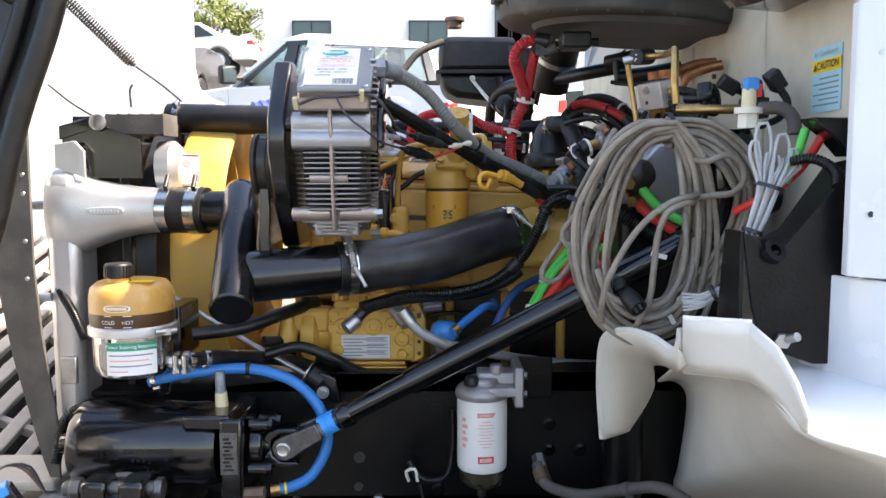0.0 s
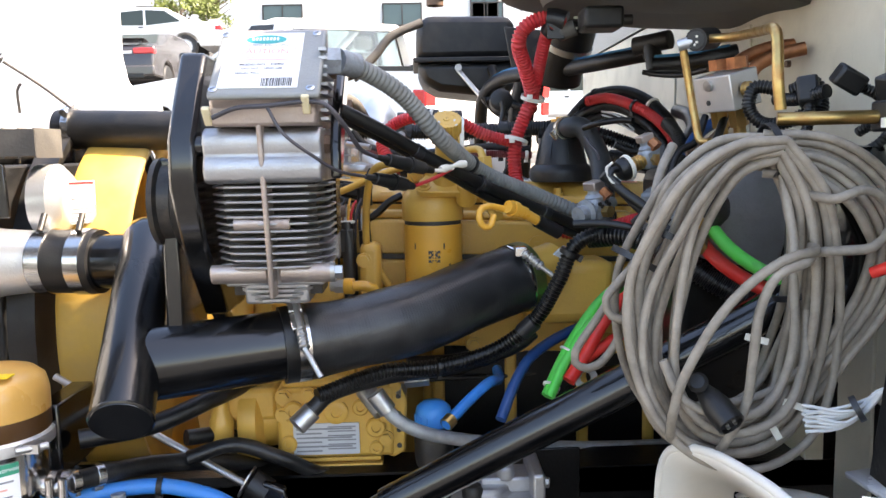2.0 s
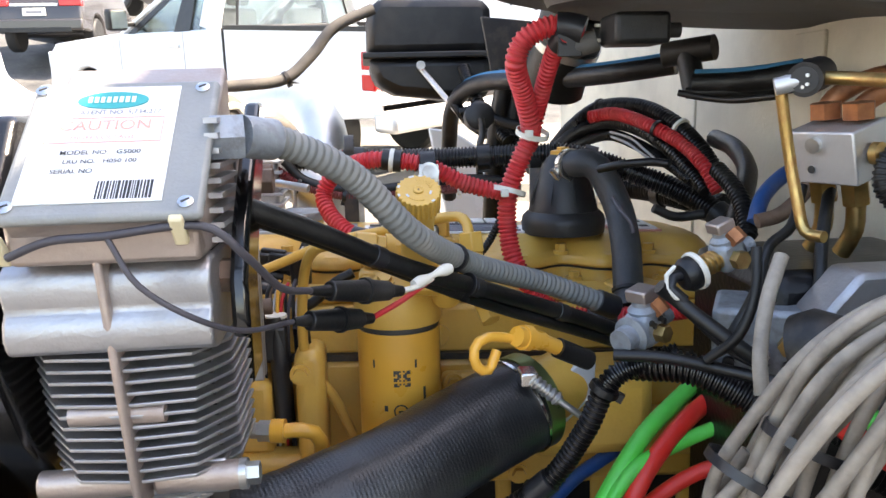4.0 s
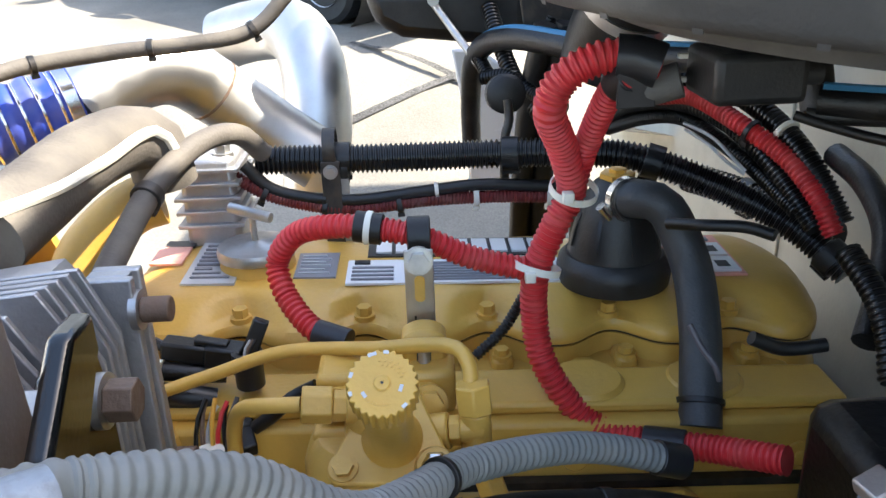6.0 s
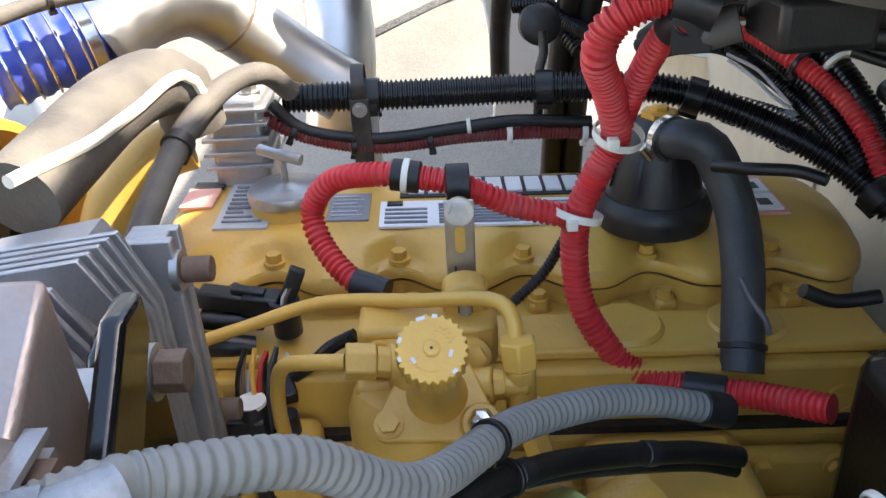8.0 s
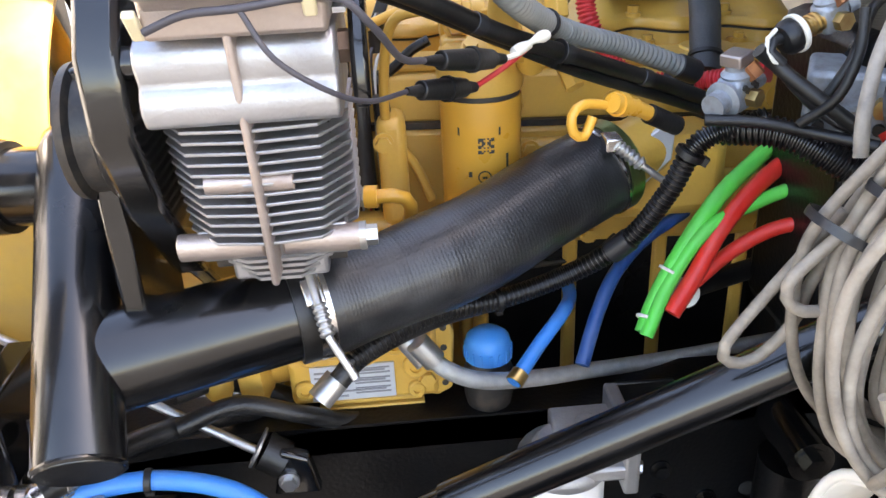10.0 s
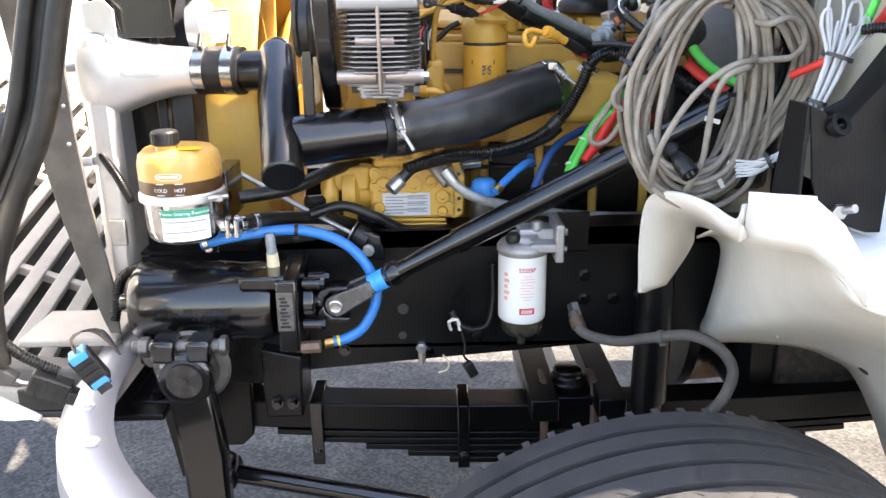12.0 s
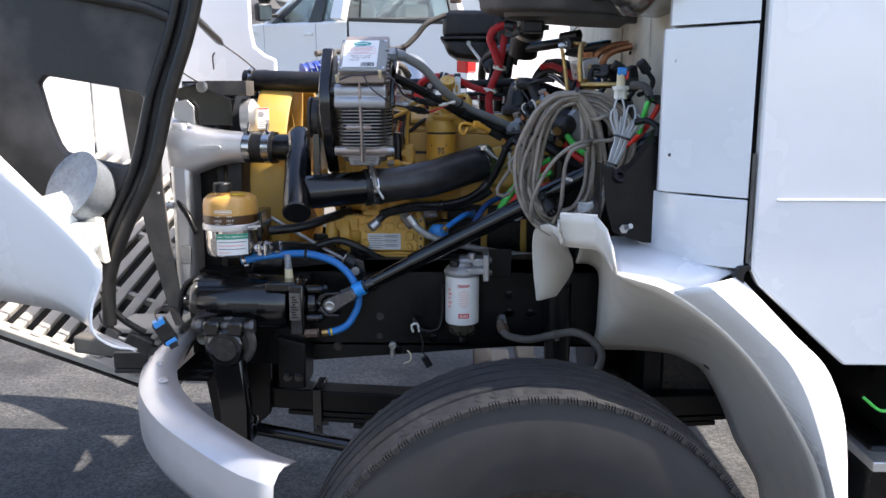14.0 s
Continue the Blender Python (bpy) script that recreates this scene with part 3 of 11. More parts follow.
for j in range(9):
    part("tag_line", Shape().box((-0.402 + 0.003 * (j % 2), 1.4715, 1.058 + j * 0.0078), (-0.381 - 0.004 * (j % 3), 1.473, 1.0625 + j * 0.0078)), black_paint, gear)
s = Shape().rod((-0.425, 1.555, 1.16), (-0.425, 1.552, 1.185), 0.016)
s.rod((-0.425, 1.552, 1.185), (-0.425, 1.55, 1.245), 0.0125)
part("bleeder", Shape().rod((-0.425, 1.56, 1.16), (-0.425, 1.555, 1.195), 0.0135, 0.012), cream_plastic, gear, "cream plastic bleeder base")
part("bleeder_hose", Shape().tube([(-0.425, 1.555, 1.19), (-0.426, 1.555, 1.215), (-0.427, 1.557, 1.238)], 0.0105), valve_grey, gear, "short grey hose on the bleeder")
s = Shape().hexagon((-0.365, 1.49, 1.005), (-0.325, 1.487, 1.008), 0.013).rod((-0.365, 1.49, 1.005), (-0.40, 1.50, 1.01), 0.012)
part("port_fitting", s, rust_steel, gear, "brown steel port fitting")

pitman = thing("pitman_arm", "black forged steering pitman arm", "pitman arm", (-0.585, 1.45, 0.8))
s = Shape().rod((-0.585, 1.385, 0.985), (-0.585, 1.45, 0.985), 0.058, seg=36)
s.prism([(-0.63, 0.96), (-0.54, 0.96), (-0.522, 0.80), (-0.525, 0.655), (-0.545, 0.625), (-0.59, 0.622), (-0.612, 0.65), (-0.615, 0.78)], 1.395, 1.44)
part("arm", s, black_paint, pitman, bevel=0.010)
s = Shape().rod((-0.585, 1.380, 0.985), (-0.585, 1.386, 0.985), 0.036).rod((-0.585, 1.376, 0.985), (-0.585, 1.381, 0.985), 0.010)
part("sector_shaft_end", s, dark_steel, pitman)
for x0, x1 in ((-0.648, -0.598), (-0.578, -0.528)):
    part("clamp_lug", Shape().box((x0, 1.383, 1.022), (x1, 1.447, 1.068)), black_paint, pitman, bevel=0.008)
part("seal_ring", Shape().lathe([(0.066, 0), (0.078, 0.0), (0.080, 0.006), (0.074, 0.012), (0.066, 0.012)], 44, pose(-0.585, 1.450, 0.988, 90)), yoke_grey, pitman)
s = Shape().rod((-0.69, 1.415, 1.047), (-0.50, 1.415, 1.047), 0.014)
s.hexagon((-0.50, 1.415, 1.047), (-0.515, 1.415, 1.047), 0.022).hexagon((-0.655, 1.415, 1.047), (-0.675, 1.415, 1.047), 0.022)
part("pinch_bolt", s, yoke_grey, pitman, "worn steel pinch bolt", bevel=0.003)
s = Shape().rod((-0.568, 1.38, 0.655), (-0.568, 1.40, 0.655), 0.022)
bolt(s, (-0.568, 1.38, 0.655), (0, -1, 0), 0.014, 0.012)
part("ball_stud_nut", s, black_paint, pitman)

shaft = thing("steering_shaft", "black telescopic steering shaft with universal joint", "steering shaft", (-0.1, 1.54, 1.15))
Y0, Y1 = Vector((-0.289, 1.545, 1.087)), Vector((0.70, 1.43, 1.625))
dv = (Y1 - Y0).normalized()
part("lower_tube", Shape().rod(Y0 + dv * 0.115, Y0 + dv * 0.31, 0.0215), black_paint, shaft)
part("upper_tube", Shape().rod(Y0 + dv * 0.29, Y1, 0.0265), black_paint, shaft)
part("collar", Shape().lathe([(0.0215, 0), (0.027, 0.006), (0.027, 0.025), (0.0235, 0.03)], 28, Matrix.Translation(Y0 + dv * 0.125) @ dv.to_track_quat("Z", "Y").to_matrix().to_4x4()), black_paint, shaft)
part("tape_band", Shape().lathe([(0.0205, 0), (0.0225, 0.001), (0.0225, 0.018), (0.0215, 0.0185), (0.0215, 0.0215), (0.0225, 0.022), (0.0225, 0.037), (0.0205, 0.038)], 12, Matrix.Translation(Y0 + dv * 0.082) @ dv.to_track_quat("Z", "Y").to_matrix().to_4x4()), blue_tape, shaft, "bright blue tape round the splines")
part("spline_end", Shape().rod(Y0 + dv * 0.03, Y0 + dv * 0.085, 0.014), dark_steel, shaft)
s = Shape().rod((-0.345, 1.553, 1.087), (-0.318, 1.55, 1.087), 0.024)
for k in (-1, 1):
    s.prism([(-0.335, 1.087 + 0.018 * k), (-0.325, 1.087 + 0.034 * k), (-0.300, 1.087 + 0.040 * k), (-0.268, 1.087 + 0.040 * k), (-0.262, 1.087 + 0.034 * k), (-0.268, 1.087 + 0.029 * k), (-0.300, 1.087 + 0.028 * k), (-0.314, 1.087 + 0.016 * k), (-0.318, 1.087)], 1.522, 1.570)
part("lower_yoke", s, black_paint, shaft, "worn black lower fork", bevel=0.004)
JM = Matrix.Translation(Y0) @ Matrix.Rotation(-math.atan2(dv.z, dv.x), 4, "Y") @ Matrix.Rotation(math.atan2(dv.y, dv.x), 4, "Z")
for k in (-1, 1):
    y0, y1 = sorted((0.019 * k, 0.029 * k))
    s = Shape().prism([(-0.024, 0.0), (-0.021, 0.014), (-0.010, 0.023), (0.006, 0.024), (0.030, 0.021), (0.085, 0.017), (0.085, -0.017), (0.030, -0.021), (0.006, -0.024), (-0.010, -0.023), (-0.021, -0.014)], y0, y1, m=JM)
    part("upper_yoke", s, yoke_grey, shaft, "grey cast upper fork", bevel=0.003)
part("yoke_root", Shape().box((0.045, -0.024, -0.016), (0.090, 0.024, 0.016), JM), yoke_grey, shaft, bevel=0.006)
part("cross_pin", Shape().rod(JM @ Vector((0, -0.026, 0)), JM @ Vector((0, 0.026, 0)), 0.011).rod((Y0.x, Y0.y, Y0.z - 0.036), (Y0.x, Y0.y, Y0.z + 0.036), 0.011), dark_steel, shaft)
part("bearing_cap", Shape().lathe([(0.0155, 0.0), (0.0155, 0.003), (0.012, 0.0045), (0.0095, 0.003), (0.0, 0.003)], 28, JM @ pose(0, -0.029, 0, 90), False), zinc, shaft, "bright bearing cap")
for k in range(4):
    part("splined_groove", Shape().box((0.060 + 0.006 * k, -0.0255, -0.012), (0.063 + 0.006 * k, -0.0235, 0.012), JM), black_paint, shaft)

# ---- power steering reservoir ----
RX, RY = -0.592, 1.535
res = thing("power_steering_reservoir", "amber plastic power steering reservoir in a polished can", "fluid reservoir", (RX, RY, 1.24))
m = pose(RX, RY, 0, 0, 0, 0)
part("can", Shape().lathe([(0.05, 1.243), (0.066, 1.244), (0.074, 1.252), (0.077, 1.27), (0.078, 1.33)], 56, m), chrome, res, "polished metal lower can")
part("band", Shape().lathe([(0.079, 1.325), (0.085, 1.327), (0.0855, 1.331), (0.085, 1.342), (0.080, 1.346)], 56, m), tank_alu, res, "bright clamping band")
part("fluid", Shape().lathe([(0.079, 1.340), (0.082, 1.350), (0.082, 1.372)], 56, m, False), fluid_dark, res, "dark fluid showing through the plastic")
part("dome", Shape().lathe([(0.082, 1.372), (0.0818, 1.400), (0.078, 1.418), (0.066, 1.429), (0.045, 1.433), (0.0, 1.434)], 56, m, False), amber, res)
part("neck", Shape().lathe([(0.021, 1.42), (0.021, 1.447), (0.017, 1.452)], 28, pose(RX - 0.012, RY - 0.035, 0)), amber, res)
cap_shape = Shape().lathe([(0.024, 1.440), (0.026, 1.442), (0.026, 1.464), (0.023, 1.468), (0.0, 1.469)], 24, pose(RX - 0.012, RY - 0.035, 0), False)
for i in range(24):
    a = i * math.pi / 12
    part("cap_ridge", Shape().box((0.0245, -0.0018, 1.443), (0.0272, 0.0018, 1.464), pose(RX - 0.012, RY - 0.035, 0, 0, 0, math.degrees(a))), black_plastic, res)
part("cap", cap_shape, black_plastic, res, "black ribbed screw cap")


def wrap(parent, name, r, cx, cy, z0, z1, a0, a1, mat, label="", lift=0.0008, rows=2):
    """A label wrapped round an upright cylinder; angles in degrees from the -y side."""
    sh = Shape()
    n = max(2, int(abs(a1 - a0) / 5) + 1)
    line = []
    for j in range(2):
        z = (z0, z1)[j]
        line.append([(cx + (r + lift) * math.sin(radians(a0 + (a1 - a0) * i / n)), cy - (r + lift) * math.cos(radians(a0 + (a1 - a0) * i / n)), z) for i in range(n + 1)])
    sh.grid(line)
    return part(name, sh, mat, parent, label)


def writing(text, size, m, mat, parent, name="lettering", bold=0.0):
    """Readable words as flat mesh letters; they lie in the xy plane of m."""
    cu = bpy.data.curves.new("text", "FONT")
    cu.body, cu.size, cu.align_x, cu.align_y, cu.offset = text, size, "CENTER", "CENTER", bold
    tmp = new("text", cu)
    bpy.context.view_layer.update()
    me = bpy.data.meshes.new_from_object(tmp.evaluated_get(bpy.context.evaluated_depsgraph_get()))
    bpy.data.objects.remove(tmp)
    me.materials.clear()
    me.materials.append(mat)
    me.transform(m)
    ob = new(name, me)
    ob.parent = parent
    ob.matrix_parent_inverse = parent.matrix_basis.inverted()
    return ob


def curved_writing(text, size, r, cx, cy, z, a_mid, mat, parent, bold=0.0):
    """Readable words bent round an upright cylinder."""
    ob = writing(text, size, Matrix.Identity(4), mat, parent, bold=bold)
    for v in ob.data.vertices:
        a = radians(a_mid) + v.co.x / r
        v.co = (cx + (r + 0.0016) * math.sin(a), cy - (r + 0.0016) * math.cos(a), z + v.co.y)
    return ob


wrap(res, "paper_label", 0.0785, RX, RY, 1.254, 1.318, -18, 52, white_label, "white label with a green header")
wrap(res, "label_header", 0.0785, RX, RY, 1.302, 1.318, -18, 52, print_green, "", 0.0014)
curved_writing("Power Steering Reservoir", 0.0095, 0.0785, RX, RY, 1.310, 17, white_label, res)
for j in range(4):
    wrap(res, "text_line", 0.0785, RX, RY, 1.292 - j * 0.0105, 1.2945 - j * 0.0105, -14, (46, 40, 44, 12)[j], print_pink if j % 2 else print_grey, "", 0.0014)
for a, w in ((-12, "COLD"), (14, "HOT")):
    curved_writing(w, 0.010, 0.082, RX, RY, 1.358, a, white_label, res)
    for dz in (-0.010, 0.012):
        wrap(res, "level_mark", 0.082, RX, RY, 1.358 + dz, 1.3595 + dz, a - 6, a + 5, white_label)
oval = [(0.026 * math.copysign(abs(math.cos(t)) ** 0.7, math.cos(t)), 0.007 * math.copysign(abs(math.sin(t)) ** 0.8, math.sin(t))) for t in [i * math.pi / 14 for i in range(28)]]
rows = []
for k in (1.0, 0.86):
    rows.append([(RX + 0.0832 * math.sin(u * k / 0.082), RY - 0.0832 * math.cos(u * k / 0.082), 1.385 + v * k) for u, v in oval])
part("maker_oval", Shape().grid(rows, True), white_label, res, "pale raised oval outline")
for j in range(9):
    wrap(res, "maker_bar", 0.082, RX, RY, 1.3825, 1.3875, -13.5 + j * 3, -11.4 + j * 3, white_label)
s = Shape().box((RX + 0.05, RY + 0.03, 1.26), (RX + 0.085, RY + 0.16, 1.37))
part("mount_bracket", s, black_paint, res, bevel=0.004)
s = Shape().box((RX + 0.072, RY - 0.055, 1.329), (RX + 0.093, RY - 0.035, 1.342)).rod((RX + 0.066, RY - 0.062, 1.336), (RX + 0.10, RY - 0.04, 1.336), 0.005)
part("band_bolt", s, zinc, res)
part("caution_label", Shape().box((RX + 0.012, RY - 0.052, 1.4325), (RX + 0.058, RY - 0.030, 1.4342), pose(0, 0, 0)), print_yellow, res, "small yellow caution label on the dome")
s = Shape().rod((RX + 0.055, RY + 0.0, 1.262), (RX + 0.115, RY - 0.005, 1.262), 0.0155)
part("outlet", s, steel, res)
clamp_band(res, (RX + 0.085, RY - 0.005, 1.268), (RX + 0.096, RY - 0.005, 1.268), 0.0165)
clamp_band(res, (RX + 0.103, RY - 0.005, 1.268), (RX + 0.114, RY - 0.005, 1.268), 0.0165)

# ---- fuel filter on the rail ----
CX, CY = 0.116, 1.635
ff = thing("fuel_filter", "white spin-on fuel filter with a black bowl", "fuel filter", (CX, CY, 0.96))
m = pose(CX, CY, 0)
part("canister", Shape().lathe([(0.050, 1.005), (0.0535, 1.010), (0.054, 1.02), (0.054, 1.155), (0.052, 1.163)], 56, m), filter_white, ff)
part("bowl", Shape().lathe([(0.0, 0.955), (0.012, 0.956), (0.012, 0.962), (0.030, 0.964), (0.044, 0.972), (0.0495, 0.985), (0.0515, 1.01)], 48, m, False), bowl_black, ff, "smoked black water bowl")
part("drain", Shape().rod((CX, CY, 0.94), (CX, CY, 0.96), 0.010), black_plastic, ff)
s = Shape().lathe([(0.056, 1.163), (0.058, 1.168), (0.058, 1.178), (0.050, 1.188), (0.036, 1.194), (0.034, 1.205), (0.0, 1.206)], 48, m, False)
s.box((CX + 0.01, CY - 0.05, 1.172), (CX + 0.085, CY + 0.06, 1.192)).box((CX + 0.066, CY - 0.052, 1.150), (CX + 0.085, CY + 0.066, 1.235))
s.box((CX - 0.01, CY - 0.01, 1.19), (CX + 0.07, CY + 0.05, 1.215)).rod((CX + 0.03, CY + 0.0, 1.21), (CX + 0.03, CY + 0.0, 1.232), 0.014)
part("head", s, cast_alu, ff, "cast aluminium filter head", bevel=0.004)
part("primer_plug", Shape().lathe([(0.016, 1.194), (0.017, 1.204), (0.013, 1.212), (0.0, 1.213)], 24, pose(CX - 0.024, CY - 0.025, 0), False), black_plastic, ff, "black primer plug")
part("mount_plate", Shape().box((CX + 0.07, CY + 0.06, 1.14), (CX + 0.16, 1.70, 1.235)), chassis_black, ff, bevel=0.004)
s = Shape()
bolt(s, (CX + 0.085, CY - 0.03, 1.175), (1, -0.3, 0), 0.008)
bolt(s, (CX + 0.085, CY - 0.03, 1.215), (1, -0.3, 0), 0.008)
part("head_bolts", s, zinc, ff)
curved_writing("S3225P", 0.0125, 0.054, CX, CY, 1.135, 6, print_red, ff, 0.0003)
for j in range(9):
    w = (10, 16, 19, 14, 17, 12, 18, 15, 9)[j]
    wrap(ff, "text_line", 0.054, CX, CY, 1.120 - j * 0.0068, 1.1216 - j * 0.0068, 6 - w, 6 + w, print_pink)
wrap(ff, "maker_block", 0.054, CX, CY, 1.031, 1.046, -12, 24, print_red, "solid red maker block")
for j in range(6):
    wrap(ff, "maker_bar", 0.054, CX, CY, 1.034, 1.0425, -7 + j * 4.6, -4.6 + j * 4.6, white_label, "", 0.0014)
for j in range(5):
    wrap(ff, "pictogram", 0.054, CX, CY, 1.062 + j * 0.014, 1.070 + j * 0.014, -52, -42 + (j % 2) * 5, print_pink)

# ---- engine ----


def bolts(parent, places, mat, r=0.009, h=0.007, name="bolt"):
    """Hexagon bolts, each a part; places: point and outward direction."""
    for p, w in places:
        part(name, bolt(Shape(), p, w, r, h), mat, parent)


eng = thing("diesel_engine", "yellow painted six-cylinder diesel engine", "engine", (0.1, 2.1, 1.1))
TILT_E = 0.035                                  # the engine sits lower at its rear


def ez(x):
    return -TILT_E * (x - 0.03)


def engine_slab(x0, x1, y0, y1, z0, z1):
    sh = Shape()
    vs = [(x, y, z + ez(x)) for z in (z0, z1) for x, y in ((x0, y0), (x1, y0), (x1, y1), (x0, y1))]
    sh.add(vs, [(0, 3, 2, 1), (4, 5, 6, 7), (0, 1, 5, 4), (1, 2, 6, 5), (2, 3, 7, 6), (3, 0, 4, 7)])
    return sh


part("block", engine_slab(-0.30, 0.50, 1.905, 2.34, 1.36, 1.53), cat_yellow, eng, bevel=0.012)
part("crankcase", engine_slab(-0.30, 0.50, 2.03, 2.34, 0.98, 1.36), cat_yellow, eng, bevel=0.012)
for x in (-0.22, -0.09, 0.05, 0.19, 0.33, 0.46):
    part("block_web", engine_slab(x - 0.012, x + 0.012, 1.94, 2.04, 1.02, 1.365), cat_yellow, eng, bevel=0.006)
part("cylinder_head", engine_slab(-0.28, 0.50, 1.915, 2.32, 1.532, 1.598), cat_yellow, eng, bevel=0.006)
part("head_gasket_rail", engine_slab(-0.285, 0.505, 1.905, 2.33, 1.526, 1.535), dark_steel, eng)
part("side_cover", engine_slab(0.10, 0.47, 1.875, 1.90, 1.36, 1.515), cat_yellow, eng, bevel=0.008)
part("side_cover_rib", engine_slab(0.12, 0.34, 1.862, 1.876, 1.478, 1.497), cat_yellow, eng, bevel=0.005)
part("side_cover_pad", engine_slab(0.30, 0.44, 1.85, 1.876, 1.40, 1.47), cat_yellow, eng, bevel=0.01)
part("front_housing", engine_slab(-0.33, -0.29, 1.88, 2.36, 0.98, 1.55), cat_yellow, eng, bevel=0.015)
part("front_boss", engine_slab(-0.33, -0.05, 1.84, 1.91, 1.33, 1.42), cat_yellow, eng, bevel=0.015)
part("boss_column", engine_slab(-0.088, -0.05, 1.84, 1.91, 1.41, 1.56), cat_yellow, eng, bevel=0.012)
part("lower_pad", engine_slab(0.02, 0.14, 1.96, 2.04, 1.10, 1.30), cat_yellow, eng, bevel=0.015)
# black box added over the lower block side to make it darker
part("control_module", engine_slab(0.055, 0.49, 1.945, 2.035, 1.00, 1.375), chassis_black, eng, "black box over the lower block side", bevel=0.01)
part("oil_pan", engine_slab(-0.26, 0.50, 1.97, 2.30, 0.86, 0.98), chassis_black, eng, "black oil pan", bevel=0.03)
part("rear_housing", engine_slab(0.50, 0.62, 1.86, 2.42, 0.90, 1.50), dark_steel, eng, bevel=0.02)
places = [((x, 1.874, z + ez(x)), (0, -1, 0)) for x in (0.115, 0.20, 0.29, 0.38, 0.455) for z in (1.373, 1.503)]
places += [((x, 1.839, z), (0, -1, 0)) for x in (-0.30, -0.19, -0.08) for z in (1.36, 1.535)]
bolts(eng, places, cat_yellow, 0.010, 0.008)
for x in (0.10, 0.24, 0.40, 0.47):
    part("core_plug", Shape().lathe([(0.017, 0), (0.017, 0.003), (0.013, 0.003), (0.013, 0.001), (0.006, 0.001), (0.006, 0.003), (0.0, 0.003)], 24,
                                    pose(x, 1.915, 1.555 + ez(x), 90), False), cat_yellow, eng)
# head ledge with its studs
part("head_ledge", engine_slab(-0.28, 0.52, 1.93, 2.0, 1.598, 1.612), cat_yellow, eng, bevel=0.005)
bolts(eng, [((x, 1.962, 1.612 + ez(x)), (0, 0, 1)) for x in (-0.2, -0.06, 0.18)], cat_yellow, 0.014, 0.014)

# scalloped rocker base and cover
PITCH, X0 = 0.1345, -0.105


def wave(x, sharp=1.0):
    return 0.5 + 0.5 * math.cos(2 * math.pi * (x - X0) / PITCH)


def end_round(x, a=-0.240, b=0.545, r=0.07):
    d = max(a + r - x, x - (b - r), 0.0)
    return r - math.sqrt(max(r * r - d * d, 0.0))


def cover_rows(profile, a=-0.240, b=0.545, n=115):
    rows = []
    for i in range(n + 1):
        x = a + (b - a) * i / n
        rows.append([(x, y, z + ez(x)) for y, z in profile(x)])
    return rows


def base_profile(x):
    w, e = wave(x) ** 1.5, end_round(x)
    yf = 1.974 + 0.034 * w + e
    yb = 2.225 - 0.012 * w - e
    return [(yf - 0.014, 1.602), (yf - 0.013, 1.609), (yf - 0.004, 1.614), (yf, 1.620), (yf + 0.002, 1.650), (yb - 0.001, 1.650), (yb, 1.606)]


def cover_profile(x):
    w, e = wave(x) ** 1.5, end_round(x)
    yf = 1.970 + 0.034 * w + e
    yb = 2.236 - 0.012 * wave(x) - e
    top = 1.697 - e * 0.3
    y1, z1 = yf + 0.006 + 0.018 * w, 1.671 + 0.003 * (1 - w)
    y2 = max(2.024 + 0.020 * w + e, y1 + 0.014)
    return [(yf + 0.003, 1.6545), (yf, 1.657), (yf, 1.665), (yf + 0.003, 1.669), (y1, z1), (y1 + (y2 - y1) * 0.22, z1 + 0.003),
            (y1 + (y2 - y1) * 0.62, z1 + (top - z1) * 0.62), (y2, top - 0.003), (y2 + 0.009, top - 0.0006), (y2 + 0.020, top),
            (2.12, top + 0.002), (yb - 0.05, top), (yb - 0.03, top - 0.004), (yb - 0.012, 1.68), (yb, 1.668), (yb, 1.6545)]


def closed_ends(sh, rows):
    n, k = len(rows[0]), len(sh.v)
    sh.f += [tuple(range(n)), tuple(range(k - 1, k - 1 - n, -1))]
    return sh


r_ = cover_rows(base_profile, n=180)
part("rocker_base", closed_ends(Shape().grid(r_), r_), cat_yellow, eng)
r_ = cover_rows(lambda x: [(y + (0.003 if y < 2.1 else -0.003), z) for y, z in base_profile(x)[4:6]] + [(base_profile(x)[5][0], 1.656), (base_profile(x)[4][0] + 0.003, 1.656)])
part("cover_gasket", Shape().grid(r_, True), print_black, eng, "dark cover gasket")
r_ = cover_rows(cover_profile, n=180)
part("valve_cover", closed_ends(Shape().grid(r_), r_), cat_yellow, eng, "yellow scalloped valve cover")
places = []
for i in range(-1, 5):
    x = X0 + i * PITCH
    if -0.15 < x < 0.5:
        places.append(((x, 2.017, 1.673 + ez(x)), (0, 0, 1)))
bolts(eng, places, cat_yellow, 0.0085, 0.010)
bolts(eng, [((x, 2.213, 1.672 + ez(x)), (0, 0, 1)) for x in (-0.07, 0.065, 0.2, 0.335)], cat_yellow, 0.0085, 0.008)
for i in range(6):
    x = X0 + i * PITCH + 0.012
    if -0.2 < x < 0.52:
        lug = Shape().prism([(x - 0.015, 1.606 + ez(x)), (x + 0.015, 1.606 + ez(x)), (x + 0.011, 1.640 + ez(x)), (x - 0.011, 1.640 + ez(x))], 1.968, 2.004)
        part("rocker_lug", lug, cat_yellow, eng, bevel=0.006)
        bolts(eng, [((x, 1.979, 1.640 + ez(x)), (0, 0, 1))], cat_yellow, 0.0080, 0.007)
for x in (-0.015, 0.26, 0.385):
    part("head_pad", Shape().lathe([(0.040, 1.602), (0.040, 1.612), (0.036, 1.616), (0.0, 1.616)], 30, pose(x, 1.972, ez(x)), False), cat_yellow, eng)
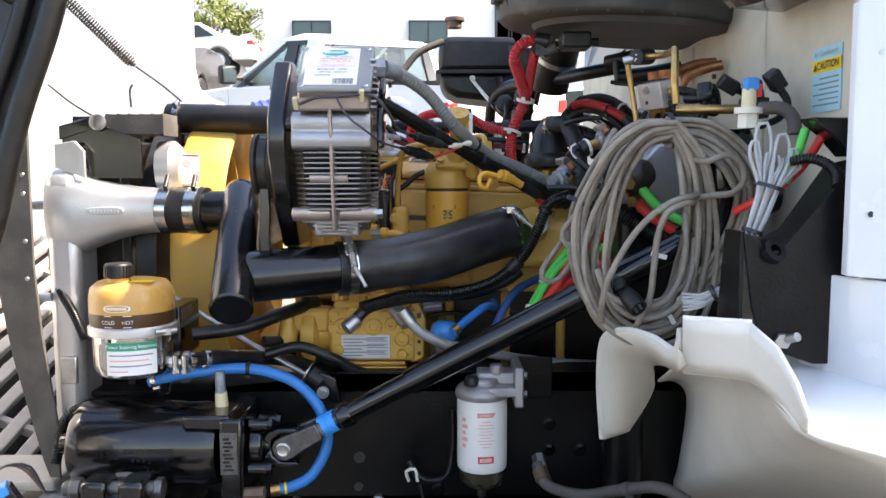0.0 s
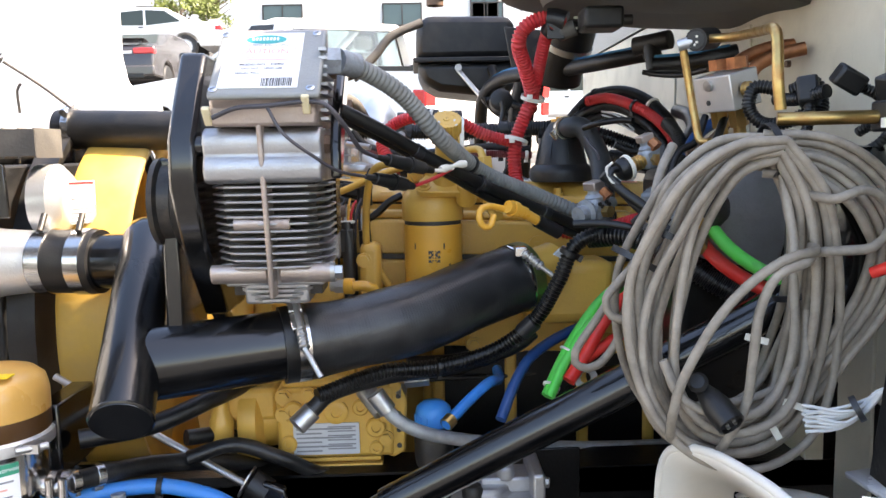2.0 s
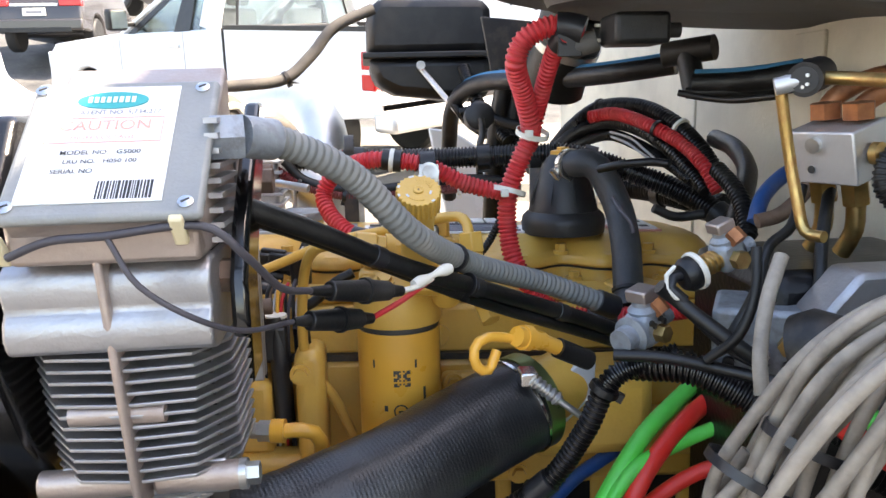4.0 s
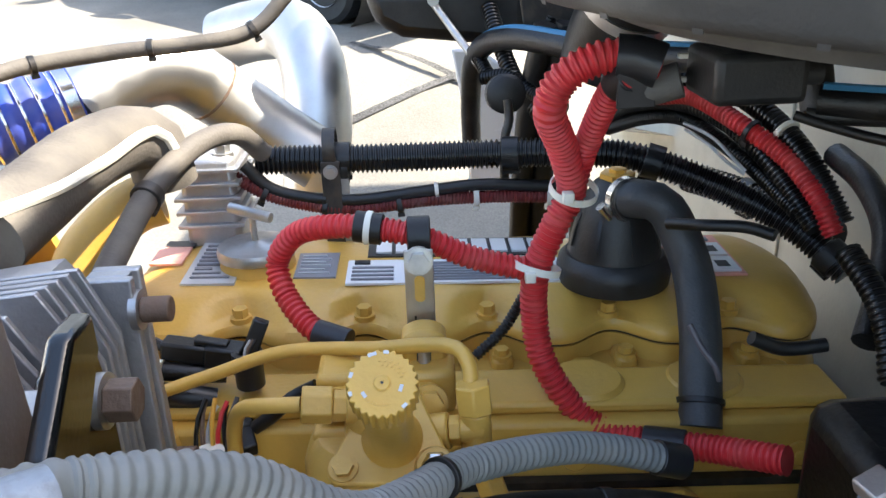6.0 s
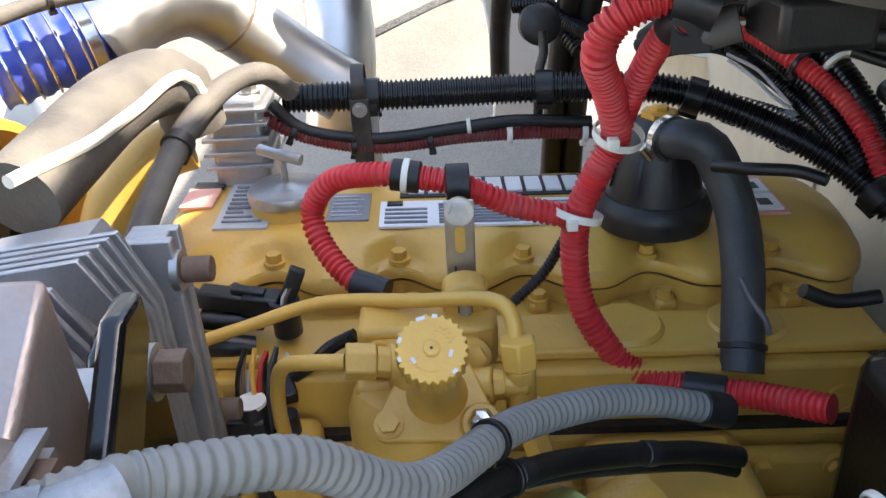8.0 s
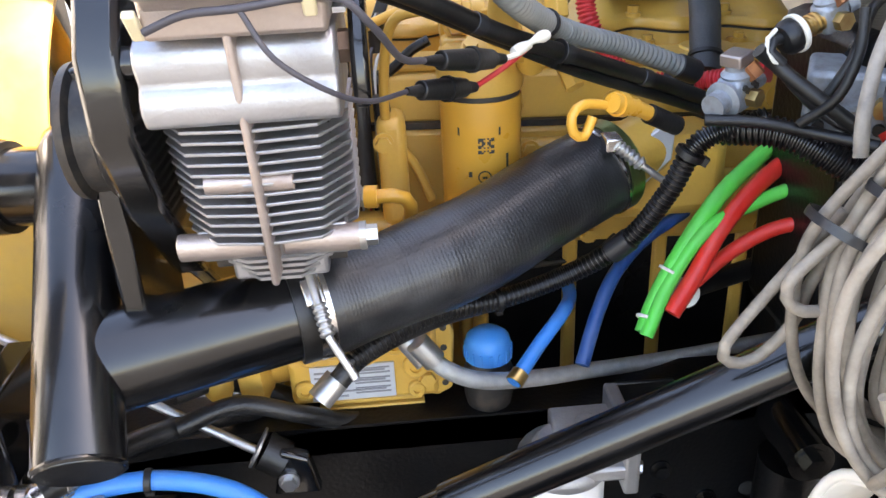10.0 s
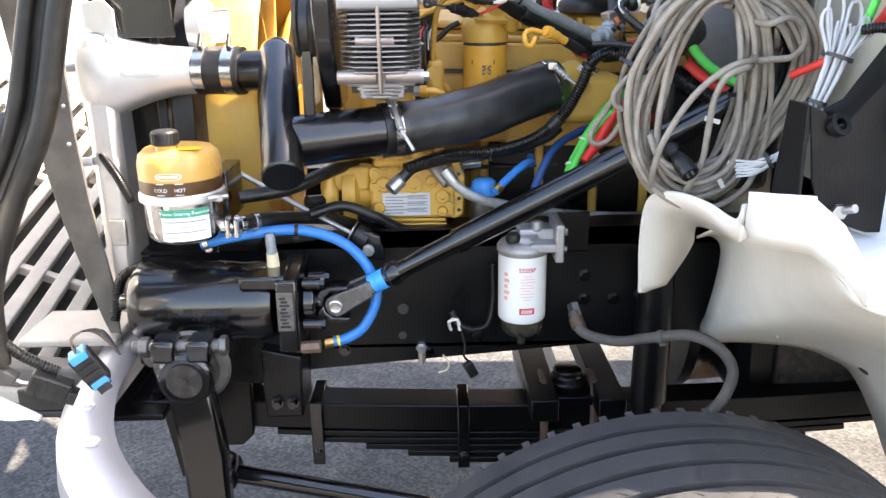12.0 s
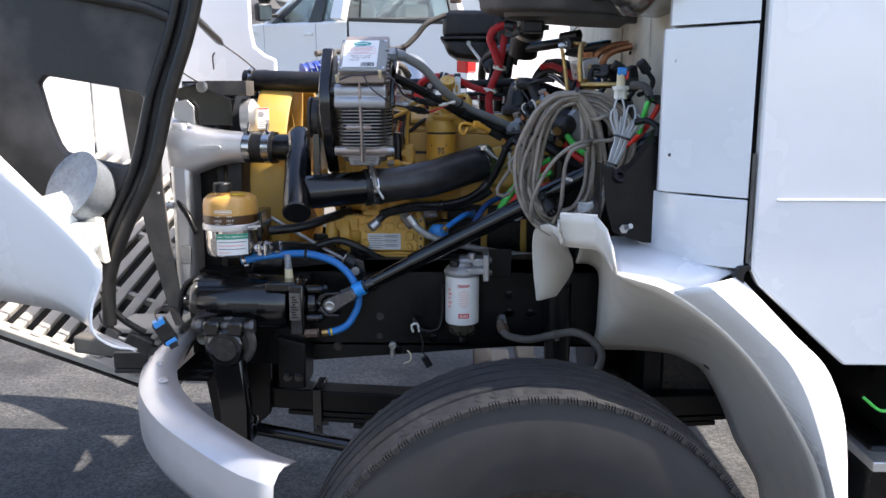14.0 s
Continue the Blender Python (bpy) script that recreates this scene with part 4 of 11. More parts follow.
bolts(eng, [((0.262, 1.966, 1.612), (0, -0.25, 1))], cat_yellow, 0.0165, 0.012)
bolts(eng, [((0.165, 1.94, 1.606), (0, -0.3, 1))], cat_yellow, 0.0125, 0.012)


def sticker(parent, x0, y0, x1, y1, mat, name="sticker", label="", lift=0.0030, z=1.697):
    sh = Shape()
    sh.add([(x, y, z + lift + 0.001 * (y > 2.09) + ez(x)) for x, y in ((x0, y0), (x1, y0), (x1, y1), (x0, y1))] +
           [(x, y, z + lift + 0.001 * (y > 2.09) - 0.003 + ez(x)) for x, y in ((x0, y0), (x1, y0), (x1, y1), (x0, y1))],
           [(0, 1, 2, 3), (0, 4, 5, 1), (1, 5, 6, 2), (2, 6, 7, 3), (3, 7, 4, 0)])
    return part(name, sh, mat, parent, label)


sticker(eng, -0.176, 2.052, -0.116, 2.185, print_silver, "plate", "silver printed data plate")
for j in range(9):
    sticker(eng, -0.168, 2.066 + j * 0.012, -0.124 - 0.012 * (j % 3), 2.0695 + j * 0.012, print_grey, "text_line", "", 0.0052)
sticker(eng, -0.052, 2.066, -0.004, 2.138, print_grey, "plate", "grey printed plate")
for j in range(6):
    sticker(eng, -0.047, 2.074 + j * 0.010, -0.012 - 0.006 * (j % 2), 2.0765 + j * 0.010, print_silver, "text_line", "", 0.0052)
sticker(eng, 0.008, 2.046, 0.258, 2.112, white_label, "sticker", "white instruction sticker")
for j in range(7):
    sticker(eng, 0.075, 2.051 + j * 0.0076, 0.245 - 0.02 * (j % 3), 2.0535 + j * 0.0076, print_grey, "text_line", "", 0.0055)
for j in range(4):
    sticker(eng, 0.014, 2.053 + j * 0.011, 0.062, 2.0565 + j * 0.011, print_grey, "text_line", "", 0.0055)
sticker(eng, 0.016, 2.098, 0.034, 2.107, print_black, "text_line", "", 0.0055)
sticker(eng, 0.030, 2.124, 0.252, 2.182, print_black, "sticker", "black maker strip with pale blocks")
for j in range(9):
    sticker(eng, 0.040 + j * 0.0235, 2.132, 0.0585 + j * 0.0235, 2.173, white_label, "maker_block", "", 0.0058)
sticker(eng, 0.388, 2.056, 0.468, 2.180, print_pink, "sticker", "pale warning sticker with pictograms")
for a, b in ((0.393, 2.062), (0.430, 2.062), (0.393, 2.108), (0.430, 2.108)):
    sticker(eng, a, b, a + 0.033, b + 0.040, white_label, "pictogram", "", 0.0055)
    sticker(eng, a + 0.009, b + 0.010, a + 0.024, b + 0.028, print_black, "pictogram_mark", "", 0.0062)
sticker(eng, 0.400, 2.158, 0.455, 2.168, print_grey, "warning_bar", "", 0.0055)
sticker(eng, -0.226, 2.110, -0.188, 2.165, print_pink, "sticker", "small faded oil sticker")
sticker(eng, -0.222, 2.167, -0.186, 2.186, print_black, "sticker", "black strip over the oil sticker")

# the cover and all on it sit a little lower and further back on the tilted head
for ob in [c for c in bpy.data.objects if c.parent == eng]:
    zs = [v.co.z for v in ob.data.vertices]
    if min(zs) > 1.575 and max(zs) > 1.61 and ob.name.split(".")[0] not in ("head_ledge", "boss_column"):
        for v in ob.data.vertices:
            v.co.x = 0.09 + (v.co.x - 0.09) * 1.03
            v.co.y += 0.052
            v.co.z -= 0.030

filler = thing("oil_filler", "yellow oil filler neck with T-handle cap", "oil filler", (-0.104, 2.162, 1.70))
part("neck", Shape().lathe([(0.052, 1.648), (0.048, 1.660), (0.043, 1.688)], 40, pose(-0.104, 2.162, 0)), cat_yellow, filler)
part("cap", Shape().lathe([(0.043, 1.685), (0.0465, 1.687), (0.0470, 1.695), (0.0450, 1.6995), (0.014, 1.702), (0.010, 1.705), (0.0, 1.7055)], 44, pose(-0.104, 2.162, 0), False), zinc, filler, "dull zinc oil cap")
part("stem", Shape().rod((-0.104, 2.162, 1.702), (-0.104, 2.160, 1.738), 0.004), zinc, filler)
part("handle", Shape().rod((-0.132, 2.172, 1.744), (-0.080, 2.150, 1.736), 0.0068), zinc, filler, bevel=0.0015)

# breather
br = thing("crankcase_breather", "black plastic crankcase breather on the valve cover", "breather", (0.318, 2.108, 1.69))
m = pose(0.318, 2.108, -0.017)
part("base", Shape().lathe([(0.064, 1.675), (0.066, 1.692), (0.064, 1.702), (0.056, 1.710)], 36, m), black_plastic, br)
s = Shape().lathe([(0.056, 1.70), (0.052, 1.722), (0.045, 1.75), (0.036, 1.775), (0.026, 1.792), (0.020, 1.797)], 36, m)
part("cone", s, black_plastic, br)
for k in range(8):
    part("rib", Shape().prism([(0.034, 1.722), (0.054, 1.722), (0.050, 1.74), (0.042, 1.76), (0.034, 1.765)], -0.002, 0.002, "y", m @ pose(0, 0, 0, 0, 0, 45 * k + 10)), black_plastic, br)
part("plug", Shape().lathe([(0.018, 1.795), (0.020, 1.797), (0.020, 1.803), (0.010, 1.804), (0.010, 1.808), (0.0, 1.809)], 6, m, False), cat_bright, br, "yellow hexagon plug")
part("spout", Shape().rod((0.316, 2.100, 1.760), (0.324, 2.066, 1.765), 0.0195), black_plastic, br)
clamp_band(br, (0.3205, 2.080, 1.765), (0.3235, 2.070, 1.766), 0.0225, None, "hose_clamp", (-1, 0, -0.8))

# loom support bracket on the filter base and the looms' clips
lb = thing("loom_bracket", "zinc-plated slotted bracket holding the red loom", "bracket", (0.1, 1.9, 1.7))
s = Shape().box((0.0795, 1.905, 1.66), (0.1055, 1.9085, 1.786))
part("strap", s, zinc, lb, bevel=0.001)
part("slot", Shape().prism([(0.0925 + 0.0048 * math.cos(a), 1.749 + (0.008 if math.sin(a) > 0 else -0.008) + 0.0048 * math.sin(a)) for a in [k * math.pi / 8 + 0.01 for k in range(16)]], 1.9038, 1.9056), cat_yellow, lb, "slot showing the yellow cover behind")
part("stamped_mark", Shape().box((0.0865, 1.9038, 1.69), (0.0885, 1.9054, 1.722)), dark_steel, lb)
part("clip", Shape().lathe([(0.0165, -0.011), (0.0195, -0.010), (0.0195, 0.010), (0.0165, 0.011)], 28, pose(0.0935, 1.952, 1.781, 0, 90, 0)), black_rubber, lb, "rubber lined loom clip")
bolts(lb, [((0.0925, 1.9045, 1.776), (0, -1, 0.15))], zinc, 0.0095, 0.008)
for i, (x, y) in enumerate(((-0.005, 2.27), (0.30, 2.25))):
    lc = thing("loom_clip", "steel loom clip with rubber lining", "clip", (x, y, 1.72))
    part("strap", Shape().box((x - 0.011, y - 0.021, 1.66), (x + 0.011, y - 0.018, 1.75)), zinc, lc)
    part("band", Shape().lathe([(0.019, -0.011), (0.022, -0.010), (0.022, 0.010), (0.019, 0.011)], 28, pose(x, y, 1.760, 0, 90, 0)), black_rubber, lc)

# ---- yellow fuel filter with its head and hand primer ----
of = thing("engine_fuel_filter", "yellow spin-on engine fuel filter with a hand primer", "fuel filter", (0.045, 1.82, 1.4))
OX, OY = 0.043, 1.815
m = pose(OX, OY, 0)
part("canister", Shape().lathe([(0.030, 1.398), (0.044, 1.402), (0.0495, 1.412), (0.050, 1.43), (0.050, 1.585), (0.0505, 1.590), (0.0505, 1.600)], 48, m), cat_bright, of)
part("seal_ring", Shape().lathe([(0.0485, 1.600), (0.049, 1.603), (0.0485, 1.607)], 48, m), print_black, of)
part("head", Shape().lathe([(0.0515, 1.607), (0.053, 1.612), (0.053, 1.640), (0.048, 1.656), (0.040, 1.664)], 48, m), cat_yellow, of)
part("head_casting", Shape().box((0.000, 1.845, 1.655), (0.120, 1.900, 1.697)), cat_yellow, of, bevel=0.006)
part("head_casting", Shape().box((OX - 0.045, OY - 0.01, 1.645), (OX + 0.050, 1.85, 1.668)), cat_yellow, of, bevel=0.008)
part("clamp_bar", Shape().prism([(0.006, 1.672), (0.014, 1.664), (0.100, 1.664), (0.108, 1.672), (0.108, 1.682), (0.100, 1.689), (0.014, 1.689), (0.006, 1.682)], 1.832, 1.848), cat_yellow, of, bevel=0.004)
ear = [(0.074, 1.690), (0.074, 1.712)] + [(0.094 - 0.020 * math.cos(k * math.pi / 10), 1.712 + 0.012 * math.sin(k * math.pi / 10)) for k in range(1, 10)] + [(0.114, 1.712), (0.114, 1.690)]
part("ear", Shape().prism(ear, 1.868, 1.898), cat_yellow, of, "upright ear with a slot", bevel=0.005)
part("ear_slot", Shape().prism([(0.0935 + 0.0065 * math.cos(a), 1.702 + (0.005 if math.sin(a) > 0 else -0.005) + 0.0065 * math.sin(a)) for a in [k * math.pi / 8 + 0.01 for k in range(16)]], 1.8665, 1.8685), print_black, of)
part("ear_pin", Shape().rod((0.0935, 1.865, 1.690), (0.0935, 1.867, 1.711), 0.0052, seg=14), zinc, of, "grey threaded pin in the slot")
bolts(of, [((0.018, 1.831, 1.678), (0, -1, 0.35)), ((0.097, 1.831, 1.677), (0, -1, 0.35))], cat_yellow, 0.0115, 0.011)
PM = pose(0.066, 1.706, 1.774, 38)                 # the hand primer leans towards the wheel side
part("primer_body", Shape().lathe([(0.026, -0.135), (0.024, -0.118), (0.0185, -0.110), (0.0180, -0.040), (0.0195, -0.024)], 36, PM), cat_yellow, of)
rim = [((0.0232 + 0.0011 * math.cos(26 * a)) * math.cos(a), (0.0232 + 0.0011 * math.cos(26 * a)) * math.sin(a)) for a in [k * math.pi / 104 for k in range(208)]]
part("primer_knob", Shape().prism(rim, -0.024, 0.0, "z", PM), cat_yellow, of, "yellow knurled hand primer knob", bevel=0.001)
part("knob_pip", Shape().lathe([(0.0058, -0.001), (0.0058, 0.0012), (0.0048, 0.0018), (0.0030, 0.0012), (0.0012, 0.0010)], 24, PM), cat_yellow, of)
part("knob_hole", Shape().lathe([(0.0011, 0.0), (0.0011, 0.0014), (0.0, 0.0014)], 10, PM, False), print_black, of)
for k in range(20):
    a0 = radians(18 + k * 7 if k < 12 else 225 + (k - 12) * 9)
    r0 = 0.0165 if k < 12 and k % 2 else 0.0135 if k < 12 else 0.0145
    part("raised_mark", Shape().box((r0 - 0.0013, -0.0007, -0.0004), (r0 + 0.0013, 0.0007, 0.0006), PM @ pose(0, 0, 0, 0, 0, math.degrees(a0))), cat_yellow, of)
for a0, r0, l0 in ((200, 0.014, 0.0022), (330, 0.013, 0.0025), (95, 0.0215, 0.003), (150, 0.0215, 0.002), (70, 0.022, 0.0018), (300, 0.0215, 0.002), (185, 0.0218, 0.0016)):
    part("paint_chip", Shape().box((r0 - 0.0012, -l0, -0.001), (r0 + 0.0012, l0, 0.0003), PM @ pose(0, 0, 0, 0, 0, a0 + 12)), print_silver, of, "bare chip in the paint")
tri_pts = []
for cx_, cy_, cr in ((-0.040, -0.024, 0.011), (0.034, -0.026, 0.013), (0.012, 0.030, 0.012), (-0.010, 0.030, 0.012)):
    base = math.atan2(cy_, cx_)
    tri_pts += [(cx_ + cr * math.cos(base + d), cy_ + cr * math.sin(base + d)) for d in (-0.8, -0.3, 0.3, 0.8)]
tri_pts.sort(key=lambda p: math.atan2(p[1], p[0]))
part("primer_flange", Shape().prism(tri_pts, -0.132, -0.120, "z", PM), cat_yellow, of, bevel=0.002)
bolts(of, [(PM @ Vector((-0.038, -0.022, -0.119)), PM.to_3x3() @ Vector((0, 0, 1)))], cat_yellow, 0.0085, 0.007)
part("bleed_boss", Shape().lathe([(0.0165, -0.150), (0.0165, -0.116), (0.0145, -0.113)], 28, PM @ pose(0.033, -0.026, 0)), cat_yellow, of)
part("bleed_screw", Shape().lathe([(0.0112, -0.118), (0.0112, -0.109), (0.008, -0.105), (0.0, -0.1035)], 6, PM @ pose(0.033, -0.026, 0), False), steel, of, "bright steel bleed screw", bevel=0.001)
part("outlet_boss", Shape().rod((0.085, 1.800, 1.668), (0.112, 1.796, 1.672), 0.0150), cat_yellow, of, bevel=0.002)
part("outlet_collar", Shape().rod((0.112, 1.796, 1.672), (0.121, 1.795, 1.673), 0.0125, seg=6), cat_yellow, of, bevel=0.001)
part("outlet_tee", Shape().rod((0.119, 1.795, 1.673), (0.140, 1.794, 1.674), 0.0105).rod((0.134, 1.796, 1.640), (0.133, 1.797, 1.690), 0.0125), cat_yellow, of, bevel=0.002)
part("return_union", Shape().hexagon((0.133, 1.797, 1.688), (0.131, 1.801, 1.712), 0.0155), cat_yellow, of, bevel=0.0015)
part("lower_union", Shape().hexagon((0.138, 1.790, 1.642), (0.150, 1.765, 1.612), 0.0125).rod((0.135, 1.794, 1.655), (0.139, 1.788, 1.640), 0.0145), cat_yellow, of, bevel=0.001)
part("inlet_union", Shape().hexagon((-0.004, 1.792, 1.706), (0.020, 1.794, 1.703), 0.0150), cat_yellow, of, bevel=0.0015)
part("inlet_collar", Shape().hexagon((0.020, 1.794, 1.703), (0.031, 1.795, 1.701), 0.0125).rod((0.030, 1.795, 1.701), (0.046, 1.797, 1.699), 0.0145), cat_yellow, of, bevel=0.001)
part("inlet_boss", Shape().rod((0.045, 1.80, 1.655), (0.045, 1.80, 1.706), 0.018), cat_yellow, of, bevel=0.003)
# dark print on the canister
for (a, z, r) in ((-2, 1.508, 0.0085),):
    rr = []
    for k in (1.0, 0.78):
        rr.append([(OX + 0.0508 * math.sin(radians(a) + r * k * math.cos(t) / 0.05), OY - 0.0508 * math.cos(radians(a) + r * k * math.cos(t) / 0.05), z + r * k * math.sin(t)) for t in [i * math.pi / 14 for i in range(28)]])
    part("warning_ring", Shape().grid(rr, True), print_black, of)
for a, w, z, h in ((-2, 7, 1.506, 0.003), (-22, 5, 1.508, 0.007), (-22, 5, 1.478, 0.007), (-2, 8, 1.474, 0.012), (-22, 5, 1.448, 0.007), (-2, 8, 1.446, 0.008), (32, 4, 1.50, 0.035), (-38, 3, 1.56, 0.01), (20, 3, 1.56, 0.01)):
    wrap(of, "printed_mark", 0.050, OX, OY, z, z + h, a - w / 2, a + w / 2, print_black)
for j in range(9):
    for i in range(9):
        if (i * 5 + j * 3 + i * j) % 7 in (0, 2, 3, 5) or (i in (0, 2) and j in (6, 8)):
            wrap(of, "code_cell", 0.050, OX, OY, 1.538 + j * 0.0022, 1.5402 + j * 0.0022, -10.5 + i * 2.5, -8.0 + i * 2.5, print_black)
of2 = thing("oil_filter", "yellow spin-on oil filter beside the fuel filter", "oil filter", (-0.105, 1.80, 1.38))
part("canister", Shape().lathe([(0.035, 1.33), (0.053, 1.335), (0.058, 1.35), (0.058, 1.55), (0.056, 1.565), (0.048, 1.572), (0.0, 1.574)], 40, pose(-0.203, 1.925, 0.035), False), cat_yellow, of2)
part("base", Shape().box((-0.225, 1.86, 1.42), (-0.12, 1.92, 1.52)), cat_yellow, of2, bevel=0.01)

# sensor plugs between generator and filter
for i, (x, y, z, rz) in enumerate(((-0.055, 1.934, 1.578, -8), (-0.128, 1.985, 1.652, -25), (-0.092, 1.94, 1.600, -70))):
    pl = thing("sensor_plug", "black electrical sensor plug with wires", "plug", (x, y, z))
    mm = pose(x, y, z, 0, 15, rz)
    part("body", Shape().box((-0.02, -0.010, -0.010), (0.02, 0.010, 0.010), mm), black_plastic, pl, bevel=0.003)
    part("sleeve", Shape().box((0.018, -0.0075, -0.0075), (0.045, 0.0075, 0.0075), mm), black_plastic, pl, bevel=0.002)
    part("wire_lead", Shape().tube([mm @ Vector((-0.02, 0, 0)), mm @ Vector((-0.04, 0.003, -0.005)), mm @ Vector((-0.055, 0.005, -0.04)), mm @ Vector((-0.05, 0.01, -0.09))], 0.004, 8), wire_grey, pl)
hs = thing("engine_harness", "black engine wiring harness hanging beside the filter", "wiring harness", (-0.11, 1.882, 1.5))
for i in range(9):
    x = -0.128 + i * 0.005
    part("wire", Shape().tube([(x + 0.012 - 0.006 * (i % 2), 1.915, 1.640 - 0.004 * (i % 3)), (x + 0.003, 1.897 + 0.003 * (i % 3), 1.612), (x + 0.006 * (i % 2), 1.882, 1.52), (x + 0.004, 1.882, 1.36)], 0.0024, 6), (black_rubber, rust_steel, pale_wire, cat_bright, red_loom, black_rubber, wire_grey, black_rubber, pale_wire)[i], hs)
part("sleeve", Shape().tube([(-0.112, 1.882, 1.60), (-0.108, 1.878, 1.54), (-0.106, 1.878, 1.44)], 0.013), tape_black, hs)
part("sleeve", Shape().tube([(-0.080, 1.882, 1.585), (-0.078, 1.882, 1.54), (-0.080, 1.878, 1.42)], 0.011), tape_black, hs)
part("connector_block", Shape().box((-0.135, 1.868, 1.545), (-0.098, 1.895, 1.588)), black_plastic, hs, bevel=0.003)
part("tape_band", Shape().rod((-0.111, 1.884, 1.598), (-0.111, 1.884, 1.602), 0.0140), tie_white, hs)
lc = thing("long_connector", "long black latched wiring connector beside the valve cover", "connector", (-0.13, 1.98, 1.65))
lm = pose(-0.126, 1.975, 1.657, 0, 8, -6)
part("plug_half", Shape().box((-0.045, -0.011, -0.010), (0.002, 0.011, 0.010), lm), black_plastic, lc, bevel=0.003)
part("socket_half", Shape().box((0.000, -0.013, -0.012), (0.038, 0.013, 0.012), lm), black_plastic, lc, bevel=0.003)
part("latch", Shape().box((-0.012, -0.006, 0.010), (0.022, 0.006, 0.0155), lm), black_plastic, lc, bevel=0.0015)
for q in range(3):
    part("wire", Shape().tube([lm @ Vector((-0.044, 0.004 * (q - 1), 0)), lm @ Vector((-0.065, 0.006 * (q - 1), 0.003)), (-0.215 + 0.004 * q, 1.965, 1.650), (-0.27, 1.96, 1.64 - 0.01 * q)], 0.003, 7), (black_rubber, black_rubber, wire_grey)[q], lc)
ib = thing("injector_boot", "black rubber boot and plug on the rocker base", "electrical plug", (-0.081, 1.965, 1.65))
part("boot", Shape().lathe([(0.0145, -0.03), (0.0145, 0.0), (0.0155, 0.002), (0.0155, 0.008), (0.011, 0.009), (0.010, 0.0)], 20, pose(-0.083, 1.962, 1.655), False), tape_black, ib)
part("plug", Shape().box((-0.008, -0.007, 0.0), (0.008, 0.007, 0.034), pose(-0.080, 1.965, 1.662, -12, 24, 0)), black_plastic, ib, bevel=0.002)
for q in range(3):
    part("wire", Shape().tube([(-0.086 + 0.003 * q, 1.956, 1.655), (-0.083 + 0.003 * q, 1.958, 1.668), (-0.078 + 0.003 * q, 1.962, 1.676)], 0.0016, 6), (pale_wire, rust_steel, black_rubber)[q], ib)
sl = thing("loom_sleeve", "grey-black taped cable sleeve held by a white tie", "cable sleeve", (-0.15, 1.95, 1.63))
part("sleeve", Shape().tube([(-0.235, 1.955, 1.632), (-0.19, 1.945, 1.632), (-0.145, 1.945, 1.625), (-0.118, 1.95, 1.616)], 0.0125), tape_black, sl)
part("sleeve", Shape().tube([(-0.23, 1.968, 1.648), (-0.185, 1.965, 1.646), (-0.14, 1.968, 1.638), (-0.11, 1.975, 1.632)], 0.010), hose_rubber, sl)
part("tie", Shape().rod((-0.176, 1.955, 1.638), (-0.171, 1.955, 1.637), 0.0225), tie_white, sl, "white cable tie")
for a, b, mat in (((-0.022, 1.518, 1.713), (0.040, 1.580, 1.696), tie_white), ((-0.040, 1.520, 1.688), (0.012, 1.571, 1.674), red_loom)):
    cn = thing("inline_connector", "black inline connector on the signal wire", "connector", a)
    a, b = Vector(a), Vector(b)
    part("boot", Shape().rod(a - (b - a) * 0.22, a, 0.0035, 0.0055, 12), black_rubber, cn)
    part("body", Shape().rod(a, a.lerp(b, 0.46), 0.0085, 0.0100, 16), black_plastic, cn, bevel=0.001)
    part("grip_ring", Shape().rod(a.lerp(b, 0.45), a.lerp(b, 0.50), 0.0118, seg=16), black_plastic, cn)
    part("socket", Shape().rod(a.lerp(b, 0.49), a.lerp(b, 0.80), 0.0104, 0.0088, 16), black_plastic, cn, bevel=0.001)
    part("tail", Shape().rod(a.lerp(b, 0.80), b, 0.0066, 0.0048, 14), black_rubber, cn)
    part("pigtail", Shape().tube([b, b.lerp(Vector((0.071, 1.617, 1.698)), 0.5) + Vector((0, 0, -0.002)), (0.071, 1.617, 1.698)], 0.0028, 8), mat, cn, "frayed pale pigtail wires")
tw_ = thing("tape_knot", "frayed pale tape wrapped round the pigtail wires", "tape", (0.06, 1.61, 1.698))
part("wrap", Shape().tube([(0.052, 1.598, 1.697), (0.064, 1.610, 1.699), (0.078, 1.622, 1.703), (0.090, 1.632, 1.704)], lambda t: 0.0045 + 0.0016 * math.sin(t * 9), 10, step=0.004), tie_white, tw_)

# ---- injection pump ----
ip = thing("injection_pump", "yellow finned fuel injection pump with data plate", "injection pump", (-0.13, 1.78, 1.2))
part("body", Shape().box((-0.225, 1.725, 1.218), (-0.03, 1.86, 1.338)), cat_yellow, ip, bevel=0.008)
part("upper_block", Shape().box((-0.215, 1.735, 1.335), (-0.04, 1.85, 1.352)), cat_yellow, ip, bevel=0.006)
for j in range(4):
    part("fin", Shape().box((-0.205 + j * 0.006, 1.735, 1.172 + j * 0.012), (-0.045 - j * 0.003, 1.86, 1.179 + j * 0.012)), cat_yellow, ip, bevel=0.002)
part("lower_core", Shape().box((-0.19, 1.75, 1.172), (-0.055, 1.86, 1.22)), cat_yellow, ip, bevel=0.005)
part("flange", Shape().lathe([(0.075, 0), (0.078, 0.004), (0.078, 0.03), (0.06, 0.04)], 36, pose(-0.29, 1.80, 1.27, 0, 90, 0)), cat_yellow, ip)
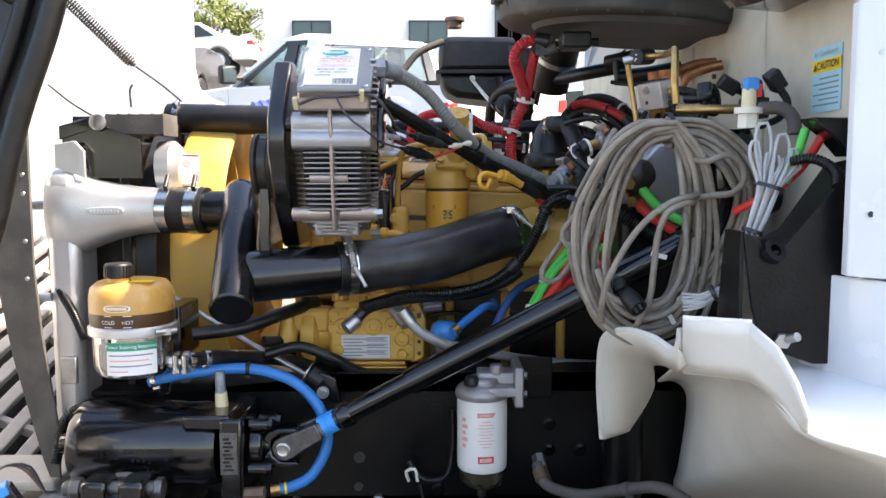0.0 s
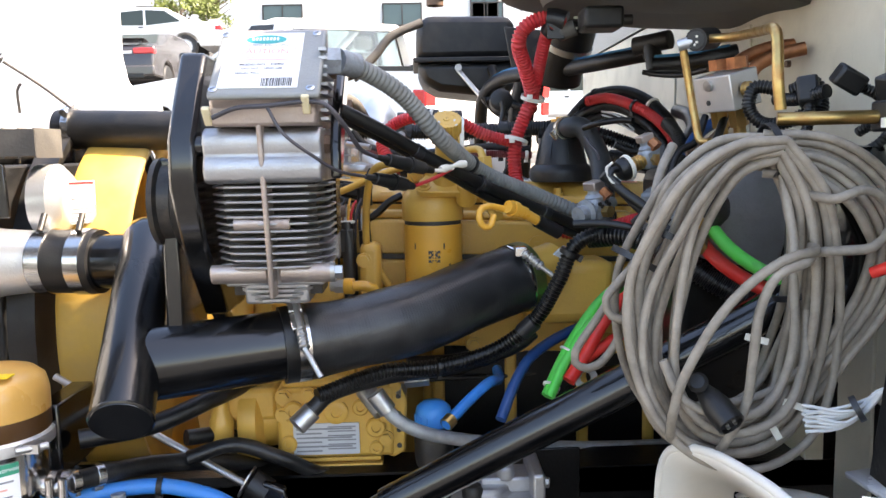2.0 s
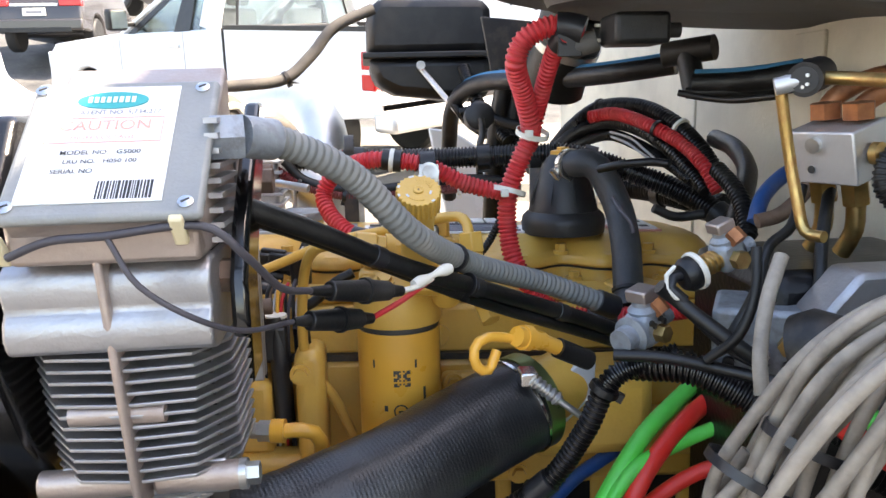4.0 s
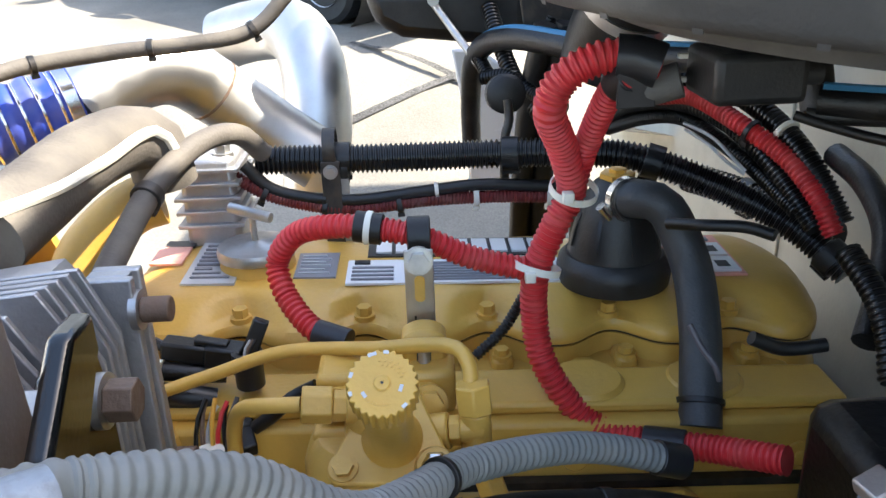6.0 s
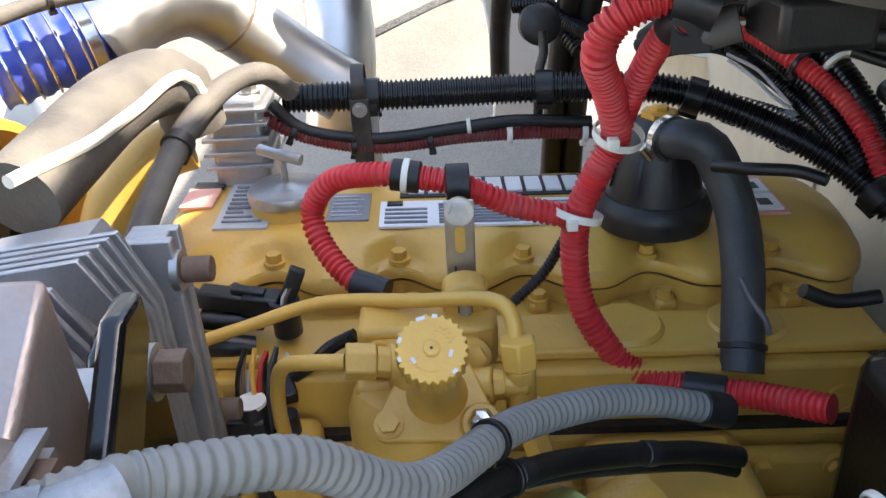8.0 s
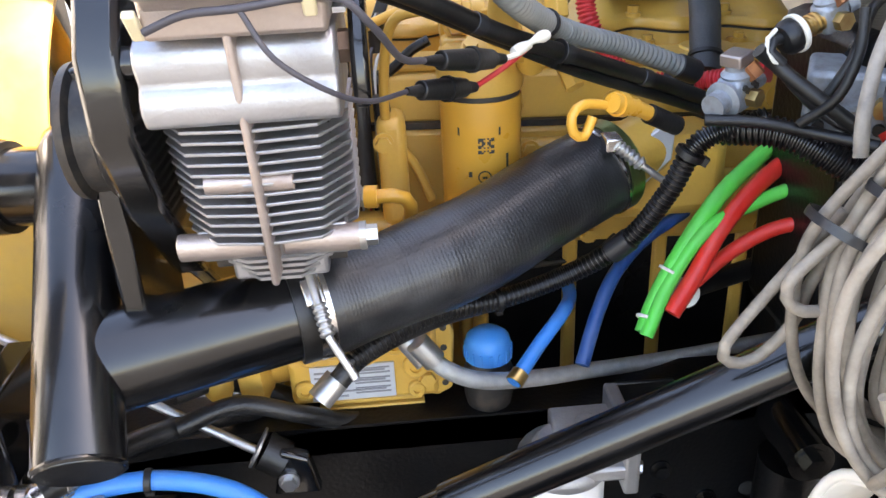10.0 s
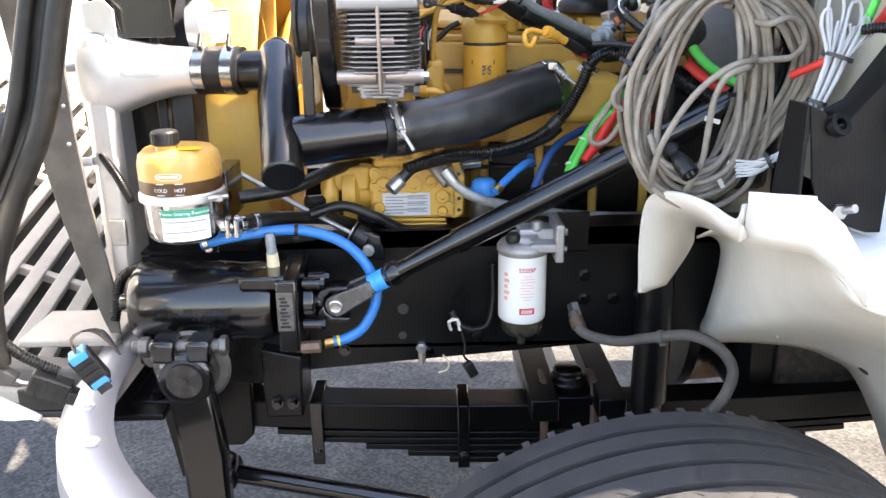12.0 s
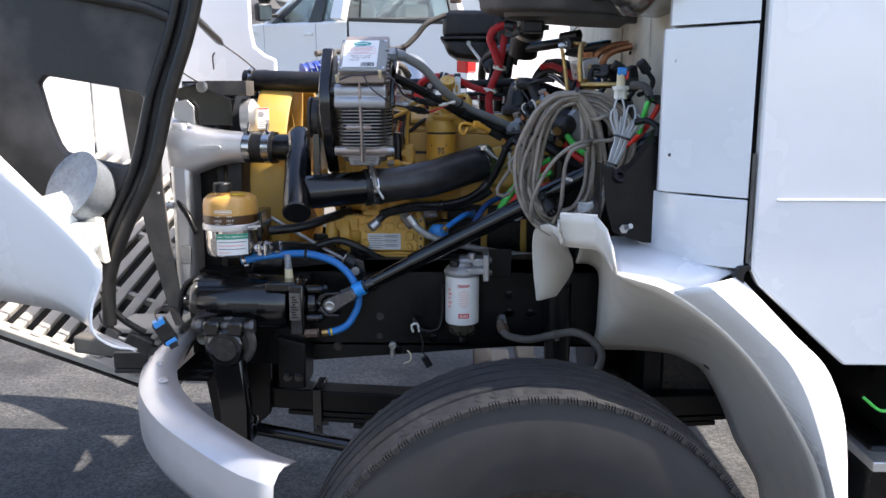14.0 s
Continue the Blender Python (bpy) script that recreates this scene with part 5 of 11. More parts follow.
part("side_housing", Shape().lathe([(0.058, 0), (0.055, 0.04), (0.05, 0.05)], 30, pose(-0.27, 1.80, 1.275, 0, 90, 0)), cat_yellow, ip)
part("left_block", Shape().box((-0.335, 1.74, 1.28), (-0.225, 1.80, 1.335)), cat_yellow, ip, bevel=0.008)
part("left_post", Shape().lathe([(0.016, 1.24), (0.02, 1.25), (0.02, 1.285), (0.014, 1.30), (0.014, 1.33)], 20, pose(-0.318, 1.735, 0)), cat_yellow, ip)
bolts(ip, [((x, 1.724, z), (0, -1, 0)) for x, z in ((-0.212, 1.325), (-0.17, 1.328), (-0.12, 1.325), (-0.055, 1.325), (-0.045, 1.25), (-0.045, 1.29), (-0.213, 1.295))], cat_yellow, 0.010, 0.008)
bolts(ip, [((x, 1.76, 1.352), (0, 0, 1)) for x in (-0.2, -0.15, -0.10, -0.06)], cat_yellow, 0.009, 0.008)
bolts(ip, [((-0.028, 1.745, 1.325), (1, -0.5, 0))], zinc, 0.013, 0.014, "plug_bolt")
part("data_plate", Shape().box((-0.197, 1.7215, 1.226), (-0.088, 1.7245, 1.279)), print_silver, ip, "silver data plate with unreadable print")
for j in range(6):
    part("text_line", Shape().box((-0.192, 1.7205, 1.231 + j * 0.0075), (-0.15 + 0.05 * (j % 2), 1.722, 1.2335 + j * 0.0075)), print_grey, ip)
    part("text_line", Shape().box((-0.14, 1.7205, 1.2345 + j * 0.0075), (-0.094, 1.722, 1.2365 + j * 0.0075)), print_grey, ip)
for x, z, r in ((-0.205, 1.245, 0.014), (-0.195, 1.30, 0.018), (-0.165, 1.305, 0.015), (-0.125, 1.298, 0.020), (-0.085, 1.305, 0.014), (-0.06, 1.27, 0.017), (-0.06, 1.235, 0.012)):
    part("boss", Shape().lathe([(r, 0), (r, 0.007), (r * 0.8, 0.010), (r * 0.45, 0.010), (r * 0.42, 0.006), (0.0, 0.006)], 22, pose(x, 1.726, z, 90), False), cat_yellow, ip)
for x, y, r, h in ((-0.205, 1.78, 0.020, 0.020), (-0.165, 1.80, 0.016, 0.026), (-0.115, 1.775, 0.022, 0.016), (-0.07, 1.80, 0.015, 0.022)):
    part("top_boss", Shape().lathe([(r, 1.350), (r * 0.92, 1.350 + h), (r * 0.6, 1.352 + h), (r * 0.55, 1.356 + h), (0.0, 1.356 + h)], 6 if r < 0.017 else 24, pose(x, y, 0), False), cat_yellow, ip)
part("flange_ear", Shape().prism([(-0.03, 1.215), (-0.012, 1.225), (-0.008, 1.31), (-0.022, 1.35), (-0.04, 1.352), (-0.04, 1.215)], 1.73, 1.80), cat_yellow, ip, bevel=0.004)
for z in (1.235, 1.262, 1.29, 1.32):
    part("ear_hole", Shape().lathe([(0.0045, 0), (0.0045, 0.001), (0.0, 0.001)], 12, pose(-0.022, 1.7295, z, 90), False), print_black, ip)
part("steel_union", Shape().hexagon((-0.012, 1.755, 1.338), (0.030, 1.755, 1.342), 0.013), zinc, ip, "zinc union", bevel=0.001)
part("ball_boss", Shape().lathe([(0.012, -0.03), (0.022, -0.02), (0.026, 0.0), (0.022, 0.02), (0.012, 0.03)], 20, pose(-0.318, 1.77, 1.285)), cat_yellow, ip, bevel=0.002)
for x in (-0.305, -0.285, -0.262):
    part("drive_flange", Shape().lathe([(0.070, -0.004), (0.073, 0.0), (0.070, 0.004)], 32, pose(x, 1.85, 1.25, 0, 90, 0)), cat_yellow, ip)
bc = thing("valve_with_blue_cap", "grey pump valve topped by a blue plastic cap", "valve", (0.036, 1.73, 1.25))
part("body", Shape().lathe([(0.030, 1.20), (0.033, 1.215), (0.033, 1.25), (0.026, 1.268)], 32, pose(0.036, 1.733, 0)), dark_steel, bc)
cs = Shape().lathe([(0.026, 1.268), (0.031, 1.270), (0.031, 1.288), (0.028, 1.300), (0.018, 1.308), (0.0, 1.310)], 32, pose(0.036, 1.733, 0), False)
part("cap", cs, blue_cap, bc, "bright blue plastic cap")
for k in range(16):
    part("cap_rib", Shape().box((0.0300, -0.0018, 1.271), (0.0322, 0.0018, 1.288), pose(0.036, 1.733, 0, 0, 0, k * 22.5)), blue_cap, bc)

# ---- generator ----
gen = thing("generator", "finned cast aluminium belt-driven generator with a labelled box", "generator", (-0.18, 1.53, 1.53))
PC = Vector((-0.168, 1.468, 1.838))
pl_m = Matrix.Translation(PC) @ pose(0, 0, 0, 40.5, 0, 0)          # the lid's own plane, x across and y up the slope
part("lid", Shape().box((-0.067, -0.071, -0.006), (0.070, 0.071, 0.003), pl_m), lid_grey, gen, "grey sloping box lid", bevel=0.004)
s = Shape().box((-0.066, -0.066, -0.045), (0.064, 0.066, -0.005), pl_m)
s.prism([(1.435, 1.758), (1.429, 1.790), (1.60, 1.90), (1.61, 1.758)], -0.236, -0.105, "x")
part("box_body", s, copper_alu, gen, bevel=0.004)
part("label", Shape().box((-0.056, -0.058, 0.0032), (0.042, 0.062, 0.0042), pl_m), white_label, gen, "white data label with a teal oval")
oval_m = pl_m @ Matrix.Translation((-0.006, 0.046, 0.0046))
part("maker_oval", Shape().prism([(0.026 * math.cos(i * math.pi / 16), 0.0095 * math.sin(i * math.pi / 16)) for i in range(32)], 0, 0.0004, "z", oval_m), print_teal, gen, "teal maker oval")
for j in range(8):
    part("maker_bar", Shape().box((-0.018 + j * 0.0045, -0.0028, 0.0005), (-0.0152 + j * 0.0045, 0.0035, 0.0009), oval_m), white_label, gen)
for txt, size, x, y, mat in (("U.S. PATENT NO. 5,734,217", 0.0062, -0.006, 0.032, print_grey), ("CAUTION", 0.0145, -0.007, 0.0175, print_pink), ("HIGH VOLTAGE", 0.0064, -0.007, 0.005, print_pink),
                             ("MODEL NO.   G5000", 0.0062, -0.006, -0.0105, print_black), ("LRU NO.   H050 100", 0.0058, -0.005, -0.0195, print_black), ("SERIAL NO.", 0.0060, -0.022, -0.029, print_black)):
    writing(txt, size, pl_m @ Matrix.Translation((x, y, 0.0053)), mat, gen, bold=0.00008)
for x0, y0, x1, y1 in ((-0.048, 0.0265, 0.034, 0.0273), (-0.048, 0.0005, 0.034, 0.0013), (-0.048, 0.0005, -0.0472, 0.0273), (0.0332, 0.0005, 0.034, 0.0273)):
    part("frame_line", Shape().box((x0, y0, 0.0043), (x1, y1, 0.0047), pl_m), print_pink, gen)
random.seed(11)
x = -0.003
while x < 0.034:
    w = random.choice((0.0007, 0.0011, 0.0017))
    part("barcode_bar", Shape().box((x, -0.0555, 0.0043), (x + w, -0.0385, 0.0047), pl_m), print_black, gen)
    x += w + random.choice((0.0008, 0.0012))
for sx, sy in ((-0.060, -0.060), (0.058, -0.060), (-0.060, 0.060), (0.058, 0.060)):
    part("lid_screw", Shape().lathe([(0.0055, 0.002), (0.0055, 0.0045), (0.003, 0.0055), (0.0, 0.0056)], 16, pl_m @ Matrix.Translation((sx, sy, 0)), False), steel, gen)
    part("screw_cross", Shape().box((-0.003, -0.0006, 0.0055), (0.003, 0.0006, 0.0060), pl_m @ Matrix.Translation((sx, sy, 0)) @ pose(0, 0, 0, 0, 0, 30)), print_black, gen)
for p in ((0.052, -0.073, -0.010), (-0.071, -0.073, -0.026)):
    part("tie_mount", Shape().box((-0.005, -0.002, -0.015), (0.005, 0.005, 0.012), pl_m @ Matrix.Translation(p)), cream_plastic, gen, "yellowed plastic tie mount", bevel=0.002)
# smooth shoulders of the casting
shoulder = [(1.60, 1.757), (1.462, 1.757), (1.449, 1.750), (1.443, 1.738), (1.445, 1.722), (1.438, 1.714), (1.434, 1.702), (1.437, 1.690), (1.45, 1.686), (1.60, 1.686)]
part("shoulder", Shape().prism(shoulder, -0.252, -0.103, "x"), cast_alu, gen, "bright cast shoulder", bevel=0.003)
# the core's dark colour deepens the shade between the aluminium fins
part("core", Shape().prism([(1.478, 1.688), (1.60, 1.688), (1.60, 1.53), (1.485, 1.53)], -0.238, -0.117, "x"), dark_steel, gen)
for j in range(12):
    z = 1.683 - j * 0.0098
    k = max(0, j - 3) * 0.0011
    fin = [(-0.255, 1.60), (-0.255 + k * 0.2, 1.488), (-0.232 + k, 1.449), (-0.186, 1.443), (-0.170, 1.443), (-0.124 - k, 1.449), (-0.101 - k * 0.2, 1.488), (-0.101, 1.60)]
    part("fin", Shape().prism(fin, z - 0.0032, z, "z"), cast_alu, gen, bevel=0.0008)
part("rib", Shape().box((-0.1815, 1.434, 1.532), (-0.1745, 1.50, 1.768)), copper_alu, gen, "central casting rib", bevel=0.003)
part("rib_pad", Shape().rod((-0.222, 1.452, 1.632), (-0.158, 1.452, 1.632), 0.0085), copper_alu, gen)
part("rib_pad", Shape().rod((-0.158, 1.450, 1.632), (-0.150, 1.450, 1.632), 0.0075), copper_alu, gen)
for xa, xb in ((-0.262, -0.186), (-0.170, -0.098)):
    part("bolt_boss", Shape().rod((xa, 1.468, 1.563), (xb, 1.468, 1.563), 0.0135), copper_alu, gen, bevel=0.002)
part("boss_web", Shape().box((-0.245, 1.468, 1.545), (-0.112, 1.58, 1.578)), cast_alu, gen, bevel=0.003)
for j in range(4):
    k = j * 0.006
    part("lower_fin", Shape().prism([(-0.24 + k, 1.59), (-0.232 + k, 1.480), (-0.205 + k * 0.5, 1.462), (-0.150 - k * 0.5, 1.462), (-0.124 - k, 1.480), (-0.116 - k, 1.59)], 1.5235 + (3 - j) * 0.0068, 1.5270 + (3 - j) * 0.0068, "z"), cast_alu, gen)
part("lower_core", Shape().box((-0.222, 1.475, 1.518), (-0.134, 1.59, 1.55)), cast_alu, gen, bevel=0.004)
bolts(gen, [((-0.098, 1.468, 1.563), (1, 0, 0))], zinc, 0.0105, 0.010)
for j in range(9):
    part("side_fin", Shape().box((-0.104, 1.47, 1.765 + j * 0.011), (-0.094, 1.545, 1.769 + j * 0.011)), cast_alu, gen)
part("cable_gland", Shape().hexagon((-0.104, 1.495, 1.842), (-0.080, 1.50, 1.842), 0.019).rod((-0.082, 1.50, 1.842), (-0.06, 1.52, 1.838), 0.0165), valve_grey, gen, "dull metal conduit gland")
# the front casting leans back below its shoulder
for ob in [c for c in bpy.data.objects if c.parent == gen]:
    for v in ob.data.vertices:
        if v.co.z < 1.757 and v.co.y < 1.60:
            v.co.y += 0.20 * (1.757 - v.co.z) * min(1.0, (1.60 - v.co.y) / 0.06)
# the rear half of the casting carries upright hoop fins
part("rear_core", Shape().prism([(-0.24, 1.54), (-0.24, 1.825), (-0.15, 1.825), (-0.118, 1.78), (-0.118, 1.54)], 1.605, 1.80, "y"), cast_alu, gen)
for j in range(11):
    y = 1.632 + j * 0.0122
    d = 0.004 * max(0, 3 - j)
    top = 1.846 - 0.0012 * j - d
    fin = [(-0.252, 1.56), (-0.252, top), (-0.142 + 0.002 * j - d, top), (-0.101, 1.782 - 0.004 * (j % 2)), (-0.101, 1.60), (-0.112, 1.56)]
    part("hoop_fin", Shape().prism(fin, y, y + 0.0048, "y"), cast_alu, gen, bevel=0.001)
for x0, x1, y0, y1 in ((-0.128, -0.092, 1.768, 1.777), (-0.128, -0.097, 1.777, 1.789), (-0.128, -0.092, 1.789, 1.798)):
    part("rear_rib", Shape().box((x0, y0, 1.545), (x1, y1, 1.818)), cast_alu, gen, bevel=0.0015)
for j in range(5):
    y = 1.802 + j * 0.0065
    part("hoop_fin", Shape().prism([(-0.245, 1.56), (-0.245, 1.80 - 0.018 * j), (-0.13, 1.80 - 0.018 * j), (-0.104, 1.765 - 0.020 * j), (-0.104, 1.58), (-0.12, 1.56)], y, y + 0.0038, "y"), cast_alu, gen, bevel=0.001)
part("rear_boss", Shape().box((-0.150, 1.800, 1.595), (-0.110, 1.846, 1.648)), cast_alu, gen, bevel=0.004)
for q in ((-0.096, 1.776, 1.790), (-0.112, 1.822, 1.622)):
    part("washer", Shape().rod(q, (q[0] + 0.006, q[1], q[2]), 0.0155), zinc, gen)
    part("end_bolt", Shape().rod((q[0] + 0.006, q[1], q[2]), (q[0] + 0.028, q[1], q[2]), 0.0100), rust_steel, gen, "rusty bolt head", bevel=0.0015)
part("rear_arm", Shape().prism([(1.60, 1.60), (1.668, 1.60), (1.672, 1.79), (1.665, 1.822), (1.645, 1.832), (1.62, 1.826), (1.60, 1.80)], -0.099, -0.079, "x"), black_paint, gen, bevel=0.005)
part("arm_washer", Shape().rod((-0.079, 1.650, 1.792), (-0.073, 1.650, 1.792), 0.0175), zinc, gen)
part("arm_bolt", Shape().hexagon((-0.073, 1.650, 1.792), (-0.055, 1.650, 1.792), 0.0135), rust_steel, gen, "rusty bolt head", bevel=0.001)
part("shoulder_block", Shape().box((-0.225, 1.598, 1.70), (-0.103, 1.634, 1.826)), cast_alu, gen, bevel=0.004)
# dark mounting brackets and drive pulley
part("drive_bracket", Shape().prism([(1.60, 1.49), (1.72, 1.49), (1.72, 1.62), (1.62, 1.83), (1.59, 1.862), (1.545, 1.862), (1.50, 1.80), (1.462, 1.745), (1.458, 1.68), (1.50, 1.60)], -0.300, -0.264, "x"), black_paint, gen, "black steel drive-end bracket", bevel=0.006)
part("rear_bar", Shape().prism([(1.470, 1.690), (1.492, 1.690), (1.640, 1.845), (1.640, 1.868), (1.610, 1.868), (1.500, 1.775), (1.470, 1.735)], -0.094, -0.080, "x"), black_paint, gen, "black support bar beside the fins", bevel=0.004)
part("bracket_spacer", Shape().rod((-0.268, 1.478, 1.735), (-0.248, 1.478, 1.735), 0.013), black_paint, gen)
part("rear_bracket", Shape().prism([(1.475, 1.69), (1.53, 1.69), (1.56, 1.85), (1.535, 1.858), (1.505, 1.85), (1.478, 1.74)], -0.103, -0.083, "x"), black_paint, gen, "black rear bracket", bevel=0.004)
bolts(gen, [((-0.107, 1.496, 1.735), (1, 0, 0)), ((-0.107, 1.53, 1.835), (1, 0, 0))], rust_steel, 0.014, 0.016)
for ob in [c for c in bpy.data.objects if c.parent == gen]:
    kind = ob.name.split(".")[0]
    for v in ob.data.vertices:
        if kind in ("rear_core", "rear_rib", "rear_boss", "washer", "end_bolt", "hoop_fin") and v.co.x > -0.2:
            v.co.x -= 0.026
            v.co.y += 0.026 if v.co.y > 1.70 else 0.0
        elif kind in ("rear_arm", "arm_washer", "arm_bolt", "rear_bracket"):
            v.co.x -= 0.024
            v.co.y += 0.022 if kind != "rear_bracket" else 0.0
part("belt_guard", Shape().prism([(1.53, 1.46), (1.66, 1.40), (1.68, 1.72), (1.54, 1.72)], -0.335, -0.312, "x"), black_paint, gen, bevel=0.004)
part("pulley", Shape().lathe([(0.04, 0), (0.06, 0.002), (0.062, 0.01), (0.055, 0.014), (0.055, 0.030), (0.062, 0.034), (0.06, 0.042), (0.03, 0.043)], 40, pose(-0.345, 1.56, 1.66, 0, 90, 0)), dark_steel, gen)
part("support_leg", Shape().prism([(1.60, 1.50), (1.63, 1.50), (1.86, 1.36), (1.86, 1.31), (1.82, 1.31)], -0.295, -0.272, "x"), black_paint, gen, bevel=0.005)

# ---- fan, radiator and charge air cooler ----
fan = thing("cooling_fan", "yellow plastic engine cooling fan", "fan", (-0.54, 2.13, 1.42))
part("ring", Shape().lathe([(0.362, -0.055), (0.374, -0.058), (0.378, -0.05), (0.378, 0.05), (0.374, 0.058), (0.362, 0.055), (0.362, -0.055)], 72, pose(-0.53, 2.13, 1.42, 0, 90, 0), False), fan_yellow, fan, "broad yellow outer ring")
part("hub", Shape().lathe([(0.05, -0.06), (0.11, -0.05), (0.12, 0), (0.11, 0.05), (0.05, 0.06)], 36, pose(-0.53, 2.13, 1.42, 0, 90, 0)), dark_steel, fan)
for k in range(9):
    mm = pose(-0.53, 2.13, 1.42, 0, 90, 0) @ pose(0, 0, 0, 0, 0, 40 * k)
    rr = []
    for i in range(8):
        r = 0.11 + 0.253 * i / 7
        w = 0.05 + 0.03 * i / 7
        tw = radians(50 - 18 * i / 7)
        rr.append([(r, -w * math.cos(tw) + 0.02 * (i / 7) ** 2, -w * math.sin(tw)), (r, 0.012, 0.0), (r, w * math.cos(tw) + 0.02 * (i / 7) ** 2, w * math.sin(tw))])
    rr = [[tuple(mm @ Vector(p)) for p in q] for q in rr]
    ob = part("blade", Shape().grid(rr), fan_yellow, fan)
    sol = ob.modifiers.new("thick", "SOLIDIFY")
    sol.thickness = 0.004

rad = thing("radiator", "black radiator pack with plastic shroud", "radiator", (-0.74, 2.13, 1.1))
part("core", Shape().box((-0.80, 1.80, 1.02), (-0.70, 2.55, 1.72)), chassis_black, rad, bevel=0.004)
part("shroud", Shape().prism([(1.765, 1.06), (1.765, 1.66), (1.80, 1.715), (2.46, 1.715), (2.50, 1.66), (2.50, 1.06)], -0.70, -0.675, "x"), black_plastic, rad, bevel=0.006)
part("shroud_ring", Shape().lathe([(0.385, 0), (0.40, 0.0), (0.40, 0.045), (0.385, 0.045), (0.385, 0.0)], 72, pose(-0.655, 2.13, 1.42, 0, 90, 0), False), black_plastic, rad)
part("top_tank", Shape().box((-0.81, 1.78, 1.715), (-0.69, 2.55, 1.765)), black_plastic, rad, bevel=0.012)
for i in range(9):
    part("tank_rib", Shape().box((-0.815, 1.80 + i * 0.08, 1.71), (-0.685, 1.808 + i * 0.08, 1.772)), black_plastic, rad, bevel=0.002)
part("side_bracket", Shape().prism([(-0.795, 1.735), (-0.70, 1.745), (-0.625, 1.715), (-0.622, 1.632), (-0.735, 1.632), (-0.745, 1.70), (-0.795, 1.705)], 1.700, 1.708), black_paint, rad, "black folded side bracket", bevel=0.002)
part("bracket_arm", Shape().prism([(-0.80, 1.745), (-0.71, 1.768), (-0.70, 1.745), (-0.80, 1.715)], 1.698, 1.706), black_paint, rad, bevel=0.002)
part("stay_eye", Shape().lathe([(0.016, 0), (0.018, 0.004), (0.018, 0.010), (0.008, 0.014), (0.0, 0.014)], 24, pose(-0.712, 1.698, 1.752, 90), False), zinc, rad, "zinc stay eye")
part("grid_frame", Shape().box((-0.70, 1.72, 1.752), (-0.575, 1.80, 1.756)), black_plastic, rad)
for i in range(6):
    part("grid_bar", Shape().box((-0.70 + i * 0.0245, 1.705, 1.725), (-0.697 + i * 0.0245, 1.80, 1.772)), grey_plastic, rad)
for j in range(4):
    part("grid_bar", Shape().box((-0.70, 1.703 + j * 0.03, 1.728), (-0.575, 1.706 + j * 0.03, 1.770)), grey_plastic, rad)
part("round_housing", Shape().lathe([(0.060, 0), (0.060, 0.03), (0.045, 0.045), (0.030, 0.048), (0.0, 0.048)], 40, pose(-0.605, 1.78, 1.655, 0, 90, 0), False), tank_alu, rad, "round grey metal housing")
wl = pose(-0.552, 1.786, 1.650, 0, 0, 57)
part("warning_label", Shape().box((-0.036, -0.001, -0.036), (0.036, 0.001, 0.036), wl), white_label, rad, "white fan warning label")
part("label_bar", Shape().box((-0.034, -0.0022, 0.031), (0.034, -0.001, 0.0345), wl), print_red, rad)
part("label_panel", Shape().box((-0.035, -0.0022, -0.035), (0.035, -0.001, -0.004), wl), print_grey, rad)
part("label_sign", Shape().prism([(0.013 * math.cos(q * 0.5236), 0.014 + 0.010 * math.sin(q * 0.5236)) for q in range(12)], -0.0022, -0.001, "y", wl), print_grey, rad)
for q in range(4):
    part("label_line", Shape().box((-0.030, -0.003, -0.030 + q * 0.007), (0.026 - 0.01 * (q % 2), -0.002, -0.0275 + q * 0.007), wl), white_label, rad)
part("side_plate", Shape().prism([(-0.96, 1.80), (-0.835, 1.735), (-0.835, 1.45), (-0.825, 1.30), (-0.80, 1.10), (-0.80, 0.92), (-0.835, 1.02), (-0.89, 1.25), (-0.93, 1.5)], 1.632, 1.640), grey_plastic, rad, "grey side baffle plate", bevel=0.002)
for z in (1.64, 1.60, 1.50, 1.42):
    part("rivet", Shape().lathe([(0.005, 0), (0.004, 0.002), (0.0, 0.003)], 12, pose(-0.85, 1.632, z, 90), False), zinc, rad)

cac = thing("charge_air_cooler_tank", "cast aluminium charge air cooler tank with outlet horn", "charge air cooler", (-0.8, 1.72, 1.3))
rows = []
for i, (x, h0, h1, d) in enumerate(((-0.835, 1.50, 1.632, 0.030), (-0.825, 1.475, 1.648, 0.050), (-0.80, 1.462, 1.652, 0.060), (-0.76, 1.468, 1.640, 0.062), (-0.72, 1.484, 1.628, 0.060), (-0.68, 1.498, 1.620, 0.057), (-0.64, 1.508, 1.614, 0.053), (-0.60, 1.512, 1.611, 0.049), (-0.575, 1.513, 1.610, 0.0485))):
    zc, hh = (h0 + h1) / 2, (h1 - h0) / 2
    rows.append([(x, 1.715 + d * math.copysign(abs(math.cos(a)) ** 0.85, math.cos(a)), zc + hh * math.copysign(abs(math.sin(a)) ** 0.85, math.sin(a))) for a in [k * math.pi / 20 for k in range(40)]])
sh = Shape().grid(rows, True)
sh.f.append(tuple(range(40)))
part("horn", sh, tank_alu, cac, "silver outlet horn")
part("side_tank", Shape().prism([(1.665, 1.05), (1.665, 1.64), (1.69, 1.655), (1.76, 1.655), (1.78, 1.64), (1.78, 1.05)], -0.825, -0.755, "x"), tank_alu, cac, bevel=0.02)
part("mount_peg", Shape().rod((-0.83, 1.69, 1.575), (-0.885, 1.685, 1.572), 0.010), tank_alu, cac)
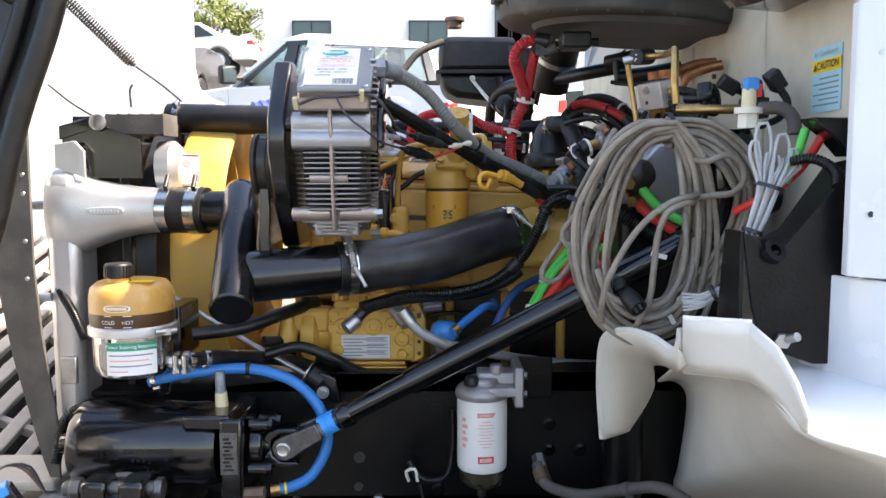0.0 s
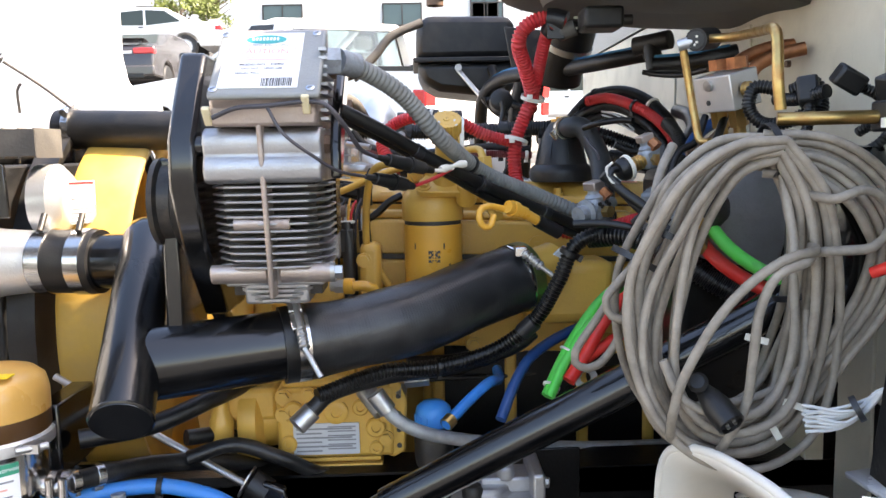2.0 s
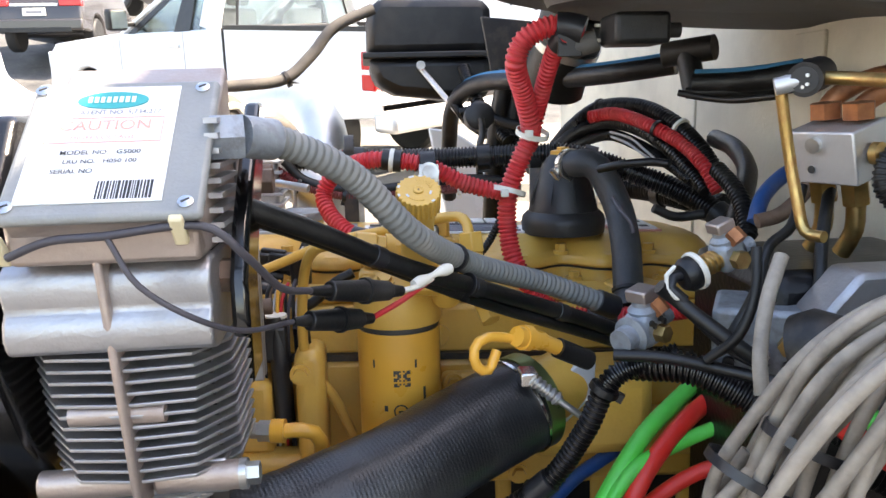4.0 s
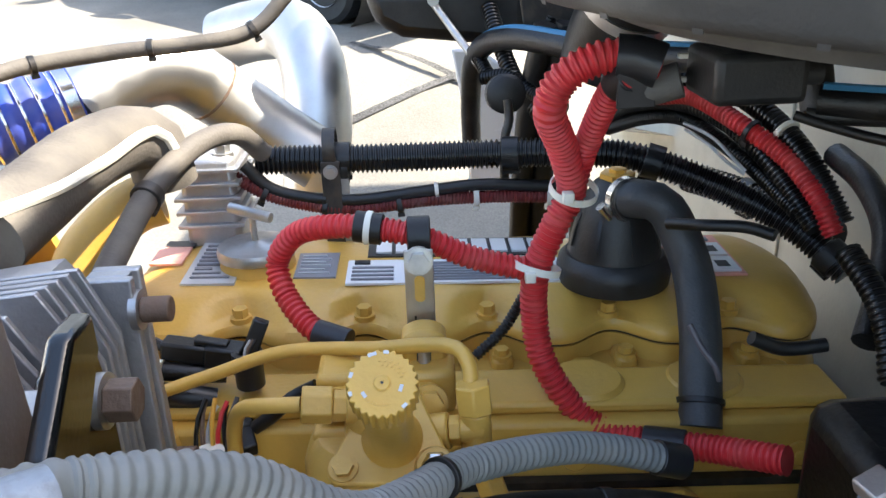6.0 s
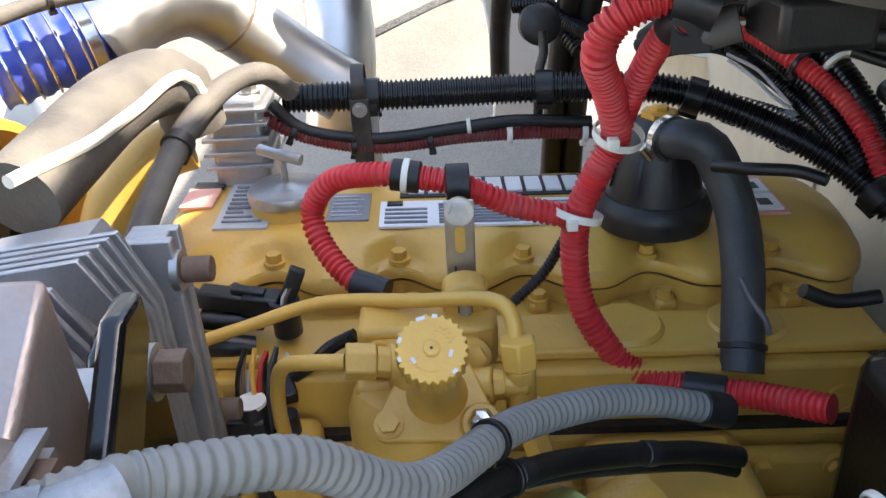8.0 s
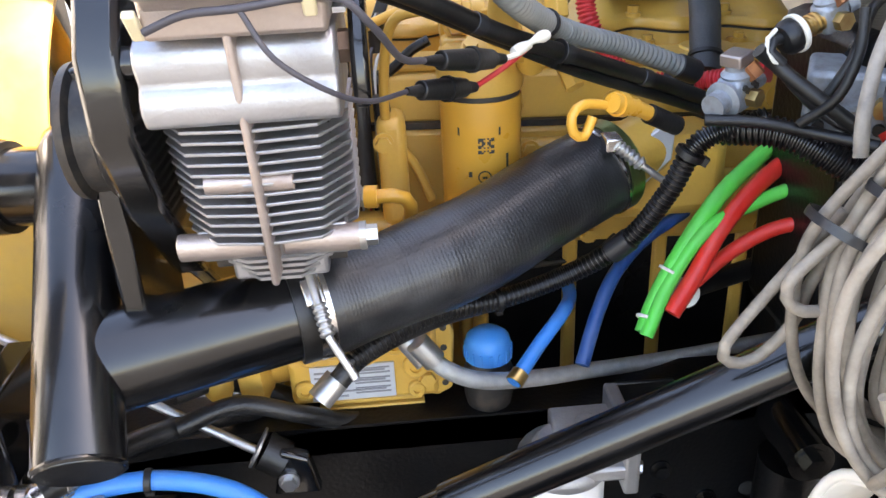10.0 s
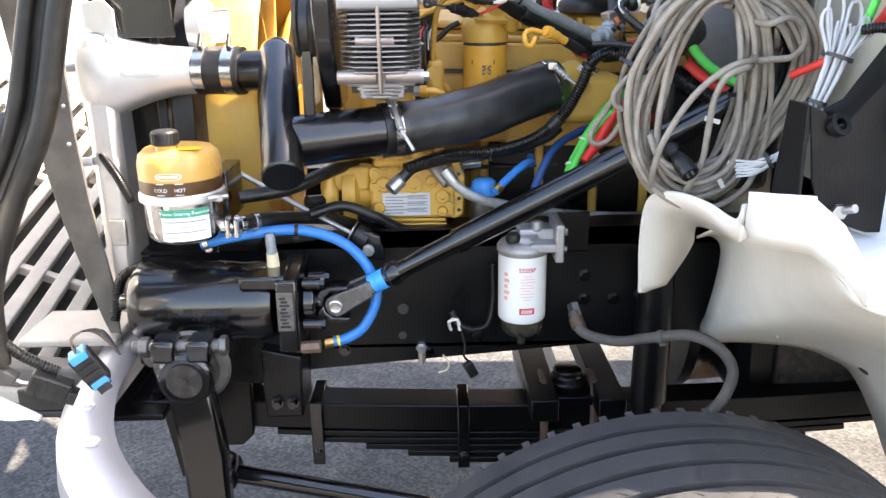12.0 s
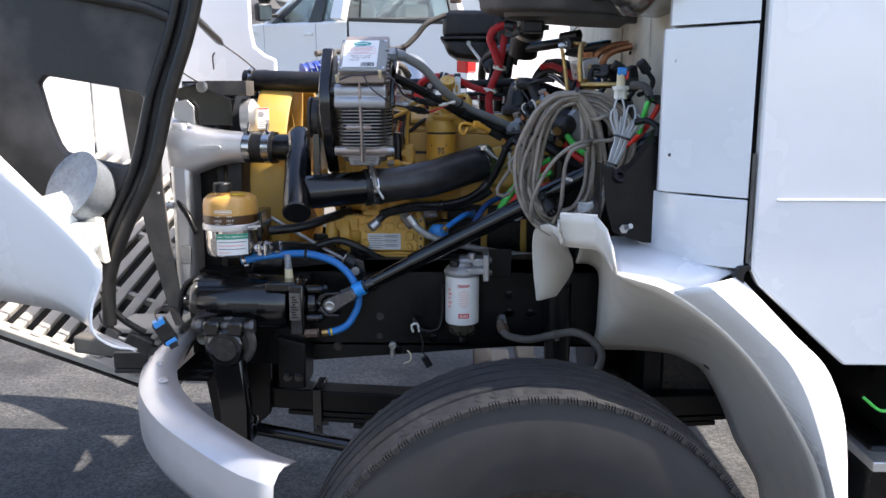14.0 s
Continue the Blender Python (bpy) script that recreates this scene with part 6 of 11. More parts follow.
part("mount_peg", Shape().rod((-0.82, 1.67, 1.375), (-0.85, 1.665, 1.375), 0.010), tank_alu, cac)
part("top_bracket", Shape().prism([(-0.80, 1.655), (-0.735, 1.632), (-0.735, 1.69), (-0.755, 1.712), (-0.80, 1.705)], 1.672, 1.680), tank_alu, cac, "silver stamped bracket", bevel=0.002)
part("raised_oval", Shape().prism([(-0.690 + 0.040 * math.copysign(abs(math.cos(t)) ** 0.6, math.cos(t)), 1.563 + 0.008 * math.copysign(abs(math.sin(t)) ** 0.7, math.sin(t))) for t in [i * math.pi / 12 for i in range(24)]], 1.6535, 1.66), tank_alu, cac, bevel=0.001)
for j in range(9):
    part("raised_bar", Shape().box((-0.722 + j * 0.0072, 1.652, 1.560), (-0.7175 + j * 0.0072, 1.654, 1.566)), tank_alu, cac)
part("lower_clip", Shape().box((-0.80, 1.655, 1.185), (-0.765, 1.668, 1.245)), zinc, cac, "zinc clip", bevel=0.003)

hb = thing("charge_air_coupling", "black silicone coupling with two wide steel clamps", "hose coupling", (-0.53, 1.70, 1.56))
ca, cb = Vector((-0.582, 1.714, 1.5615)), Vector((-0.462, 1.695, 1.561))
cd = (cb - ca).normalized()
part("sleeve", Shape().rod(ca, cb - cd * 0.02, 0.0505, seg=40), black_rubber, hb)
for k in (0.002, 0.066):
    part("band", Shape().rod(ca + cd * k, ca + cd * (k + 0.024), 0.0525, seg=40), steel, hb, "wide bright steel band")
    part("clamp_bolt", Shape().rod(ca + cd * (k + 0.01) + Vector((0, -0.025, 0.05)), ca + cd * (k + 0.01) + Vector((0, -0.005, 0.075)), 0.005), dark_steel, hb)

pipe = thing("intake_cross_pipe", "black steel intake pipe with capped upright tee", "intake pipe", (-0.37, 1.5, 1.42))
ta, tb = Vector((-0.413, 1.725, 1.605)), Vector((-0.366, 1.425, 1.387))
td = (tb - ta).normalized()
part("stub", Shape().rod(ca + cd * 0.085, Vector((-0.405, 1.69, 1.562)), 0.043, seg=36), tube_black, pipe)
part("upright", Shape().lathe([(0.0, -0.012), (0.022, -0.008), (0.035, 0.006), (0.0405, 0.028), (0.0405, (tb - ta).length - 0.004), (0.038, (tb - ta).length), (0.0, (tb - ta).length)], 44,
                              Matrix.Translation(ta) @ td.to_track_quat("Z", "Y").to_matrix().to_4x4(), False), tube_black, pipe)
part("weld_ring", Shape().lathe([(0.0395, -0.003), (0.0415, -0.001), (0.0415, 0.001), (0.0395, 0.003)], 44, Matrix.Translation(tb - td * 0.004) @ td.to_track_quat("Z", "Y").to_matrix().to_4x4()), tube_black, pipe)
pa, pb = Vector((-0.385, 1.52, 1.435)), Vector((-0.165, 1.588, 1.447))
pd = (pb - pa).normalized()
part("branch", Shape().rod(pa, pb + pd * 0.03, 0.0515, seg=44), tube_black, pipe)
rh = thing("intake_hose", "thick black rubber intake hose with dull sheen", "hose", (0.0, 1.65, 1.46))
part("hose_body", Shape().tube([pb - pd * 0.022, pb + pd * 0.02, (-0.075, 1.622, 1.455), (0.02, 1.668, 1.468), (0.10, 1.715, 1.490), (0.165, 1.750, 1.506), (0.195, 1.768, 1.512)],
                               lambda t: 0.0535 + 0.003 * math.exp(-((t - 0.10) / 0.06) ** 2) + 0.0035 * max(0, min(1, (t - 0.28) / 0.12)) + 0.00009 * math.sin(t * 620), 40, step=0.001), intake_rubber, rh)
part("end_pipe", Shape().rod((0.185, 1.762, 1.509), (0.25, 1.80, 1.525), 0.040, seg=36), cat_yellow, rh, "yellow inlet stub")
part("band_edge", Shape().rod((0.176, 1.757, 1.508), (0.179, 1.7585, 1.509), 0.0598, seg=40), steel, rh)
part("clamp_sleeve", Shape().rod((0.179, 1.7585, 1.509), (0.196, 1.7685, 1.512), 0.0590, seg=40), green_metal, rh, "greenish clamp band")
hc = thing("intake_clamp", "steel T-bolt clamp on the intake hose", "hose clamp", tuple(pb))
part("rubber_collar", Shape().rod(pb - pd * 0.022, pb + pd * 0.004, 0.0565, seg=44), black_rubber, hc)
part("band", Shape().rod(pb - pd * 0.004, pb + pd * 0.014, 0.0575, seg=44), steel, hc)
u = Vector((0.05, -0.72, 0.69)).normalized()
w = pd.cross(u).normalized()
for k, (dz, ln) in enumerate(((0.028, 0.03), (-0.002, 0.022))):
    c = pb + pd * 0.006 + u * 0.0605 + w * -dz
    part("clamp_lug", Shape().box((-0.010, -0.014, -0.004), (0.010, 0.014, 0.008), Matrix.LocRotScale(c, Matrix((pd, w, u)).transposed().to_quaternion(), None)), steel, hc, bevel=0.002)
c = pb + pd * 0.008 + u * 0.066
part("t_bolt", Shape().rod(c + w * 0.035, c - w * 0.045, 0.0045), zinc, hc)
part("bolt_spring", Shape().tube([c + w * 0.018, c + w * 0.05], 0.008, 12, 0.006, 0.002), zinc, hc)
part("bolt_tail", Shape().rod(c + w * 0.05, c + w * 0.10 + Vector((0.012, 0.01, 0)), 0.0042), zinc, hc)
hc2 = thing("intake_clamp", "steel spring clamp at the far end of the intake hose", "hose clamp", (0.19, 1.75, 1.52))
part("clamp_lug", Shape().box((0.172, 1.70, 1.552), (0.192, 1.73, 1.568)), steel, hc2, bevel=0.002)
part("bolt_spring", Shape().tube([(0.185, 1.705, 1.560), (0.215, 1.70, 1.535)], 0.0085, 12, 0.007, 0.002), zinc, hc2)
part("bolt_tail", Shape().rod((0.215, 1.70, 1.535), (0.245, 1.695, 1.512), 0.004), zinc, hc2)
mf = thing("intake_manifold_pad", "pale grey protective pad on the manifold", "pad", (0.26, 1.80, 1.52))
part("pad", Shape().prism([(0.190, 1.510), (0.262, 1.562), (0.274, 1.556), (0.272, 1.515), (0.215, 1.460)], 1.762, 1.772), print_silver, mf, bevel=0.002)
part("manifold", Shape().box((0.20, 1.79, 1.42), (0.36, 1.90, 1.53)), cat_yellow, mf, bevel=0.02)

tp = thing("coolant_pipe", "black rubber coolant pipe along the fan top", "coolant pipe", (-0.5, 1.95, 1.77))
part("tube", Shape().rod((-0.645, 1.96, 1.778), (-0.33, 1.93, 1.768), 0.036, seg=32), black_rubber, tp)
clamp_band(tp, (-0.625, 1.958, 1.778), (-0.612, 1.957, 1.778), 0.0365, None, "hose_clamp", (0, -0.5, 1))

# ---- gland fitting, ties and small clips ----
for i, (p, d, r) in enumerate((((0.238, 1.952, 1.820), (0.01, -0.02, 0.06), 0.0215), ((0.205, 1.957, 1.742), (0.02, 0.01, 0.07), 0.0225), ((0.243, 1.93, 1.86), (0.02, 0, 0.05), 0.02))[:2]):
    tie = thing("cable_tie", "white nylon cable tie on the red loom", "cable tie", p, "ties on the red loom")
    mm = Matrix.Translation(p) @ Vector(d).to_track_quat("Z", "Y").to_matrix().to_4x4()
    part("strap", Shape().lathe([(r, -0.0035), (r + 0.0015, -0.0035), (r + 0.0015, 0.0035), (r, 0.0035), (r, -0.0035)], 28, mm, False), tie_white, tie)
    part("head", Shape().box((-0.014, -0.005, -0.005), (-0.004, 0.005, 0.005), Matrix.Translation(p) @ Matrix.Translation((0, -r, 0))), tie_white, tie, bevel=0.001)
tp2 = thing("tape_wrap", "black tape flag round the red loom end", "tape", (0.255, 1.85, 1.945))
part("wrap", Shape().tube([(0.252, 1.870, 1.952), (0.266, 1.867, 1.951), (0.284, 1.861, 1.945)], 0.0180, 24), tape_black, tp2)
part("flag", Shape().box((0.250, 1.855, 1.915), (0.280, 1.858, 1.962)), tape_black, tp2, bevel=0.001)
sw = thing("cleaner_switch", "black filter restriction switch below the air cleaner", "switch", (0.30, 1.80, 1.94))
part("body", Shape().box((0.305, 1.80, 1.925), (0.372, 1.87, 1.962)), black_plastic, sw, bevel=0.006)
for z in (1.932, 1.950):
    part("terminal", Shape().box((0.298, 1.862, z), (0.307, 1.868, z + 0.004)), tie_white, sw, "pale terminal tab", bevel=0.001)
part("nipple", Shape().rod((0.370, 1.83, 1.942), (0.392, 1.83, 1.942), 0.009), black_plastic, sw)
part("plug", Shape().rod((0.27, 1.87, 1.925), (0.30, 1.86, 1.935), 0.014), grey_plastic, sw)

oe = thing("oil_feed_elbow", "yellow painted oil feed elbow with steel union", "pipe fitting", (-0.08, 1.73, 1.50))
part("union", Shape().hexagon((-0.120, 1.735, 1.507), (-0.104, 1.732, 1.507), 0.012).rod((-0.128, 1.737, 1.507), (-0.118, 1.735, 1.507), 0.009), zinc, oe, "steel union nut")
part("collar", Shape().rod((-0.105, 1.732, 1.507), (-0.090, 1.73, 1.507), 0.0135), cat_bright, oe)
part("elbow", Shape().tube([(-0.092, 1.73, 1.507), (-0.072, 1.73, 1.507), (-0.058, 1.732, 1.502), (-0.052, 1.736, 1.490), (-0.053, 1.75, 1.468), (-0.054, 1.80, 1.445)], 0.0085, 14), cat_bright, oe)

# air valves on the hose bundle
for i, (p, rz) in enumerate((((0.292, 1.645, 1.632), 35), ((0.368, 1.625, 1.708), 14))):
    av = thing("air_valve", "cast metal air solenoid valve with brass fitting", "air valve", p)
    mm = pose(*p, 0, (-12, -20)[i], rz) @ Matrix.Scale((0.82, 0.70)[i], 4)
    part("body", Shape().box((-0.022, -0.018, -0.022), (0.022, 0.018, 0.022), mm), valve_grey, av, bevel=0.006)
    part("side_lug", Shape().lathe([(0.010, 0), (0.010, 0.016), (0.007, 0.018), (0.0, 0.018)], 18, mm @ pose(0.018, -0.010, 0.004, 0, 90, 0), False), valve_grey, av)
    part("cap", Shape().lathe([(0.019, 0), (0.020, 0.006), (0.014, 0.012), (0.014, 0.022)], 24, mm @ pose(0, 0, 0.018)), valve_grey, av)
    part("nut", Shape().hexagon(mm @ Vector((0.0, -0.018, -0.005)), mm @ Vector((0.0, -0.032, -0.005)), 0.0095), brass, av)
    part("top_plate", Shape().box((-0.015, -0.015, 0.036), (0.015, 0.015, 0.052), mm), copper_alu, av, bevel=0.002)
    part("top_nut", Shape().hexagon(mm @ Vector((0.006, -0.012, 0.034)), mm @ Vector((0.008, -0.024, 0.020)), 0.009), copper, av)
    if i == 0:
        part("disc", Shape().lathe([(0.024, 0), (0.024, 0.005), (0.016, 0.008)], 28, mm @ pose(-0.026, 0, 0, 0, -90, 0)), valve_grey, av)
        part("stem", Shape().rod(mm @ Vector((-0.03, 0, 0)), mm @ Vector((-0.052, 0, 0)), 0.013), valve_grey, av)
        for a in range(5):
            part("body_screw", Shape().lathe([(0.004, 0), (0.004, 0.003), (0.0, 0.003)], 10, mm @ pose(-0.012 + 0.006 * a, -0.018, 0.012 - 0.006 * (a % 3), 90), False), dark_steel, av)
    else:
        part("thread", Shape().tube([tuple(mm @ Vector((-0.020, 0, 0))), tuple(mm @ Vector((-0.052, 0, 0)))], 0.0115, 18, 0.005, 0.0016), brass, av, "brass threaded stem")
        part("ring", Shape().lathe([(0.0235, -0.004), (0.0275, -0.004), (0.0285, 0.0), (0.0275, 0.004), (0.0235, 0.004), (0.0235, -0.004)], 30, mm @ pose(-0.058, 0, 0, 0, -90, 0), False), tie_white, av, "white nylon ring")
        part("diaphragm", Shape().lathe([(0.023, 0), (0.025, 0.003), (0.025, 0.020), (0.020, 0.028), (0.014, 0.030)], 28, mm @ pose(-0.053, 0, 0, 0, -90, 0)), black_plastic, av, "black switch body")
        part("switch_lead", Shape().tube([mm @ Vector((-0.080, 0, 0.004)), mm @ Vector((-0.100, -0.006, 0.010)), mm @ Vector((-0.110, -0.012, 0.000)), mm @ Vector((-0.100, -0.020, -0.022))], 0.006, 12), tape_black, av)
        part("tie_loop", Shape().tube([mm @ Vector((-0.092, -0.008, 0.024)), mm @ Vector((-0.110, -0.012, 0.020)), mm @ Vector((-0.118, -0.016, 0.004)), mm @ Vector((-0.112, -0.020, -0.012)), mm @ Vector((-0.102, -0.022, -0.020))], 0.0022, 12), tie_white, av, "white nylon tie tail")
by = thing("grease_fitting", "yellow tube union with black cap", "fitting", (0.17, 1.62, 1.63))
part("union", Shape().rod((0.150, 1.605, 1.640), (0.178, 1.625, 1.628), 0.010).rod((0.156, 1.61, 1.637), (0.164, 1.616, 1.634), 0.0125), cat_bright, by)
part("stem", Shape().rod((0.178, 1.625, 1.628), (0.200, 1.64, 1.615), 0.008), cat_bright, by)
part("boot", Shape().rod((0.198, 1.638, 1.616), (0.235, 1.655, 1.595), 0.0105), black_rubber, by)
el = thing("cable_eyelet", "bare metal cable eyelet with black boot", "cable eyelet", (0.289, 1.744, 1.341))
part("ring", Shape().lathe([(0.009, -0.002), (0.020, -0.002), (0.020, 0.002), (0.009, 0.002), (0.009, -0.002)], 28, pose(0.293, 1.735, 1.341, 70, 0, -20), False), zinc, el)
part("boot", Shape().rod((0.305, 1.75, 1.338), (0.42, 1.80, 1.335), 0.014), black_rubber, el)
part("tab", Shape().box((0.258, 1.728, 1.345), (0.285, 1.732, 1.358), pose(0, 0, 0)), zinc, el)
gs = thing("pump_hose_end", "steel crimped hose end on the pump", "hose fitting", (-0.18, 1.66, 1.32))
part("ferrule", Shape().rod((-0.172, 1.60, 1.317), (-0.150, 1.615, 1.335), 0.0155), zinc, gs)
part("braid_end", Shape().rod((-0.075, 1.69, 1.345), (-0.045, 1.665, 1.315), 0.0165), zinc, gs)
rb = thing("stay_rod_bushing", "black rubber bushing with steel washer on the stay rod", "bushing", (-0.26, 1.66, 1.2))
part("washer", Shape().lathe([(0.0, 0), (0.026, 0.001), (0.027, 0.004), (0.0, 0.006)], 28, Matrix.Translation((-0.262, 1.663, 1.205)) @ Vector((-0.8, 0.1, 0.45)).to_track_quat("Z", "Y").to_matrix().to_4x4(), False), zinc, rb)
part("rubber", Shape().rod((-0.258, 1.662, 1.203), (-0.232, 1.658, 1.187), 0.025), black_rubber, rb)
part("bracket", Shape().prism([(-0.25, 1.145), (-0.19, 1.145), (-0.20, 1.20), (-0.235, 1.215)], 1.64, 1.66), black_paint, rb, bevel=0.004)
bolts(rb, [((-0.228, 1.638, 1.17), (0, -1, 0))], zinc, 0.010, 0.008)
fc = thing("hose_fitting", "steel brake hose fitting at the rail", "hose fitting", (0.25, 1.69, 0.98))
part("nut", Shape().hexagon((0.245, 1.70, 1.005), (0.250, 1.675, 0.985), 0.015), zinc, fc)
part("ferrule", Shape().rod((0.250, 1.675, 0.985), (0.262, 1.655, 0.955), 0.0135), rust_steel, fc)
pc = thing("loose_connector", "black loose connector hanging from the rail harness", "connector", (0.0, 1.66, 0.85))
part("body", Shape().box((-0.012, -0.008, -0.02), (0.012, 0.008, 0.02), pose(0.0, 1.66, 0.862, 0, -28, 15)), black_plastic, pc, bevel=0.003)
part("wire", Shape().tube([(-0.02, 1.66, 0.955), (-0.012, 1.655, 0.92), (-0.016, 1.655, 0.90), (-0.006, 1.658, 0.885)], 0.003, 8), black_rubber, pc)
part("white_tie", Shape().tube([(-0.045, 1.67, 0.96), (-0.05, 1.66, 0.985), (-0.03, 1.655, 0.992), (-0.025, 1.655, 0.965)], 0.004, 8), tie_white, pc)
part("yellow_wire", Shape().tube([(-0.065, 1.66, 0.90), (-0.052, 1.655, 0.885), (-0.055, 1.655, 0.865), (-0.075, 1.66, 0.855)], 0.0022, 8), cream_plastic, pc)

# ---- hoses, looms and rigid lines ----
# ---- hoses ----
hose("generator_cable_conduit", "grey corrugated plastic conduit from the generator", "conduit", .0135, grey_conduit, "ribS",
     [(-0.094, 1.510, 1.841), (-0.060, 1.530, 1.837), (-0.001, 1.575, 1.803), (0.056, 1.620, 1.740), (0.126, 1.730, 1.687), (0.222, 1.800, 1.646), (0.318, 1.830, 1.603)])
hose("generator_battery_cable", "thick black battery cable strung below the conduit", "cable", .0095, black_rubber, "plain",
     [(-0.091, 1.530, 1.785), (-0.030, 1.570, 1.753), (0.048, 1.630, 1.707), (0.150, 1.720, 1.656), (0.262, 1.780, 1.605), (0.322, 1.800, 1.577)])
hose("generator_battery_cable", "second black cable below the grey conduit", "cable", .008, black_rubber, "plain",
     [(-0.090, 1.550, 1.775), (-0.025, 1.600, 1.740), (0.057, 1.650, 1.694), (0.151, 1.730, 1.639), (0.273, 1.790, 1.584), (0.320, 1.800, 1.564)])
hose("red_wire_loom", "red split corrugated loom looped over the valve cover", "wire loom", .0120, red_loom, "rib",
     [(0.017, 1.930, 1.686), (-0.013, 1.945, 1.694), (-0.040, 1.975, 1.717), (-0.048, 1.995, 1.745), (-0.024, 1.985, 1.777), (0.019, 1.965, 1.790), (0.055, 1.958, 1.788), (0.0935, 1.952, 1.781), (0.142, 1.956, 1.756), (0.196, 1.957, 1.740)])
hose("red_wire_loom", "thick red split loom rising from the head to the air cleaner", "wire loom", .0140, red_loom, "rib",
     [(0.412, 1.830, 1.598), (0.363, 1.880, 1.578), (0.307, 1.910, 1.570), (0.253, 1.930, 1.584), (0.214, 1.946, 1.638), (0.204, 1.960, 1.687), (0.206, 1.960, 1.740), (0.224, 1.955, 1.790), (0.236, 1.952, 1.820), (0.222, 1.925, 1.867), (0.204, 1.888, 1.907), (0.210, 1.878, 1.933), (0.230, 1.873, 1.948), (0.254, 1.871, 1.953), (0.285, 1.862, 1.946)])
hose("red_wire_loom", "red loom branch tied to the thick red loom", "wire loom", .0118, red_loom, "rib",
     [(0.234, 1.958, 1.800), (0.244, 1.950, 1.848), (0.248, 1.915, 1.891), (0.253, 1.880, 1.926), (0.262, 1.862, 1.940)])
hose("breather_hose", "black rubber breather hose with hose clamp", "hose", .0212, breather_rubber, "plain",
     [(0.320, 2.078, 1.765), (0.336, 2.062, 1.769), (0.358, 2.050, 1.760), (0.379, 2.020, 1.706), (0.377, 1.975, 1.657), (0.372, 1.950, 1.623), (0.364, 1.915, 1.578)])
hose("wire_loom_pigtail", "thin black wire behind the red loom", "wire", .006, black_rubber, "rib",
     [(0.198, 1.990, 1.697), (0.177, 1.990, 1.660), (0.146, 1.980, 1.634)])
hose("heavy_wire_loom", "thick black corrugated loom clipped behind the valve cover", "wire loom", .019, black_loom, "rib",
     [(-0.112, 2.270, 1.774), (0.041, 2.270, 1.770), (0.181, 2.270, 1.769), (0.289, 2.250, 1.772), (0.376, 2.220, 1.768), (0.486, 2.180, 1.728), (0.546, 2.130, 1.697), (0.583, 2.080, 1.663)])
hose("far_black_cable", "black cable running along the far wire loom", "cable", .008, black_rubber, "plain",
     [(-0.126, 2.250, 1.774), (-0.086, 2.250, 1.737), (0.003, 2.250, 1.721), (0.109, 2.250, 1.729), (0.179, 2.250, 1.734), (0.273, 2.250, 1.727)])
hose("far_red_cable", "dark red corrugated cable along the far loom", "cable", .009, dark_red_loom, "rib",
     [(-0.145, 2.250, 1.762), (-0.087, 2.250, 1.728), (0.002, 2.250, 1.709), (0.108, 2.250, 1.716), (0.193, 2.250, 1.717), (0.277, 2.250, 1.713)])
hose("radiator_hose", "thick grey-brown upper radiator hose with white stripe", "hose", .034, dusty_hose, "plain",
     [(-0.247, 1.850, 1.833), (-0.234, 1.920, 1.845), (-0.221, 2.000, 1.856), (-0.203, 2.070, 1.857), (-0.185, 2.100, 1.842), (-0.181, 2.110, 1.799)])
hose("vent_hose", "long grey rubber vent hose across the radiator", "hose", .0125, dusty_hose, "plain",
     [(-0.172, 1.840, 1.772), (-0.178, 1.930, 1.787), (-0.165, 2.030, 1.821), (-0.142, 2.120, 1.837), (-0.114, 2.180, 1.831), (-0.094, 2.220, 1.797)])
hose("vent_hose", "thin grey vent hose leading to the surge tank", "hose", .011, dusty_hose, "plain",
     [(-0.459, 2.300, 1.885), (-0.411, 2.350, 1.894), (-0.309, 2.400, 1.901), (-0.214, 2.420, 1.905), (-0.136, 2.450, 1.916), (-0.083, 2.470, 1.961), (-0.038, 2.480, 2.012), (0.037, 2.500, 2.047)])
hose("charge_air_pipe", "bare aluminium charge air pipe with blue hose ends", "pipe", .055, bare_aluminium, "plain",
     [(-0.403, 2.450, 1.815), (-0.349, 2.500, 1.846), (-0.280, 2.550, 1.849), (-0.214, 2.600, 1.788), (-0.144, 2.620, 1.724), (-0.074, 2.620, 1.672)])
hose("charge_air_hose", "ribbed blue silicone charge air hose", "hose", .055, blue_silicone, "ribL",
     [(-0.525, 2.380, 1.799), (-0.466, 2.410, 1.812), (-0.400, 2.450, 1.827)])
hose("exhaust_elbow", "bare metal intake elbow standing behind the engine", "pipe", .062, bare_aluminium, "plain",
     [(-0.103, 2.720, 1.577), (-0.086, 2.740, 1.698), (-0.089, 2.780, 1.781), (-0.108, 2.850, 1.830), (-0.155, 2.950, 1.859), (-0.247, 3.020, 1.848), (-0.313, 3.050, 1.829)])
hose("heater_hose", "black heater hose with a blue stripe", "hose", .0165, hose_rubber, "plain",
     [(0.193, 2.660, 1.658), (0.186, 2.560, 1.782), (0.193, 2.500, 1.863), (0.233, 2.400, 1.898), (0.324, 2.250, 1.898), (0.405, 2.140, 1.903), (0.485, 2.080, 1.913)])
hose("heater_hose", "black heater hose to the firewall elbow", "hose", .0165, hose_rubber, "plain",
     [(0.481, 2.000, 1.882), (0.527, 1.970, 1.882), (0.575, 1.930, 1.887), (0.612, 1.920, 1.894)])
